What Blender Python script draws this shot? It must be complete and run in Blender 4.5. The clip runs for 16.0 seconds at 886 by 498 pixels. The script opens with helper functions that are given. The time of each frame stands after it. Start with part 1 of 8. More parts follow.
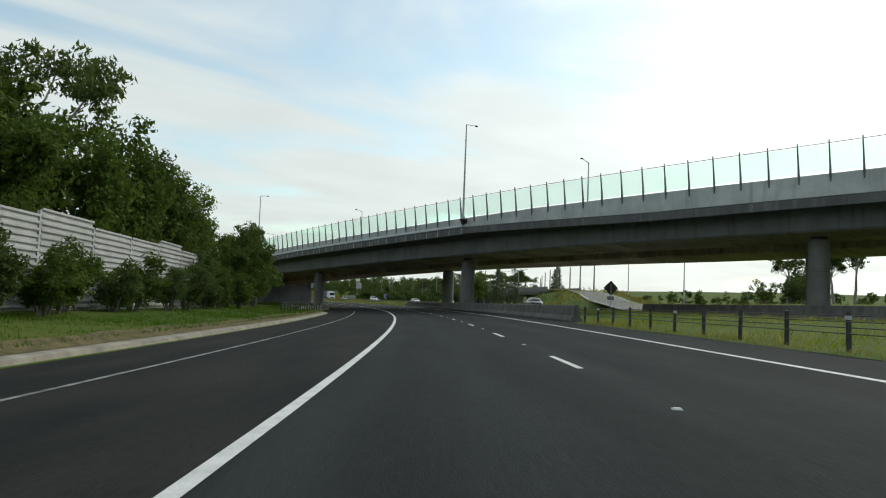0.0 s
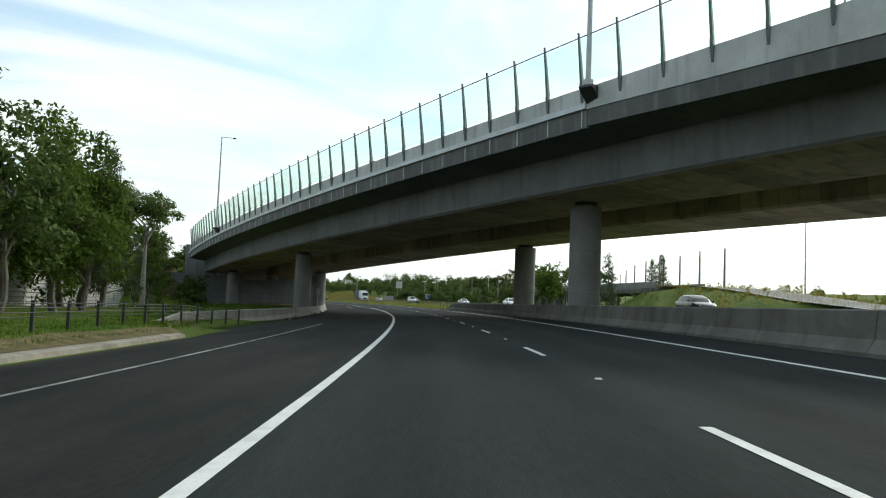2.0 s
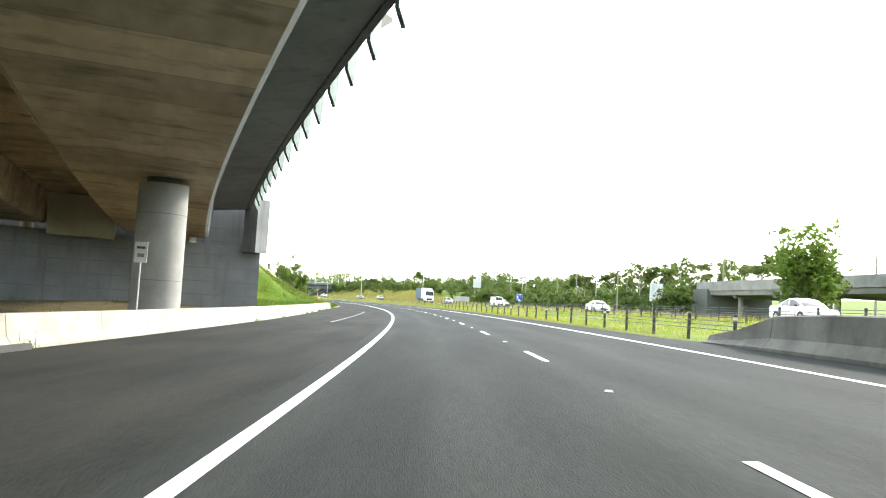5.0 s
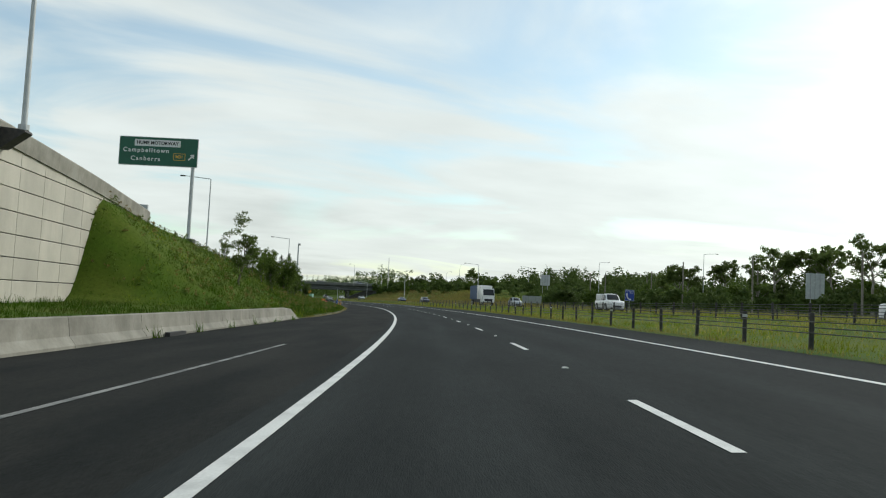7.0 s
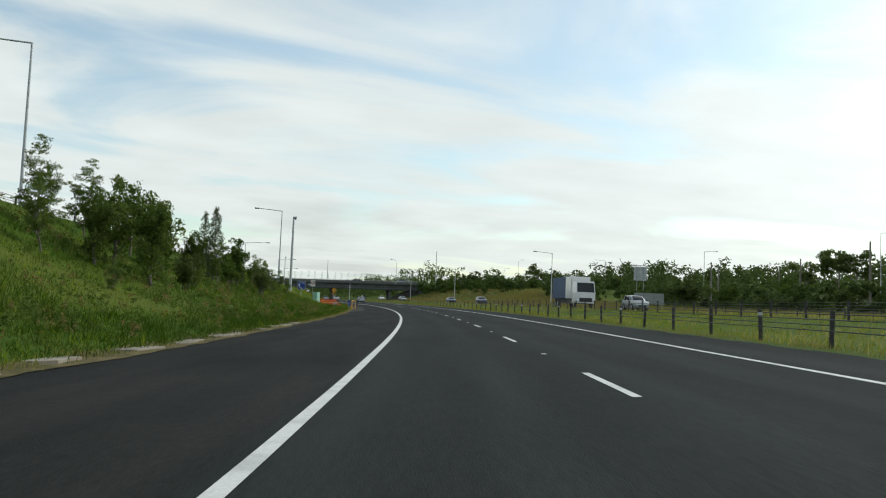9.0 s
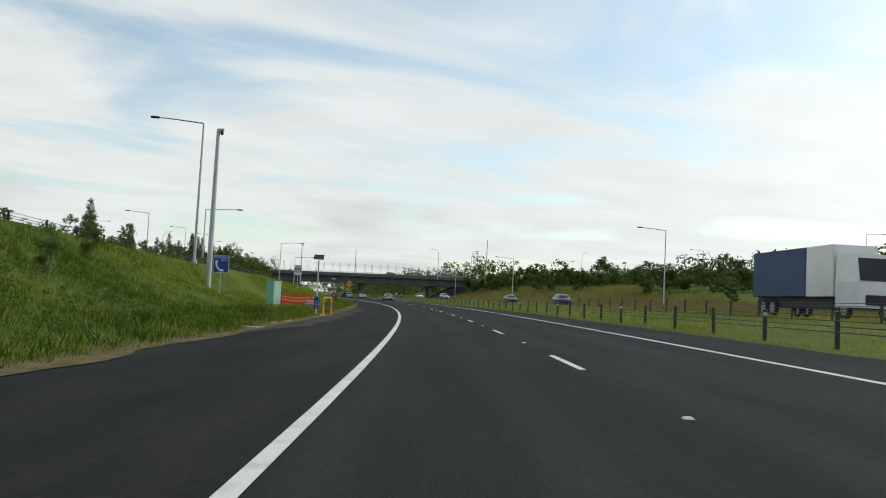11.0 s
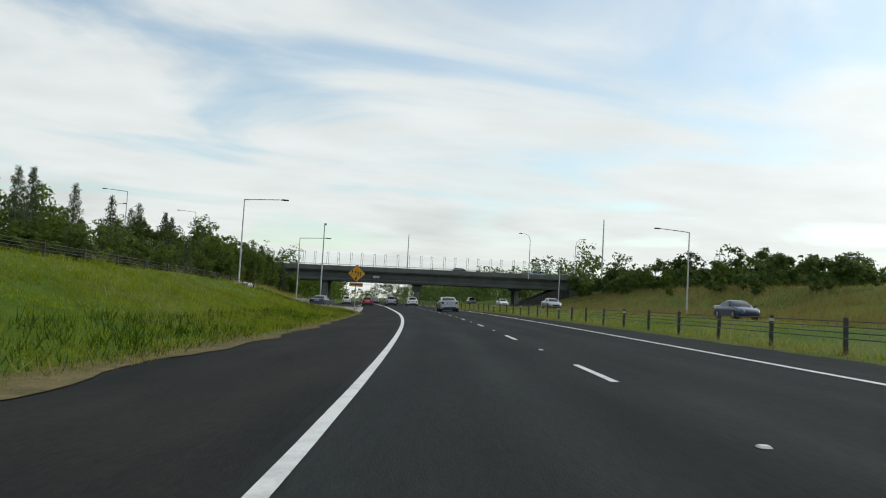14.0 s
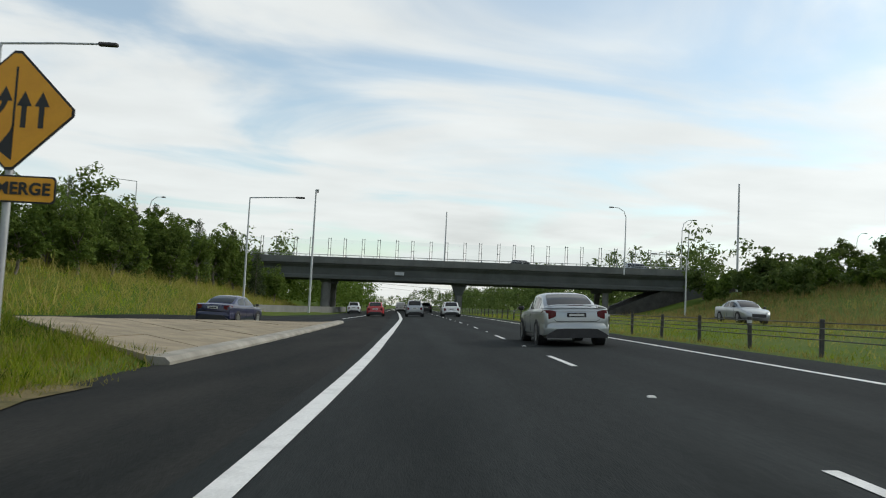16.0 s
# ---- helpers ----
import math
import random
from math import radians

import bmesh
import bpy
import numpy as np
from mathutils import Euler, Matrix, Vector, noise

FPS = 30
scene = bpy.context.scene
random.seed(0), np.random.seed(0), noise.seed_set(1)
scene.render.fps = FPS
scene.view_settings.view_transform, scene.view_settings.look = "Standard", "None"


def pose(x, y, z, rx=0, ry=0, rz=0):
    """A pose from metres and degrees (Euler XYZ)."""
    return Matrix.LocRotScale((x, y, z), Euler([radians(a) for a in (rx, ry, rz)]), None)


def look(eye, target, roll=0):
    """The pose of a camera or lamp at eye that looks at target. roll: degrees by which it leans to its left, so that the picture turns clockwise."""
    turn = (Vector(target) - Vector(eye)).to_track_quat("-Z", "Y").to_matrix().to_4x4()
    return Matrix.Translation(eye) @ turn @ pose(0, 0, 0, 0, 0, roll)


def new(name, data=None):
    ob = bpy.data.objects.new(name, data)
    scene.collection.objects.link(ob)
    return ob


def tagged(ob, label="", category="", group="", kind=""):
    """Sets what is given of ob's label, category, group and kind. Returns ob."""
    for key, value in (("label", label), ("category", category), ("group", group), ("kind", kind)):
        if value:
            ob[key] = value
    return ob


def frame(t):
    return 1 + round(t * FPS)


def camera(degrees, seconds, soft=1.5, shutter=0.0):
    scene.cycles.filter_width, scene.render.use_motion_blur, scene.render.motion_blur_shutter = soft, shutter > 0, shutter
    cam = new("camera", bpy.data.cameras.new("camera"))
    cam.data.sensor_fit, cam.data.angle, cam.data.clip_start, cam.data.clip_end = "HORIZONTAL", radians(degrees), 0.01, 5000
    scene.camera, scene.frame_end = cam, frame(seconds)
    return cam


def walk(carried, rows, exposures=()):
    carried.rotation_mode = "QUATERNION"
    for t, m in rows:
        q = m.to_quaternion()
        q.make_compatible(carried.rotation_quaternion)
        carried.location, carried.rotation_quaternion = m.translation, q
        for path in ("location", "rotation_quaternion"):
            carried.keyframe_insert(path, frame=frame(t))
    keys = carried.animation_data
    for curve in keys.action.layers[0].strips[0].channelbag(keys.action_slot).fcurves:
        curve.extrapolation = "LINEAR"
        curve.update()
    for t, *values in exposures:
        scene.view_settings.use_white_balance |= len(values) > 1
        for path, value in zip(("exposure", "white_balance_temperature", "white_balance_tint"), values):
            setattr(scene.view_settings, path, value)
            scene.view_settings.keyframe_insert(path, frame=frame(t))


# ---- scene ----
LENS = 57.81
PATH = [
    (0, (0.000, 0.000, 1.050), (-0.000, 9.976, 1.736), 2.24),
    (0.5, (-0.140, 14.388, 1.050), (-0.302, 24.363, 1.737), 2.27),
    (1, (-0.506, 28.769, 1.050), (-0.819, 38.740, 1.743), 2.17),
    (1.5, (-1.080, 43.141, 1.050), (-1.531, 53.107, 1.736), 2.28),
    (2, (-1.860, 57.501, 1.050), (-2.460, 67.459, 1.737), 2.36),
    (2.5, (-2.864, 71.844, 1.050), (-3.626, 81.791, 1.744), 2.95),
    (3, (-4.101, 86.167, 1.050), (-5.024, 96.100, 1.735), 3.09),
    (3.5, (-5.568, 100.465, 1.050), (-6.650, 110.382, 1.739), 3.33),
    (4, (-7.271, 114.735, 1.050), (-8.522, 124.633, 1.730), 3.36),
    (4.5, (-9.209, 128.972, 1.050), (-10.619, 138.848, 1.732), 3.46),
    (5, (-11.380, 143.173, 1.050), (-12.954, 153.025, 1.731), 3.32),
    (5.5, (-13.783, 157.334, 1.050), (-15.516, 167.159, 1.731), 3.11),
    (6, (-16.412, 171.452, 1.050), (-18.302, 181.248, 1.730), 2.90),
    (6.5, (-19.267, 185.524, 1.050), (-21.314, 195.289, 1.730), 2.69),
    (7, (-22.352, 199.545, 1.050), (-24.563, 209.274, 1.726), 2.64),
    (7.5, (-25.673, 213.509, 1.050), (-28.048, 223.199, 1.725), 2.64),
    (8, (-29.229, 227.412, 1.050), (-31.768, 237.062, 1.716), 2.57),
    (8.5, (-33.011, 241.253, 1.050), (-35.702, 250.862, 1.716), 2.44),
    (9, (-37.006, 255.032, 1.050), (-39.841, 264.599, 1.715), 2.36),
    (9.5, (-41.202, 268.748, 1.050), (-44.176, 278.276, 1.668), 2.54),
    (10, (-45.593, 282.401, 1.050), (-48.700, 291.886, 1.671), 2.66),
    (10.5, (-50.175, 295.988, 1.050), (-53.417, 305.427, 1.673), 2.78),
    (11, (-54.953, 309.504, 1.050), (-58.335, 318.894, 1.676), 2.91),
    (11.5, (-59.939, 322.943, 1.050), (-63.470, 332.276, 1.705), 3.00),
    (12, (-65.143, 336.296, 1.050), (-68.830, 345.570, 1.681), 3.23),
    (12.5, (-70.562, 349.560, 1.050), (-74.393, 358.774, 1.704), 3.25),
    (13, (-76.185, 362.737, 1.050), (-80.159, 371.892, 1.664), 3.33),
    (13.5, (-82.004, 375.826, 1.050), (-86.108, 384.921, 1.702), 3.33),
    (14, (-88.005, 388.829, 1.050), (-92.234, 397.866, 1.719), 3.21),
    (14.5, (-94.172, 401.751, 1.050), (-98.509, 410.735, 1.742), 3.12),
    (15, (-100.498, 414.595, 1.050), (-104.948, 423.523, 1.741), 2.99),
    (15.5, (-106.990, 427.351, 1.050), (-111.560, 436.217, 1.770), 3.06),
    (16, (-113.662, 440.012, 1.050), (-118.364, 448.807, 1.784), 2.86),
]
EXPOSURES = [(0.0, -0.12, 6500, 5), (1.0, 0.0, 6500, 5), (2.0, 0.35, 6450, 5), (2.5, 0.78, 6450, 5), (3.0, 1.5, 6500, 6), (3.5, 2.25, 6750, 8), (4.0, 2.95, 7100, 11), (4.5, 3.15, 7050, 10), (4.8, 3.0, 6900, 10), (5.5, 1.1, 6600, 7), (6.6, 0.08, 6500, 5), (7.0, -0.03, 6500, 5), (9.0, -0.03, 6500, 6), (12.0, -0.04, 6550, 9), (13.0, -0.04, 6550, 9), (16.0, 0.0, 6550, 10)]
cam = camera(LENS, 16.0, soft=1.1, shutter=0.03)
walk(cam, [(t, look(eye, target, roll)) for t, eye, target, roll in PATH], exposures=EXPOSURES)

# ---- light: bright, thinly clouded sky, sun high to the right of the road ----
SUN_AZ, SUN_EL = radians(42), radians(34)          # clockwise from +y, above the horizon
world = bpy.data.worlds.new("sky_world")
scene.world = world
world.use_nodes = True


def make_sky():
    nt = world.node_tree
    nt.nodes.clear()
    n, l = nt.nodes.new, nt.links.new
    sky = n("ShaderNodeTexSky")
    sky.sky_type, sky.sun_disc = "NISHITA", False
    sky.sun_elevation, sky.sun_rotation = SUN_EL, SUN_AZ
    sky.air_density, sky.dust_density, sky.ozone_density = 1.0, 1.0, 1.1
    scaled = n("ShaderNodeVectorMath")
    scaled.operation = "SCALE"
    scaled.inputs["Scale"].default_value = SKY_GAIN
    l(sky.outputs[0], scaled.inputs[0])
    co = n("ShaderNodeTexCoord")
    sep = n("ShaderNodeSeparateXYZ")
    l(co.outputs["Generated"], sep.inputs[0])

    def math_node(op, a, b=None, clamp=False):
        m = n("ShaderNodeMath")
        m.operation, m.use_clamp = op, clamp
        for k, v in enumerate((a, b)):
            if v is None:
                continue
            if isinstance(v, (int, float)):
                m.inputs[k].default_value = v
            else:
                l(v, m.inputs[k])
        return m.outputs[0]

    # direction laid on a flat layer of cloud
    zz = math_node("MAXIMUM", math_node("ADD", sep.outputs[2], 0.10), 0.06)
    u, v = math_node("DIVIDE", sep.outputs[0], zz), math_node("DIVIDE", sep.outputs[1], zz)
    flat = n("ShaderNodeCombineXYZ")
    l(u, flat.inputs[0]), l(v, flat.inputs[1])
    rot = n("ShaderNodeMapping")
    rot.vector_type = "TEXTURE"                        # bands of cloud drawn out along one bearing
    rot.inputs["Rotation"].default_value = (0, 0, radians(38))
    rot.inputs["Scale"].default_value = (1.35, 1.0, 1)
    rot.inputs["Location"].default_value = (0.4, 0.2, 0)
    l(flat.outputs[0], rot.inputs[0])
    big = n("ShaderNodeTexNoise")
    big.inputs["Scale"].default_value, big.inputs["Detail"].default_value = 0.95, 8
    big.inputs["Roughness"].default_value, big.inputs["Distortion"].default_value = 0.5, 0.7
    l(rot.outputs[0], big.inputs[0])
    # closeness to the sun: thin cloud glows there
    sun = n("ShaderNodeVectorMath")
    sun.operation = "DOT_PRODUCT"
    l(co.outputs["Generated"], sun.inputs[0])
    sun.inputs[1].default_value = (math.sin(SUN_AZ) * math.cos(SUN_EL), math.cos(SUN_AZ) * math.cos(SUN_EL), math.sin(SUN_EL))
    near = math_node("MAXIMUM", sun.outputs["Value"], 0.0)
    glow = math_node("POWER", near, 8.0)
    low = math_node("SUBTRACT", 1.0, math_node("MULTIPLY", sep.outputs[2], 2.6), True)
    cover = math_node("ADD", big.outputs[0], math_node("ADD", math_node("MULTIPLY", glow, 0.22), math_node("MULTIPLY", low, 0.17)))
    ramp = n("ShaderNodeMapRange")
    ramp.interpolation_type = "SMOOTHSTEP"
    ramp.inputs["From Min"].default_value, ramp.inputs["From Max"].default_value = 0.425, 0.63
    l(cover, ramp.inputs["Value"])
    fine = n("ShaderNodeTexNoise")
    fine.inputs["Scale"].default_value, fine.inputs["Detail"].default_value = 2.6, 8
    l(rot.outputs[0], fine.inputs[0])
    shade = math_node("ADD", 0.86, math_node("MULTIPLY", fine.outputs[0], 0.28))
    bright = math_node("MULTIPLY", shade, math_node("ADD", CLOUD, math_node("MULTIPLY", glow, CLOUD_GLOW)))
    band = n("ShaderNodeTexNoise")                     # thin grey bands low over the horizon
    band.inputs["Scale"].default_value, band.inputs["Detail"].default_value, band.inputs["Roughness"].default_value = 0.55, 6, 0.5
    l(flat.outputs[0], band.inputs[0])
    grey = n("ShaderNodeMapRange")
    grey.interpolation_type = "SMOOTHSTEP"
    grey.inputs["From Min"].default_value, grey.inputs["From Max"].default_value, grey.inputs["To Max"].default_value = 0.52, 0.68, 0.22
    l(band.outputs[0], grey.inputs["Value"])
    bright = math_node("MULTIPLY", bright, math_node("SUBTRACT", 1.0, math_node("MULTIPLY", grey.outputs[0], low)))
    cloud = n("ShaderNodeVectorMath")
    cloud.operation = "SCALE"
    cloud.inputs[0].default_value = (0.958, 1.0, 0.992)
    l(bright, cloud.inputs["Scale"])
    mix = n("ShaderNodeMix")
    mix.data_type = "RGBA"
    l(math_node("ADD", 0.20, math_node("MULTIPLY", ramp.outputs[0], 0.74)), mix.inputs["Factor"])
    teal = n("ShaderNodeVectorMath")
    teal.operation = "MULTIPLY"
    teal.inputs[1].default_value = (0.985, 1.035, 0.945)
    l(scaled.outputs[0], teal.inputs[0])
    l(teal.outputs[0], mix.inputs[6])
    l(cloud.outputs[0], mix.inputs[7])
    bg = n("ShaderNodeBackground")
    bg.inputs["Strength"].default_value = 1.0
    l(mix.outputs[2], bg.inputs["Color"])
    out = n("ShaderNodeOutputWorld")
    l(bg.outputs[0], out.inputs[0])


SKY_GAIN, CLOUD, CLOUD_GLOW = 0.17, 0.86, 1.4
make_sky()
sun_lamp = new("sun", bpy.data.lights.new("sun", "SUN"))
sun_lamp.data.energy, sun_lamp.data.angle, sun_lamp.data.color = 1.7, radians(6), (1.0, 0.95, 0.87)
sun_way = Vector((math.sin(SUN_AZ) * math.cos(SUN_EL), math.cos(SUN_AZ) * math.cos(SUN_EL), math.sin(SUN_EL)))
sun_lamp.matrix_world = look(sun_way * 500, (0, 0, 0))

# ---- materials ----


def material(name, col, rough=0.8, metal=0.0, col2=None, scale=3.0, fine=0.0, fine_scale=60.0, bump=0.0, bump_scale=80.0,
             streak=0.0, streak_col=(0.05, 0.05, 0.045), spec=0.5, island=0.0, coat=0.0, contrast=(0.35, 0.65), space="Object", squash=(1, 1, 1)):
    """Base colour varied at a large and a small scale, optional vertical streaks, bump, and a shift from object to object."""
    m = bpy.data.materials.new(name)
    m.use_nodes = True
    nt = m.node_tree
    n, l = nt.nodes.new, nt.links.new
    b = nt.nodes["Principled BSDF"]
    b.inputs["Roughness"].default_value, b.inputs["Metallic"].default_value = rough, metal
    b.inputs["Specular IOR Level"].default_value = spec
    b.inputs["Coat Weight"].default_value = coat
    b.inputs["Coat Roughness"].default_value = 0.06
    co = n("ShaderNodeTexCoord")
    at = n("ShaderNodeMapping")
    at.inputs["Scale"].default_value = squash
    if space == "World":
        l(n("ShaderNodeNewGeometry").outputs["Position"], at.inputs[0])
    else:
        l(co.outputs[space], at.inputs[0])
    vec = at.outputs[0]
    base = n("ShaderNodeMix")
    base.data_type = "RGBA"
    base.inputs[6].default_value = (*col, 1)
    base.inputs[7].default_value = (*(col2 or col), 1)
    noi = n("ShaderNodeTexNoise")
    noi.inputs["Scale"].default_value, noi.inputs["Detail"].default_value, noi.inputs["Roughness"].default_value = scale, 5, 0.6
    l(vec, noi.inputs[0])
    ran = n("ShaderNodeMapRange")
    ran.inputs["From Min"].default_value, ran.inputs["From Max"].default_value = contrast
    l(noi.outputs[0], ran.inputs["Value"])
    l(ran.outputs[0], base.inputs["Factor"])
    colour = base.outputs[2]

    def times(c, fac_socket, lo, hi):
        r = n("ShaderNodeMapRange")
        r.inputs["To Min"].default_value, r.inputs["To Max"].default_value = lo, hi
        l(fac_socket, r.inputs["Value"])
        s = n("ShaderNodeVectorMath")
        s.operation = "SCALE"
        l(c, s.inputs[0])
        l(r.outputs[0], s.inputs["Scale"])
        return s.outputs[0]

    if fine:
        f = n("ShaderNodeTexNoise")
        f.inputs["Scale"].default_value, f.inputs["Detail"].default_value = fine_scale, 3
        l(vec, f.inputs[0])
        colour = times(colour, f.outputs[0], 1 - fine, 1 + fine)
    if streak:
        sm = n("ShaderNodeMapping")
        sm.inputs["Scale"].default_value = (1.3, 1.3, 0.12)
        l(vec, sm.inputs[0])
        sn = n("ShaderNodeTexNoise")
        sn.inputs["Scale"].default_value, sn.inputs["Detail"].default_value = 1.6, 6
        l(sm.outputs[0], sn.inputs[0])
        sr = n("ShaderNodeMapRange")
        sr.inputs["From Min"].default_value, sr.inputs["From Max"].default_value = 0.52, 0.75
        sr.inputs["To Max"].default_value = streak
        l(sn.outputs[0], sr.inputs["Value"])
        mx = n("ShaderNodeMix")
        mx.data_type = "RGBA"
        l(sr.outputs[0], mx.inputs["Factor"])
        l(colour, mx.inputs[6])
        mx.inputs[7].default_value = (*streak_col, 1)
        colour = mx.outputs[2]
    if island:
        colour = times(colour, n("ShaderNodeObjectInfo").outputs["Random"], 1 - island, 1 + island)
    l(colour, b.inputs["Base Color"])
    if bump:
        bn = n("ShaderNodeTexNoise")
        bn.inputs["Scale"].default_value, bn.inputs["Detail"].default_value = bump_scale, 4
        l(vec, bn.inputs[0])
        bp = n("ShaderNodeBump")
        bp.inputs["Strength"].default_value, bp.inputs["Distance"].default_value = bump, 0.02
        l(bn.outputs[0], bp.inputs["Height"])
        l(bp.outputs[0], b.inputs["Normal"])
    return m


def leaf_material(name, col, col2, rough=0.55, patch=None):
    """Leaves: each its own shade, some light passing through."""
    m = bpy.data.materials.new(name)
    m.use_nodes = True
    nt = m.node_tree
    n, l = nt.nodes.new, nt.links.new
    b = nt.nodes["Principled BSDF"]
    b.inputs["Roughness"].default_value, b.inputs["Specular IOR Level"].default_value = rough + 0.15, 0.12
    mix = n("ShaderNodeMix")
    mix.data_type = "RGBA"
    mix.inputs[6].default_value, mix.inputs[7].default_value = (*col, 1), (*col2, 1)
    l(n("ShaderNodeNewGeometry").outputs["Random Per Island"], mix.inputs["Factor"])
    hue = n("ShaderNodeHueSaturation")
    vary = n("ShaderNodeMapRange")
    vary.inputs["To Min"].default_value, vary.inputs["To Max"].default_value = 0.75, 1.25
    l(n("ShaderNodeObjectInfo").outputs["Random"], vary.inputs["Value"])
    l(vary.outputs[0], hue.inputs["Value"])
    shade = mix.outputs[2]
    if patch:                                          # drier and darker patches over the ground
        place = n("ShaderNodeNewGeometry").outputs["Position"]
        for scale, lo, hi, tint in ((0.33, 0.52, 0.66, patch), (1.3, 0.5, 0.68, tuple(c * 0.6 for c in col))):
            no = n("ShaderNodeTexNoise")
            no.inputs["Scale"].default_value, no.inputs["Detail"].default_value = scale, 4
            l(place, no.inputs[0])
            ra = n("ShaderNodeMapRange")
            ra.inputs["From Min"].default_value, ra.inputs["From Max"].default_value, ra.inputs["To Max"].default_value = lo, hi, 0.8
            l(no.outputs[0], ra.inputs["Value"])
            mx = n("ShaderNodeMix")
            mx.data_type = "RGBA"
            l(ra.outputs[0], mx.inputs["Factor"])
            l(shade, mx.inputs[6])
            mx.inputs[7].default_value = (*tint, 1)
            shade = mx.outputs[2]
    l(shade, hue.inputs["Color"])
    l(hue.outputs[0], b.inputs["Base Color"])
    tr = n("ShaderNodeBsdfTranslucent")
    l(hue.outputs[0], tr.inputs["Color"])
    add = n("ShaderNodeMixShader")
    add.inputs[0].default_value = 0.42
    l(b.outputs[0], add.inputs[1])
    l(tr.outputs[0], add.inputs[2])
    l(add.outputs[0], nt.nodes["Material Output"].inputs[0])
    return m


def glass_material(name, col, rough=0.03, opaque=0.0):
    """Thin pane: clear in its tint, mirror-like at a slant."""
    m = bpy.data.materials.new(name)
    m.use_nodes = True
    nt = m.node_tree
    n, l = nt.nodes.new, nt.links.new
    nt.nodes.remove(nt.nodes["Principled BSDF"])
    tr, gl, mx, fr = n("ShaderNodeBsdfTransparent"), n("ShaderNodeBsdfGlossy"), n("ShaderNodeMixShader"), n("ShaderNodeLayerWeight")
    slant, share = n("ShaderNodeMath"), n("ShaderNodeMath")
    tr.inputs[0].default_value = (*col, 1)
    gl.inputs["Roughness"].default_value = rough
    fr.inputs["Blend"].default_value = 0.5
    slant.operation, slant.inputs[1].default_value = "POWER", 5.0
    l(fr.outputs["Facing"], slant.inputs[0])
    share.operation, share.inputs[1].default_value, share.inputs[2].default_value = "MULTIPLY_ADD", 0.55, 0.05
    l(slant.outputs[0], share.inputs[0])
    l(share.outputs[0], mx.inputs[0])
    l(tr.outputs[0], mx.inputs[1])
    l(gl.outputs[0], mx.inputs[2])
    l(mx.outputs[0], nt.nodes["Material Output"].inputs[0])
    return m


ASPHALT = material("asphalt", (0.0160, 0.0190, 0.0192), 0.88, col2=(0.0250, 0.0286, 0.0286), scale=0.9, fine=0.35, fine_scale=22, bump=0.35, bump_scale=90, space="UV", squash=(1, 0.12, 1), spec=0.055)
ASPHALT_OLD = material("asphalt_shoulder", (0.0142, 0.0158, 0.0155), 0.88, col2=(0.0285, 0.0288, 0.0265), scale=0.7, fine=0.45, fine_scale=24, bump=0.4, bump_scale=80, space="UV", squash=(1, 0.2, 1), spec=0.045)
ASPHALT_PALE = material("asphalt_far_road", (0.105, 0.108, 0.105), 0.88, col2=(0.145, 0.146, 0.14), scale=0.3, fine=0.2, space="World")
PAINT = material("road_paint", (0.62, 0.62, 0.60), 0.6, col2=(0.40, 0.40, 0.39), scale=2.2, fine=0.25, fine_scale=40, space="World", contrast=(0.45, 0.8))
PAINT_OLD = material("road_paint_worn", (0.25, 0.25, 0.24), 0.7, col2=(0.08, 0.08, 0.08), scale=1.6, fine=0.4, fine_scale=30, space="World", contrast=(0.4, 0.62))
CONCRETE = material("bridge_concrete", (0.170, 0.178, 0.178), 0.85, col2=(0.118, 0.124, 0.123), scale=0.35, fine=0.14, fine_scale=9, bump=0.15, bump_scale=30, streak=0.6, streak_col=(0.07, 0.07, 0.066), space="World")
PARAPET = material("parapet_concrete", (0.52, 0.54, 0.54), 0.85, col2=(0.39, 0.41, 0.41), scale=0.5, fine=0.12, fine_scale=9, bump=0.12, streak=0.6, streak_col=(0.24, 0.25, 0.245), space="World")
# darker base than the parapet above it, with paler streaks
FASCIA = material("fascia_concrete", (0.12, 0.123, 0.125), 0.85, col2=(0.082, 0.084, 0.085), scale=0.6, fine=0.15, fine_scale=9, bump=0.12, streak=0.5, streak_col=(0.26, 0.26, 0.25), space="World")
# raised warm base colour stands for light bounced up from the ground
CONCRETE_BOUNCE = material("bounce_soffit_concrete", (0.50, 0.41, 0.295), 0.85, col2=(0.31, 0.245, 0.17), scale=0.28, fine=0.3, fine_scale=2.6, bump=0.12, bump_scale=25, space="UV", squash=(1, 0.35, 1), contrast=(0.34, 0.66))
# overbridge colours are darkened to stand for its backlit, shaded side
CONCRETE_SHADED = material("overbridge_concrete", (0.094, 0.102, 0.095), 0.85, col2=(0.064, 0.070, 0.065), scale=0.3, fine=0.14, fine_scale=8, bump=0.12, streak=0.35, streak_col=(0.07, 0.065, 0.055), space="World")
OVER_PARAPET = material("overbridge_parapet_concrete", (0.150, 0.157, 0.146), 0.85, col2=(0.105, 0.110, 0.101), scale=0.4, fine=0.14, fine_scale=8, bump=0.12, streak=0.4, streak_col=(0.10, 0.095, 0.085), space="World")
CONCRETE_COL = material("column_concrete", (0.205, 0.205, 0.192), 0.8, col2=(0.14, 0.14, 0.13), scale=0.6, fine=0.12, fine_scale=12, bump=0.1, streak=0.3, streak_col=(0.17, 0.16, 0.14), space="World")
BARRIER = material("barrier_concrete", (0.275, 0.262, 0.222), 0.85, col2=(0.170, 0.160, 0.132), scale=0.8, fine=0.16, fine_scale=14, bump=0.15, streak=0.4, streak_col=(0.16, 0.14, 0.11), island=0.06, space="World")
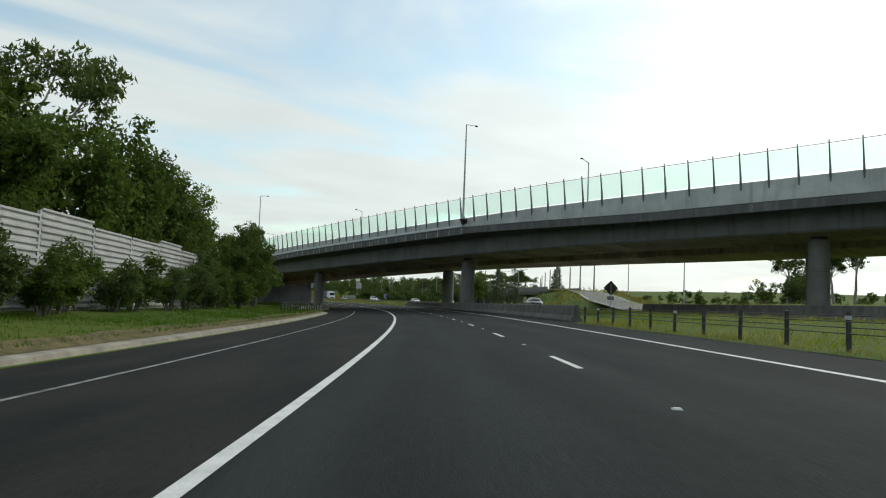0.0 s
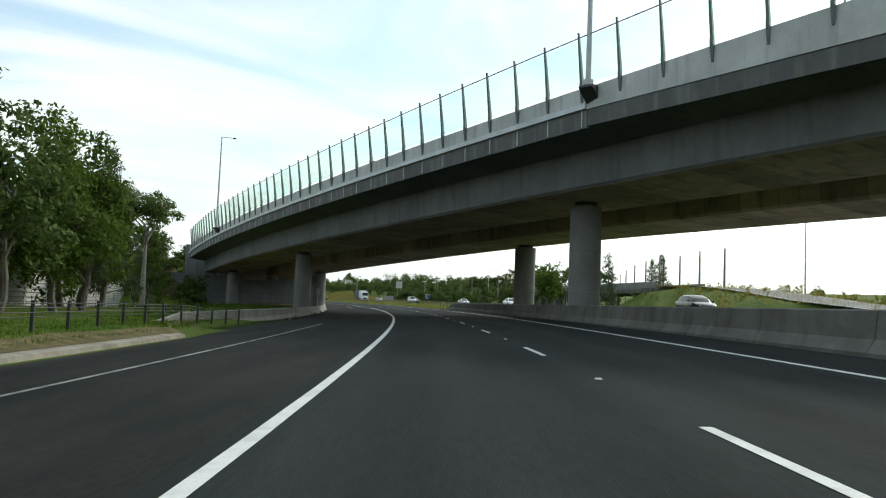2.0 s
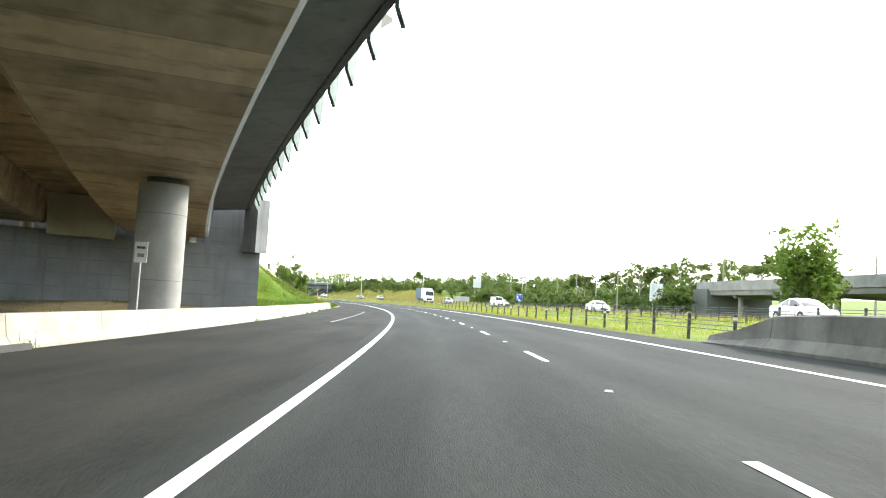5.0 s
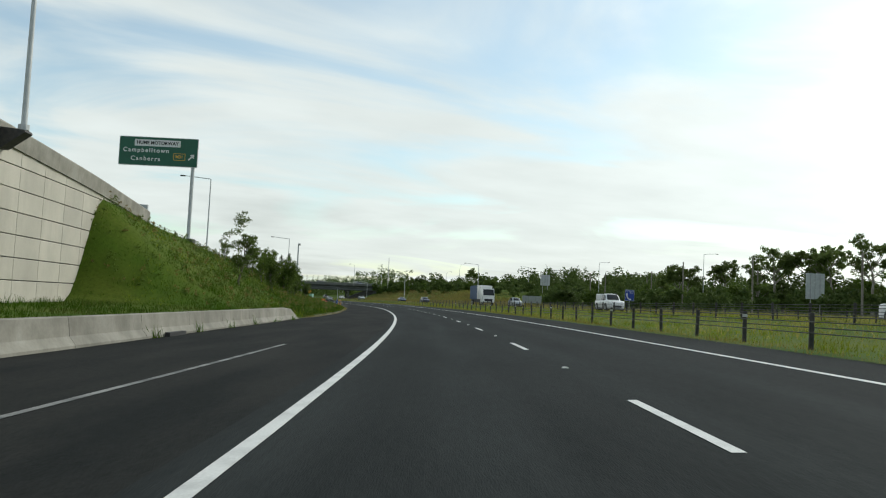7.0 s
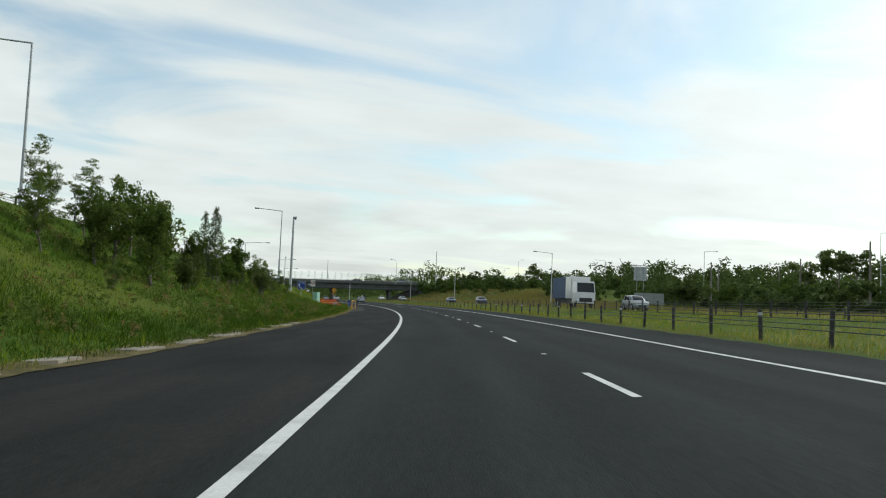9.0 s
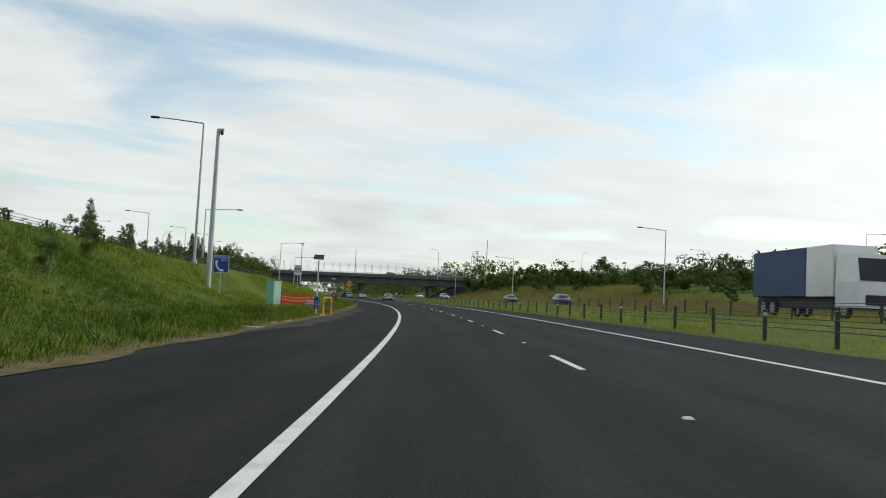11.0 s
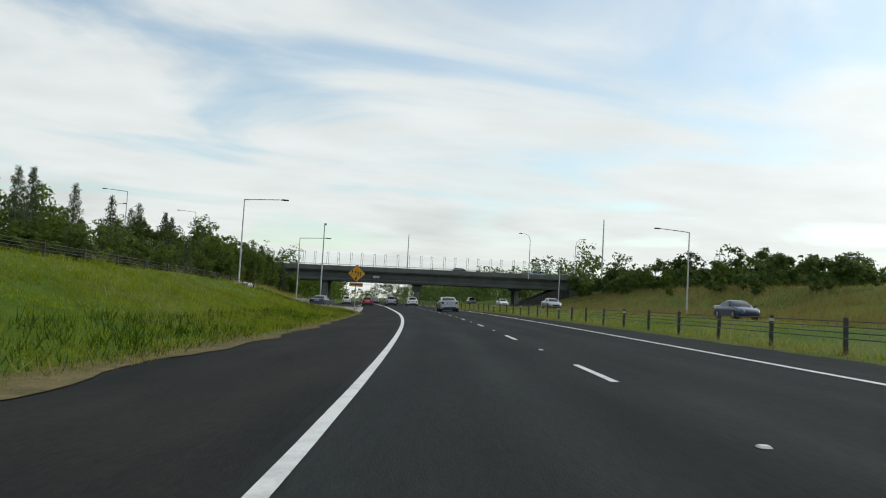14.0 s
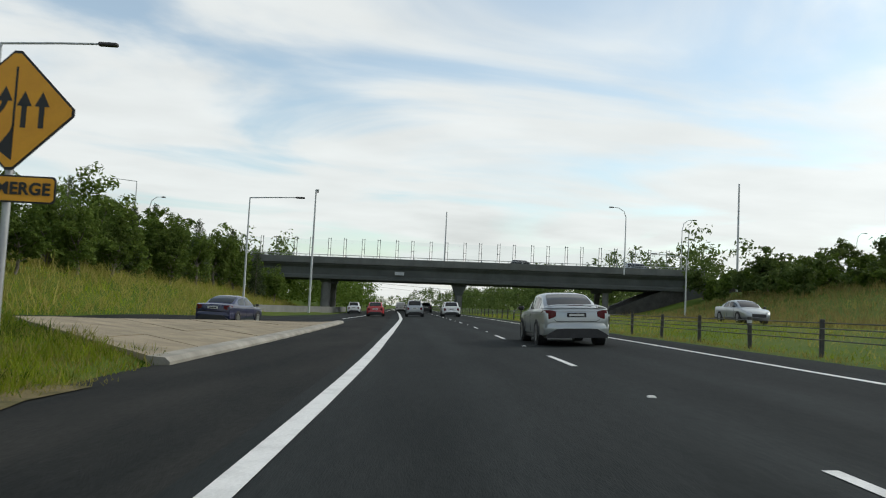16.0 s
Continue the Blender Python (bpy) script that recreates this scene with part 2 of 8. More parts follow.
BARRIER_OLD = material("stained_barrier_concrete", (0.150, 0.148, 0.132), 0.88, col2=(0.086, 0.084, 0.073), scale=0.9, fine=0.2, fine_scale=12, bump=0.2, streak=0.6, streak_col=(0.045, 0.040, 0.032), island=0.12, space="World")
PANEL_WALL = material("wall_panel_concrete", (0.47, 0.44, 0.375), 0.85, col2=(0.40, 0.375, 0.32), scale=0.5, fine=0.1, fine_scale=16, bump=0.12, streak=0.25, streak_col=(0.27, 0.25, 0.2), island=0.07, space="World")
# stone made darker so its colour holds the shade below the deck
STONE_SHADED = material("shaded_stone_pitching", (0.060, 0.058, 0.052), 0.9, col2=(0.035, 0.034, 0.03), scale=1.2, fine=0.3, fine_scale=6, bump=0.4, space="World")
PAVING = material("island_concrete", (0.27, 0.222, 0.145), 0.9, col2=(0.165, 0.135, 0.085), scale=0.9, fine=0.2, fine_scale=20, bump=0.2, island=0.08, space="World")
KERB = material("kerb_concrete", (0.30, 0.27, 0.215), 0.9, col2=(0.17, 0.15, 0.115), scale=1.2, fine=0.2, fine_scale=16, bump=0.2, space="World")
SOIL = material("grass_ground", (0.042, 0.084, 0.006), 0.95, col2=(0.084, 0.106, 0.014), scale=0.13, fine=0.35, fine_scale=5, bump=0.6, bump_scale=12, spec=0.1, space="World")
DIRT = material("bare_earth", (0.085, 0.062, 0.034), 0.95, col2=(0.036, 0.034, 0.014), scale=1.0, fine=0.3, fine_scale=12, bump=0.5, bump_scale=20, spec=0.1, space="World")
STEEL = material("galvanised_steel", (0.42, 0.43, 0.43), 0.45, 0.75, col2=(0.33, 0.34, 0.35), scale=2.0, fine=0.1, fine_scale=30)
THATCH = material("dry_thatch", (0.150, 0.118, 0.058), 0.95, col2=(0.070, 0.066, 0.028), scale=2.2, fine=0.35, fine_scale=14, bump=0.6, bump_scale=22, spec=0.1, space="World")
STEEL_PALE = material("weathered_steel", (0.50, 0.52, 0.52), 0.6, 0.25, col2=(0.40, 0.42, 0.43), scale=2.0, fine=0.1, fine_scale=20)
LEDGE_STEEL = material("galvanised_ledge", (0.58, 0.62, 0.64), 0.55, 0.1, col2=(0.46, 0.50, 0.52), scale=1.5, fine=0.1, fine_scale=14, space="World")
POST_DARK = material("dark_post", (0.020, 0.021, 0.023), 0.6, 0.0, col2=(0.05, 0.045, 0.04), scale=6, fine=0.2)
SCREEN_STEEL = material("screen_post_steel", (0.10, 0.13, 0.125), 0.5, 0.4, col2=(0.15, 0.18, 0.17), scale=3, fine=0.15)
CABLE = material("wire_rope", (0.045, 0.045, 0.045), 0.6, 0.3, col2=(0.07, 0.068, 0.064), scale=3)
GREEN_GLASS = glass_material("green_screen_glass", (0.80, 0.945, 0.88))
CLEAR_GLASS = glass_material("clear_screen_glass", (0.93, 0.96, 0.96))
NOISE_PANEL = material("noise_wall_panel", (0.43, 0.43, 0.41), 0.7, col2=(0.34, 0.34, 0.32), scale=0.8, fine=0.08, fine_scale=20, streak=0.25, streak_col=(0.35, 0.33, 0.29), island=0.05, space="World")
BARK = material("bark", (0.10, 0.085, 0.065), 0.9, col2=(0.19, 0.17, 0.145), scale=3, fine=0.25, fine_scale=20, bump=0.4, squash=(1, 1, 0.3))
BARK_PALE = material("gum_bark", (0.30, 0.28, 0.24), 0.85, col2=(0.16, 0.14, 0.11), scale=1.6, fine=0.2, fine_scale=12, bump=0.3, squash=(1, 1, 0.4))
WOOD_POLE = material("timber_pole", (0.17, 0.15, 0.125), 0.9, col2=(0.25, 0.23, 0.2), scale=2, fine=0.2, fine_scale=20, bump=0.3, squash=(1, 1, 0.1))
LEAF_DENSE = leaf_material("dense_leaves", (0.054, 0.094, 0.014), (0.100, 0.144, 0.024))
LEAF_MID = leaf_material("mid_green_leaves", (0.066, 0.108, 0.019), (0.118, 0.160, 0.032))
LEAF_GUM = leaf_material("gum_leaves", (0.074, 0.110, 0.028), (0.120, 0.156, 0.042))
LEAF_FRESH = leaf_material("fresh_leaves", (0.084, 0.130, 0.024), (0.180, 0.220, 0.048))
LEAF_DARK = leaf_material("dark_leaves", (0.054, 0.088, 0.022), (0.098, 0.134, 0.036))
LEAF_NEEDLE = leaf_material("needle_leaves", (0.045, 0.072, 0.034), (0.105, 0.130, 0.060))
GRASS = leaf_material("grass_blades", (0.142, 0.202, 0.009), (0.265, 0.312, 0.022), 0.6, (0.150, 0.150, 0.022))
GRASS_LUSH = leaf_material("lush_grass_blades", (0.028, 0.074, 0.003), (0.072, 0.132, 0.009), 0.6, (0.078, 0.086, 0.018))
GRASS_BROWN = leaf_material("brown_grass_blades", (0.130, 0.105, 0.036), (0.230, 0.180, 0.070), 0.7)
GRASS_DRY = leaf_material("dry_grass_blades", (0.190, 0.185, 0.038), (0.350, 0.300, 0.095), 0.7)


def stain_soffit(m):
    """Dark damp blotches and the shutter boards' joints across the underside."""
    nt = m.node_tree
    n, l = nt.nodes.new, nt.links.new
    b = nt.nodes["Principled BSDF"]
    old = b.inputs["Base Color"].links[0].from_socket
    co = n("ShaderNodeTexCoord")
    at = n("ShaderNodeMapping")
    at.inputs["Scale"].default_value = (0.38, 0.95, 1)
    l(co.outputs["UV"], at.inputs[0])
    no = n("ShaderNodeTexNoise")
    no.inputs["Scale"].default_value, no.inputs["Detail"].default_value, no.inputs["Roughness"].default_value = 1.1, 7, 0.65
    l(at.outputs[0], no.inputs[0])
    ra = n("ShaderNodeMapRange")
    ra.inputs["From Min"].default_value, ra.inputs["From Max"].default_value, ra.inputs["To Min"].default_value, ra.inputs["To Max"].default_value = 0.52, 0.68, 1.0, 0.45
    l(no.outputs[0], ra.inputs["Value"])
    sep = n("ShaderNodeSeparateXYZ")
    l(co.outputs["UV"], sep.inputs[0])
    fr = n("ShaderNodeMath")
    fr.operation = "PINGPONG"
    fr.inputs[1].default_value = 1.2
    l(sep.outputs[1], fr.inputs[0])
    jo = n("ShaderNodeMapRange")
    jo.inputs["From Min"].default_value, jo.inputs["From Max"].default_value, jo.inputs["To Min"].default_value, jo.inputs["To Max"].default_value = 0.0, 0.05, 0.62, 1.0
    l(fr.outputs[0], jo.inputs["Value"])
    mu = n("ShaderNodeMath")
    mu.operation = "MULTIPLY"
    fl = n("ShaderNodeMath")
    fl.operation = "SNAP"
    fl.inputs[1].default_value = 2.4
    l(sep.outputs[1], fl.inputs[0])
    wn = n("ShaderNodeTexWhiteNoise")
    wn.noise_dimensions = "1D"
    l(fl.outputs[0], wn.inputs["W"])
    lift = n("ShaderNodeMapRange")
    lift.inputs["To Min"].default_value, lift.inputs["To Max"].default_value = 0.80, 1.22
    l(wn.outputs["Value"], lift.inputs["Value"])
    tone = n("ShaderNodeMath")
    tone.operation = "MULTIPLY"
    l(ra.outputs[0], tone.inputs[0])
    l(lift.outputs[0], tone.inputs[1])
    l(tone.outputs[0], mu.inputs[0])
    l(jo.outputs[0], mu.inputs[1])
    sc = n("ShaderNodeVectorMath")
    sc.operation = "SCALE"
    l(old, sc.inputs[0])
    l(mu.outputs[0], sc.inputs["Scale"])
    l(sc.outputs[0], b.inputs["Base Color"])


stain_soffit(CONCRETE_BOUNCE)


def wheel_tracks(m):
    """Lanes polished a little paler where the wheels run."""
    nt = m.node_tree
    n, l = nt.nodes.new, nt.links.new
    b = nt.nodes["Principled BSDF"]
    old = b.inputs["Base Color"].links[0].from_socket
    sep = n("ShaderNodeSeparateXYZ")
    l(n("ShaderNodeTexCoord").outputs["UV"], sep.inputs[0])
    # lanes are 3.55 m wide, their middles at d = 0.45 and 4.0
    shift = n("ShaderNodeMath")
    shift.operation = "ADD"
    shift.inputs[1].default_value = 100.0 - 0.45
    l(sep.outputs[0], shift.inputs[0])
    fold = n("ShaderNodeMath")
    fold.operation = "PINGPONG"
    fold.inputs[1].default_value = 1.775
    l(shift.outputs[0], fold.inputs[0])
    off = n("ShaderNodeMath")
    off.operation = "SUBTRACT"
    off.inputs[1].default_value = 0.85
    l(fold.outputs[0], off.inputs[0])
    near = n("ShaderNodeMath")
    near.operation = "ABSOLUTE"
    l(off.outputs[0], near.inputs[0])
    ra = n("ShaderNodeMapRange")
    ra.interpolation_type = "SMOOTHSTEP"
    ra.inputs["From Min"].default_value, ra.inputs["From Max"].default_value, ra.inputs["To Min"].default_value, ra.inputs["To Max"].default_value = 0.05, 0.6, 1.16, 0.94
    l(near.outputs[0], ra.inputs["Value"])
    sc = n("ShaderNodeVectorMath")
    sc.operation = "SCALE"
    l(old, sc.inputs[0])
    l(ra.outputs[0], sc.inputs["Scale"])
    l(sc.outputs[0], b.inputs["Base Color"])


wheel_tracks(ASPHALT)

# ---- the road's plan: one long left-hand curve, then straight; s runs along it, d to its right ----
RAD, TURN0, BANK = 921.2, 0.0035, 0.05
CX, CY = -RAD * math.cos(TURN0), -RAD * math.sin(TURN0)
S_END = 497.0                  # the curve ends here and the road runs on straight


def along(s, d, z=0.0):
    a = TURN0 + min(s, S_END) / RAD
    on = max(0.0, s - S_END)
    return Vector((CX + (RAD + d) * math.cos(a) - on * math.sin(a), CY + (RAD + d) * math.sin(a) + on * math.cos(a), z))


def heading(s):
    """Degrees to the left of +y in which the road runs at s."""
    return math.degrees(TURN0 + min(s, S_END) / RAD)


def at(s, d, z, turn=0.0):
    p = along(s, d, z)
    return pose(p.x, p.y, p.z, 0, 0, heading(s) + turn)


def lerp(x, table):
    if x <= table[0][0]:
        return table[0][1]
    for (a, u), (b, v) in zip(table, table[1:]):
        if x <= b:
            return u + (v - u) * (x - a) / (b - a)
    return table[-1][1]


EDGE_L = [(-100, -7.6), (60, -7.6), (84, -7.7), (90, -9.0), (98, -10.0), (108, -9.7), (120, -9.1), (250, -9.0), (258, -7.4), (263, -7.0), (275, -6.6), (345, -6.3), (385, -5.9), (431, -5.1), (468, -4.7), (472, -4.95), (505, -4.8), (512, -4.5), (900, -4.3)]
CREST_D = [(250, -19.5), (262, -20.0), (300, -19.5), (340, -17.5), (380, -16.0), (430, -13.6), (455, -12.5), (475, -11.0), (490, -9.0), (503, -7.4), (512, -5.2), (520, -4.6)]
CREST_Z = [(250, 6.9), (262, 6.0), (290, 5.1), (330, 3.9), (360, 3.1), (400, 2.6), (430, 2.0), (455, 1.75), (466, 1.05), (475, 0.40), (485, 0.16), (495, 0.0), (505, -0.18), (518, -0.4), (560, -0.42)]


ISLE_OUT = [(471, -11.4), (480, -10.3), (490, -9.0), (502, -7.5), (508, -5.9), (511, -4.9)]
ISLE_INN = [(471, -4.75), (480, -4.65), (505, -4.3), (511, -4.3)]
ISLE_Z = [(471, 0.36), (480, 0.25), (490, 0.10), (500, -0.08), (511, -0.3)]


SIDE_D = [(95, 31.0), (121, 35.0), (147, 42.0), (165, 47.0), (182, 48.6), (250, 46.5)]
SIDE_Z = [(95, 1.05), (121, 2.4), (147, 4.0), (165, 4.9), (182, 5.3), (250, 5.2)]


def isle_top(s, d):
    """Height of the traffic island's paving."""
    a, b = lerp(s, ISLE_INN), lerp(s, ISLE_OUT)
    v = min(1.0, max(0.0, (a - 0.35 - d) / max(0.1, a - 0.35 - b)))
    return (BANK * a + 0.15) * (1 - v) + (min(lerp(s, CREST_Z), lerp(s, ISLE_Z)) + 0.06) * v


def smooth(u):
    u = min(1.0, max(0.0, u))
    return u * u * (3 - 2 * u)


def height(s, d):
    """The ground's height."""
    if d < 8.4:
        e = lerp(s, EDGE_L)
        if d >= e:
            return BANK * d
        z = BANK * e
        flat = z + 0.1 + 0.02 * min(-d, 60) + min(1.0, max(0.0, s - 225) / 25) * 0.3
        if s > 100 and d < -18:                       # swale before the end of the noise wall
            flat -= 1.5 * smooth((-18 - d) / 8) * smooth((s - 100) / 25)
        if s > 160 and d < -24:                       # fill behind the abutment and the ramp
            flat += smooth((s - 160) / 44) * smooth((-24 - d) / 12) * 7.0
        if s > 246:
            c, top = lerp(s, CREST_D), lerp(s, CREST_Z)
            if d >= c:
                u = (e - d) / max(0.5, e - c)
                z = z + (top - z) * (0.2 * u + 0.8 * u ** 1.9)
                if 462 < s < 482 and d < e - 0.5:
                    z += max(0.0, isle_top(s, d) - 0.11 - z) * smooth((s - 463) / 8)
                if 358 < s < 396:                     # bench cut for the cabinet
                    w = smooth((s - 359) / 8) * smooth((395 - s) / 4)
                    z += (min(z, lerp(-d, [(0, -0.16), (11.9, -0.16), (14.7, 1.0), (16.2, 2.9), (18, 3.2)])) - z) * w
            else:
                top += (4.0 - top) * smooth((-70 - d) / 120)
                z = top - 0.25 * smooth((s - 464) / 8) * (1 - smooth((s - 500) / 10)) * smooth((c - d) / 0.8) + (0.0 if d > c - 11 else 0.12 * min(c - 11 - d, 30) + smooth((s - 455) / 30) * (1 - smooth((s - 600) / 60)) * (1.7 * smooth((c - 11 - d) / 9)))
            if d < c:                                 # the ramp lies a little below the crest
                z -= 0.75 * smooth((c - d) / 1.6) * smooth((s - 400) / 30) * (1 - smooth((s - 452) / 14))
            z = flat + (z - flat) * smooth((s - 246) / 6)
        else:
            z = flat
    else:
        z = 0.42 + 0.6 * smooth((d - 8.4) / 9)
        if d > 30:
            bank_r = smooth((s - 395) / 110) * (1 - smooth((s - 640) / 120))
            z += bank_r * (3.4 + 1.2 * smooth((s - 480) / 50)) * smooth((d - 31) / 22)
            knoll = math.exp(-((s - 470) / 30) ** 2 - ((d - 66) / 16) ** 2)
            z += 2.5 * knoll
            z += 0.02 * max(0, d - 30)
            fill = math.exp(-((s - 105) / 60) ** 2) * smooth((d - 36) / 30)
            if 95 < s < 194:                          # fill of the side road that climbs away
                z += max(0.0, lerp(s, SIDE_Z) - z) * smooth((10.0 - abs(d - lerp(s, SIDE_D) - 0.8)) / 5.5) * smooth((193 - s) / 8)
            z += 1.6 * fill * smooth((abs(d - lerp(s, SIDE_D)) - 5) / 12 if 95 < s < 190 else 1.0) + 2.2 * math.exp(-((s - 226) / 26) ** 2 - ((d - 92) / 20) ** 2)
    if abs(d) > 60:
        z += 9.0 * smooth((abs(d) - 90) / 500) * (1 if d > 0 else 0.5) * smooth((s - 150) / 350)
    if s > 620:
        z += 4 * smooth((s - 650) / 500) * smooth((abs(d + 2) - 30) / 80)
    return z


class Soup:
    """Vertices and faces gathered into one mesh."""

    def __init__(self):
        self.v, self.f = [], []

    def add(self, verts, faces):
        k = len(self.v)
        self.v += [tuple(p) for p in verts]
        self.f += [tuple(i + k for i in q) for q in faces]
        return self

    def box(self, x0, x1, y0, y1, z0, z1, m=None, bevel=0.0):
        pts = [Vector((x, y, z)) for z in (z0, z1) for y in (y0, y1) for x in (x0, x1)]
        if bevel:
            b = bevel
            ring = lambda z, i: [(x0 + i, y0 + b + i, z), (x0 + b + i, y0 + i, z), (x1 - b - i, y0 + i, z), (x1 - i, y0 + b + i, z),
                                 (x1 - i, y1 - b - i, z), (x1 - b - i, y1 - i, z), (x0 + b + i, y1 - i, z), (x0 + i, y1 - b - i, z)]
            rings = [ring(z0, b * 0.6), ring(z0 + b, 0), ring(z1 - b, 0), ring(z1, b * 0.6)]
            pts = [Vector(p) for r in rings for p in r]
            faces = [(r * 8 + i, r * 8 + (i + 1) % 8, r * 8 + 8 + (i + 1) % 8, r * 8 + 8 + i) for r in range(3) for i in range(8)]
            faces += [tuple(range(7, -1, -1)), tuple(range(24, 32))]
        else:
            faces = [(0, 2, 3, 1), (4, 5, 7, 6), (0, 1, 5, 4), (2, 6, 7, 3), (0, 4, 6, 2), (1, 3, 7, 5)]
        if m is not None:
            pts = [m @ p for p in pts]
        return self.add(pts, faces)

    def tube(self, path, radii, sides=8, cap=True, flat=1.0):
        path = [Vector(p) for p in path]
        if not isinstance(radii, (list, tuple)):
            radii = [radii] * len(path)
        rings, last = [], None
        for i, p in enumerate(path):
            way = (path[min(i + 1, len(path) - 1)] - path[max(i - 1, 0)]).normalized()
            ref = Vector((0, 0, 1)) if abs(way.z) < 0.9 else Vector((1, 0, 0))
            side = way.cross(ref).normalized()
            if last is not None and side.dot(last) < 0:
                side = -side
            last = side
            up = side.cross(way)
            rings.append([p + (side * math.cos(2 * math.pi * k / sides) + up * math.sin(2 * math.pi * k / sides) * flat) * radii[i] for k in range(sides)])
        faces = [(r * sides + k, r * sides + (k + 1) % sides, (r + 1) * sides + (k + 1) % sides, (r + 1) * sides + k) for r in range(len(rings) - 1) for k in range(sides)]
        if cap:
            faces += [tuple(range(sides - 1, -1, -1)), tuple((len(rings) - 1) * sides + k for k in range(sides))]
        return self.add([p for r in rings for p in r], faces)

    def loft(self, rings, closed=True, cap=True):
        n = len(rings[0])
        span = n if closed else n - 1
        faces = [(r * n + k, r * n + (k + 1) % n, (r + 1) * n + (k + 1) % n, (r + 1) * n + k) for r in range(len(rings) - 1) for k in range(span)]
        if cap and closed:
            faces += [tuple(range(n - 1, -1, -1)), tuple((len(rings) - 1) * n + k for k in range(n))]
        return self.add([p for r in rings for p in r], faces)

    def mesh(self, name, mat, shade=False):
        me = bpy.data.meshes.new(name)
        me.from_pydata(self.v, [], self.f)
        bm = bmesh.new()
        bm.from_mesh(me)
        bmesh.ops.recalc_face_normals(bm, faces=bm.faces)
        bm.to_mesh(me)
        bm.free()
        me.materials.append(mat)
        if shade:
            me.polygons.foreach_set("use_smooth", [True] * len(me.polygons))
            me.set_sharp_from_angle(angle=radians(38))
        return me


def thing(name, label, category, group="", m=None, kind=""):
    ob = tagged(new(name), label, category, group, kind)
    if m is not None:
        ob.matrix_world = m
    return ob


def part(name, soup, mat, parent=None, label="", shade=False, m=None):
    """One mesh object under a thing or a part; soup is a Soup or a mesh that is shared."""
    me = soup if isinstance(soup, bpy.types.Mesh) else soup.mesh(name, mat, shade)
    ob = tagged(new(name, me), label)
    ob.parent = parent
    if m is not None:
        ob.matrix_basis = m
    return ob


def solo(name, soup, mat, label, category, group="", kind="", shade=False, m=None):
    return tagged(part(name, soup, mat, None, label, shade, m), "", category, group, kind)


def steps(a, b, step):
    n = max(1, round((b - a) / step))
    return [a + (b - a) * i / n for i in range(n + 1)]


def strip(s_list, left, right, lift):
    """A sheet between two offsets (numbers, or functions of s) that lies lift above the banked road."""
    so = Soup()
    f = lambda q, s: q(s) if callable(q) else q
    rows = [[along(s, f(left, s), BANK * f(left, s) + lift), along(s, f(right, s), BANK * f(right, s) + lift)] for s in s_list]
    return so.loft(rows, closed=False)


def road_place(x, y):
    """s and d of a point."""
    end = TURN0 + S_END / RAD
    p = Vector((x - CX, y - CY))
    on = p.dot(Vector((-math.sin(end), math.cos(end))))
    if on > 0 and p.dot(Vector((math.cos(end), math.sin(end)))) > 0:
        return S_END + on, p.dot(Vector((math.cos(end), math.sin(end)))) - RAD
    a = math.atan2(y - CY, x - CX)
    return (a - TURN0) * RAD, math.hypot(x - CX, y - CY) - RAD


def paved(soup, name, mat):
    """A mesh whose UV runs across and along the road, in metres."""
    me = soup.mesh(name, mat)
    uv = me.uv_layers.new(name="plan")
    for lp in me.loops:
        p = me.vertices[lp.vertex_index].co
        s, d = road_place(p.x, p.y)
        uv.data[lp.index].uv = (d, s)
    return me


def sweep(s_list, section, base=lambda s: 0.0):
    """A closed section of (d, z) carried along the road."""
    return Soup().loft([[along(s, d, z + base(s)) for d, z in section] for s in s_list])


# ---- ground ----
def build_ground():
    ds = [-915, -700, -500, -380, -300, -240, -190, -150, -120, -100, -85, -72, -62, -54, -47, -41, -36, -32, -29] + [-27 + i * 1.0 for i in range(19)]
    ds += [-7.5, -7, -6.5, -6, -5.5, -5, -4.5, -4.0, 0, 4, 7.6, 8.2, 8.8, 9.6, 10.6, 12, 14, 16, 18, 20, 23, 26, 29, 31, 33, 36, 39, 43, 48, 54, 60, 67, 75, 85, 97, 112, 130, 155, 185, 225, 280, 350, 450, 600, 850, 1200, 1800, 2800, 3900]
    half = math.pi * RAD
    ss = [-half + (half - 200) * i / 14 for i in range(14)] + steps(-200, 240, 4.0)[:-1] + steps(240, 262, 1.0) + steps(262, 460, 4.0)[1:-1] + steps(460, 486, 1.0) + steps(486, 760, 4.0)[1:] + [760 + 4200 * (i / 16) ** 1.5 for i in range(1, 17)]
    so = Soup()
    road = lambda s, d: -0.07 if lerp(s, EDGE_L) + 0.25 < d < (8.9 if 40 < s < 167 else 7.4) and -90 < s < 900 else 0.0
    rows = []
    for s in ss:
        rows.append([along(s, d, height(s, d) + road(s, d) + (0.10 * noise.noise(Vector((s * 0.22, d * 0.22, 3.1))) if d < -9 or d > 9.5 else 0.0)) for d in ds])
    so.loft(rows, closed=False)
    far = steps(-6000, 6000, 1000)
    so.loft([[Vector((x, y, -2.6)) for x in far] for y in far], closed=False)
    me = so.mesh("ground", SOIL, True)
    return tagged(new("ground", me), "green grassy verges and embankments beside the motorway", "ground", kind="structure")


build_ground()

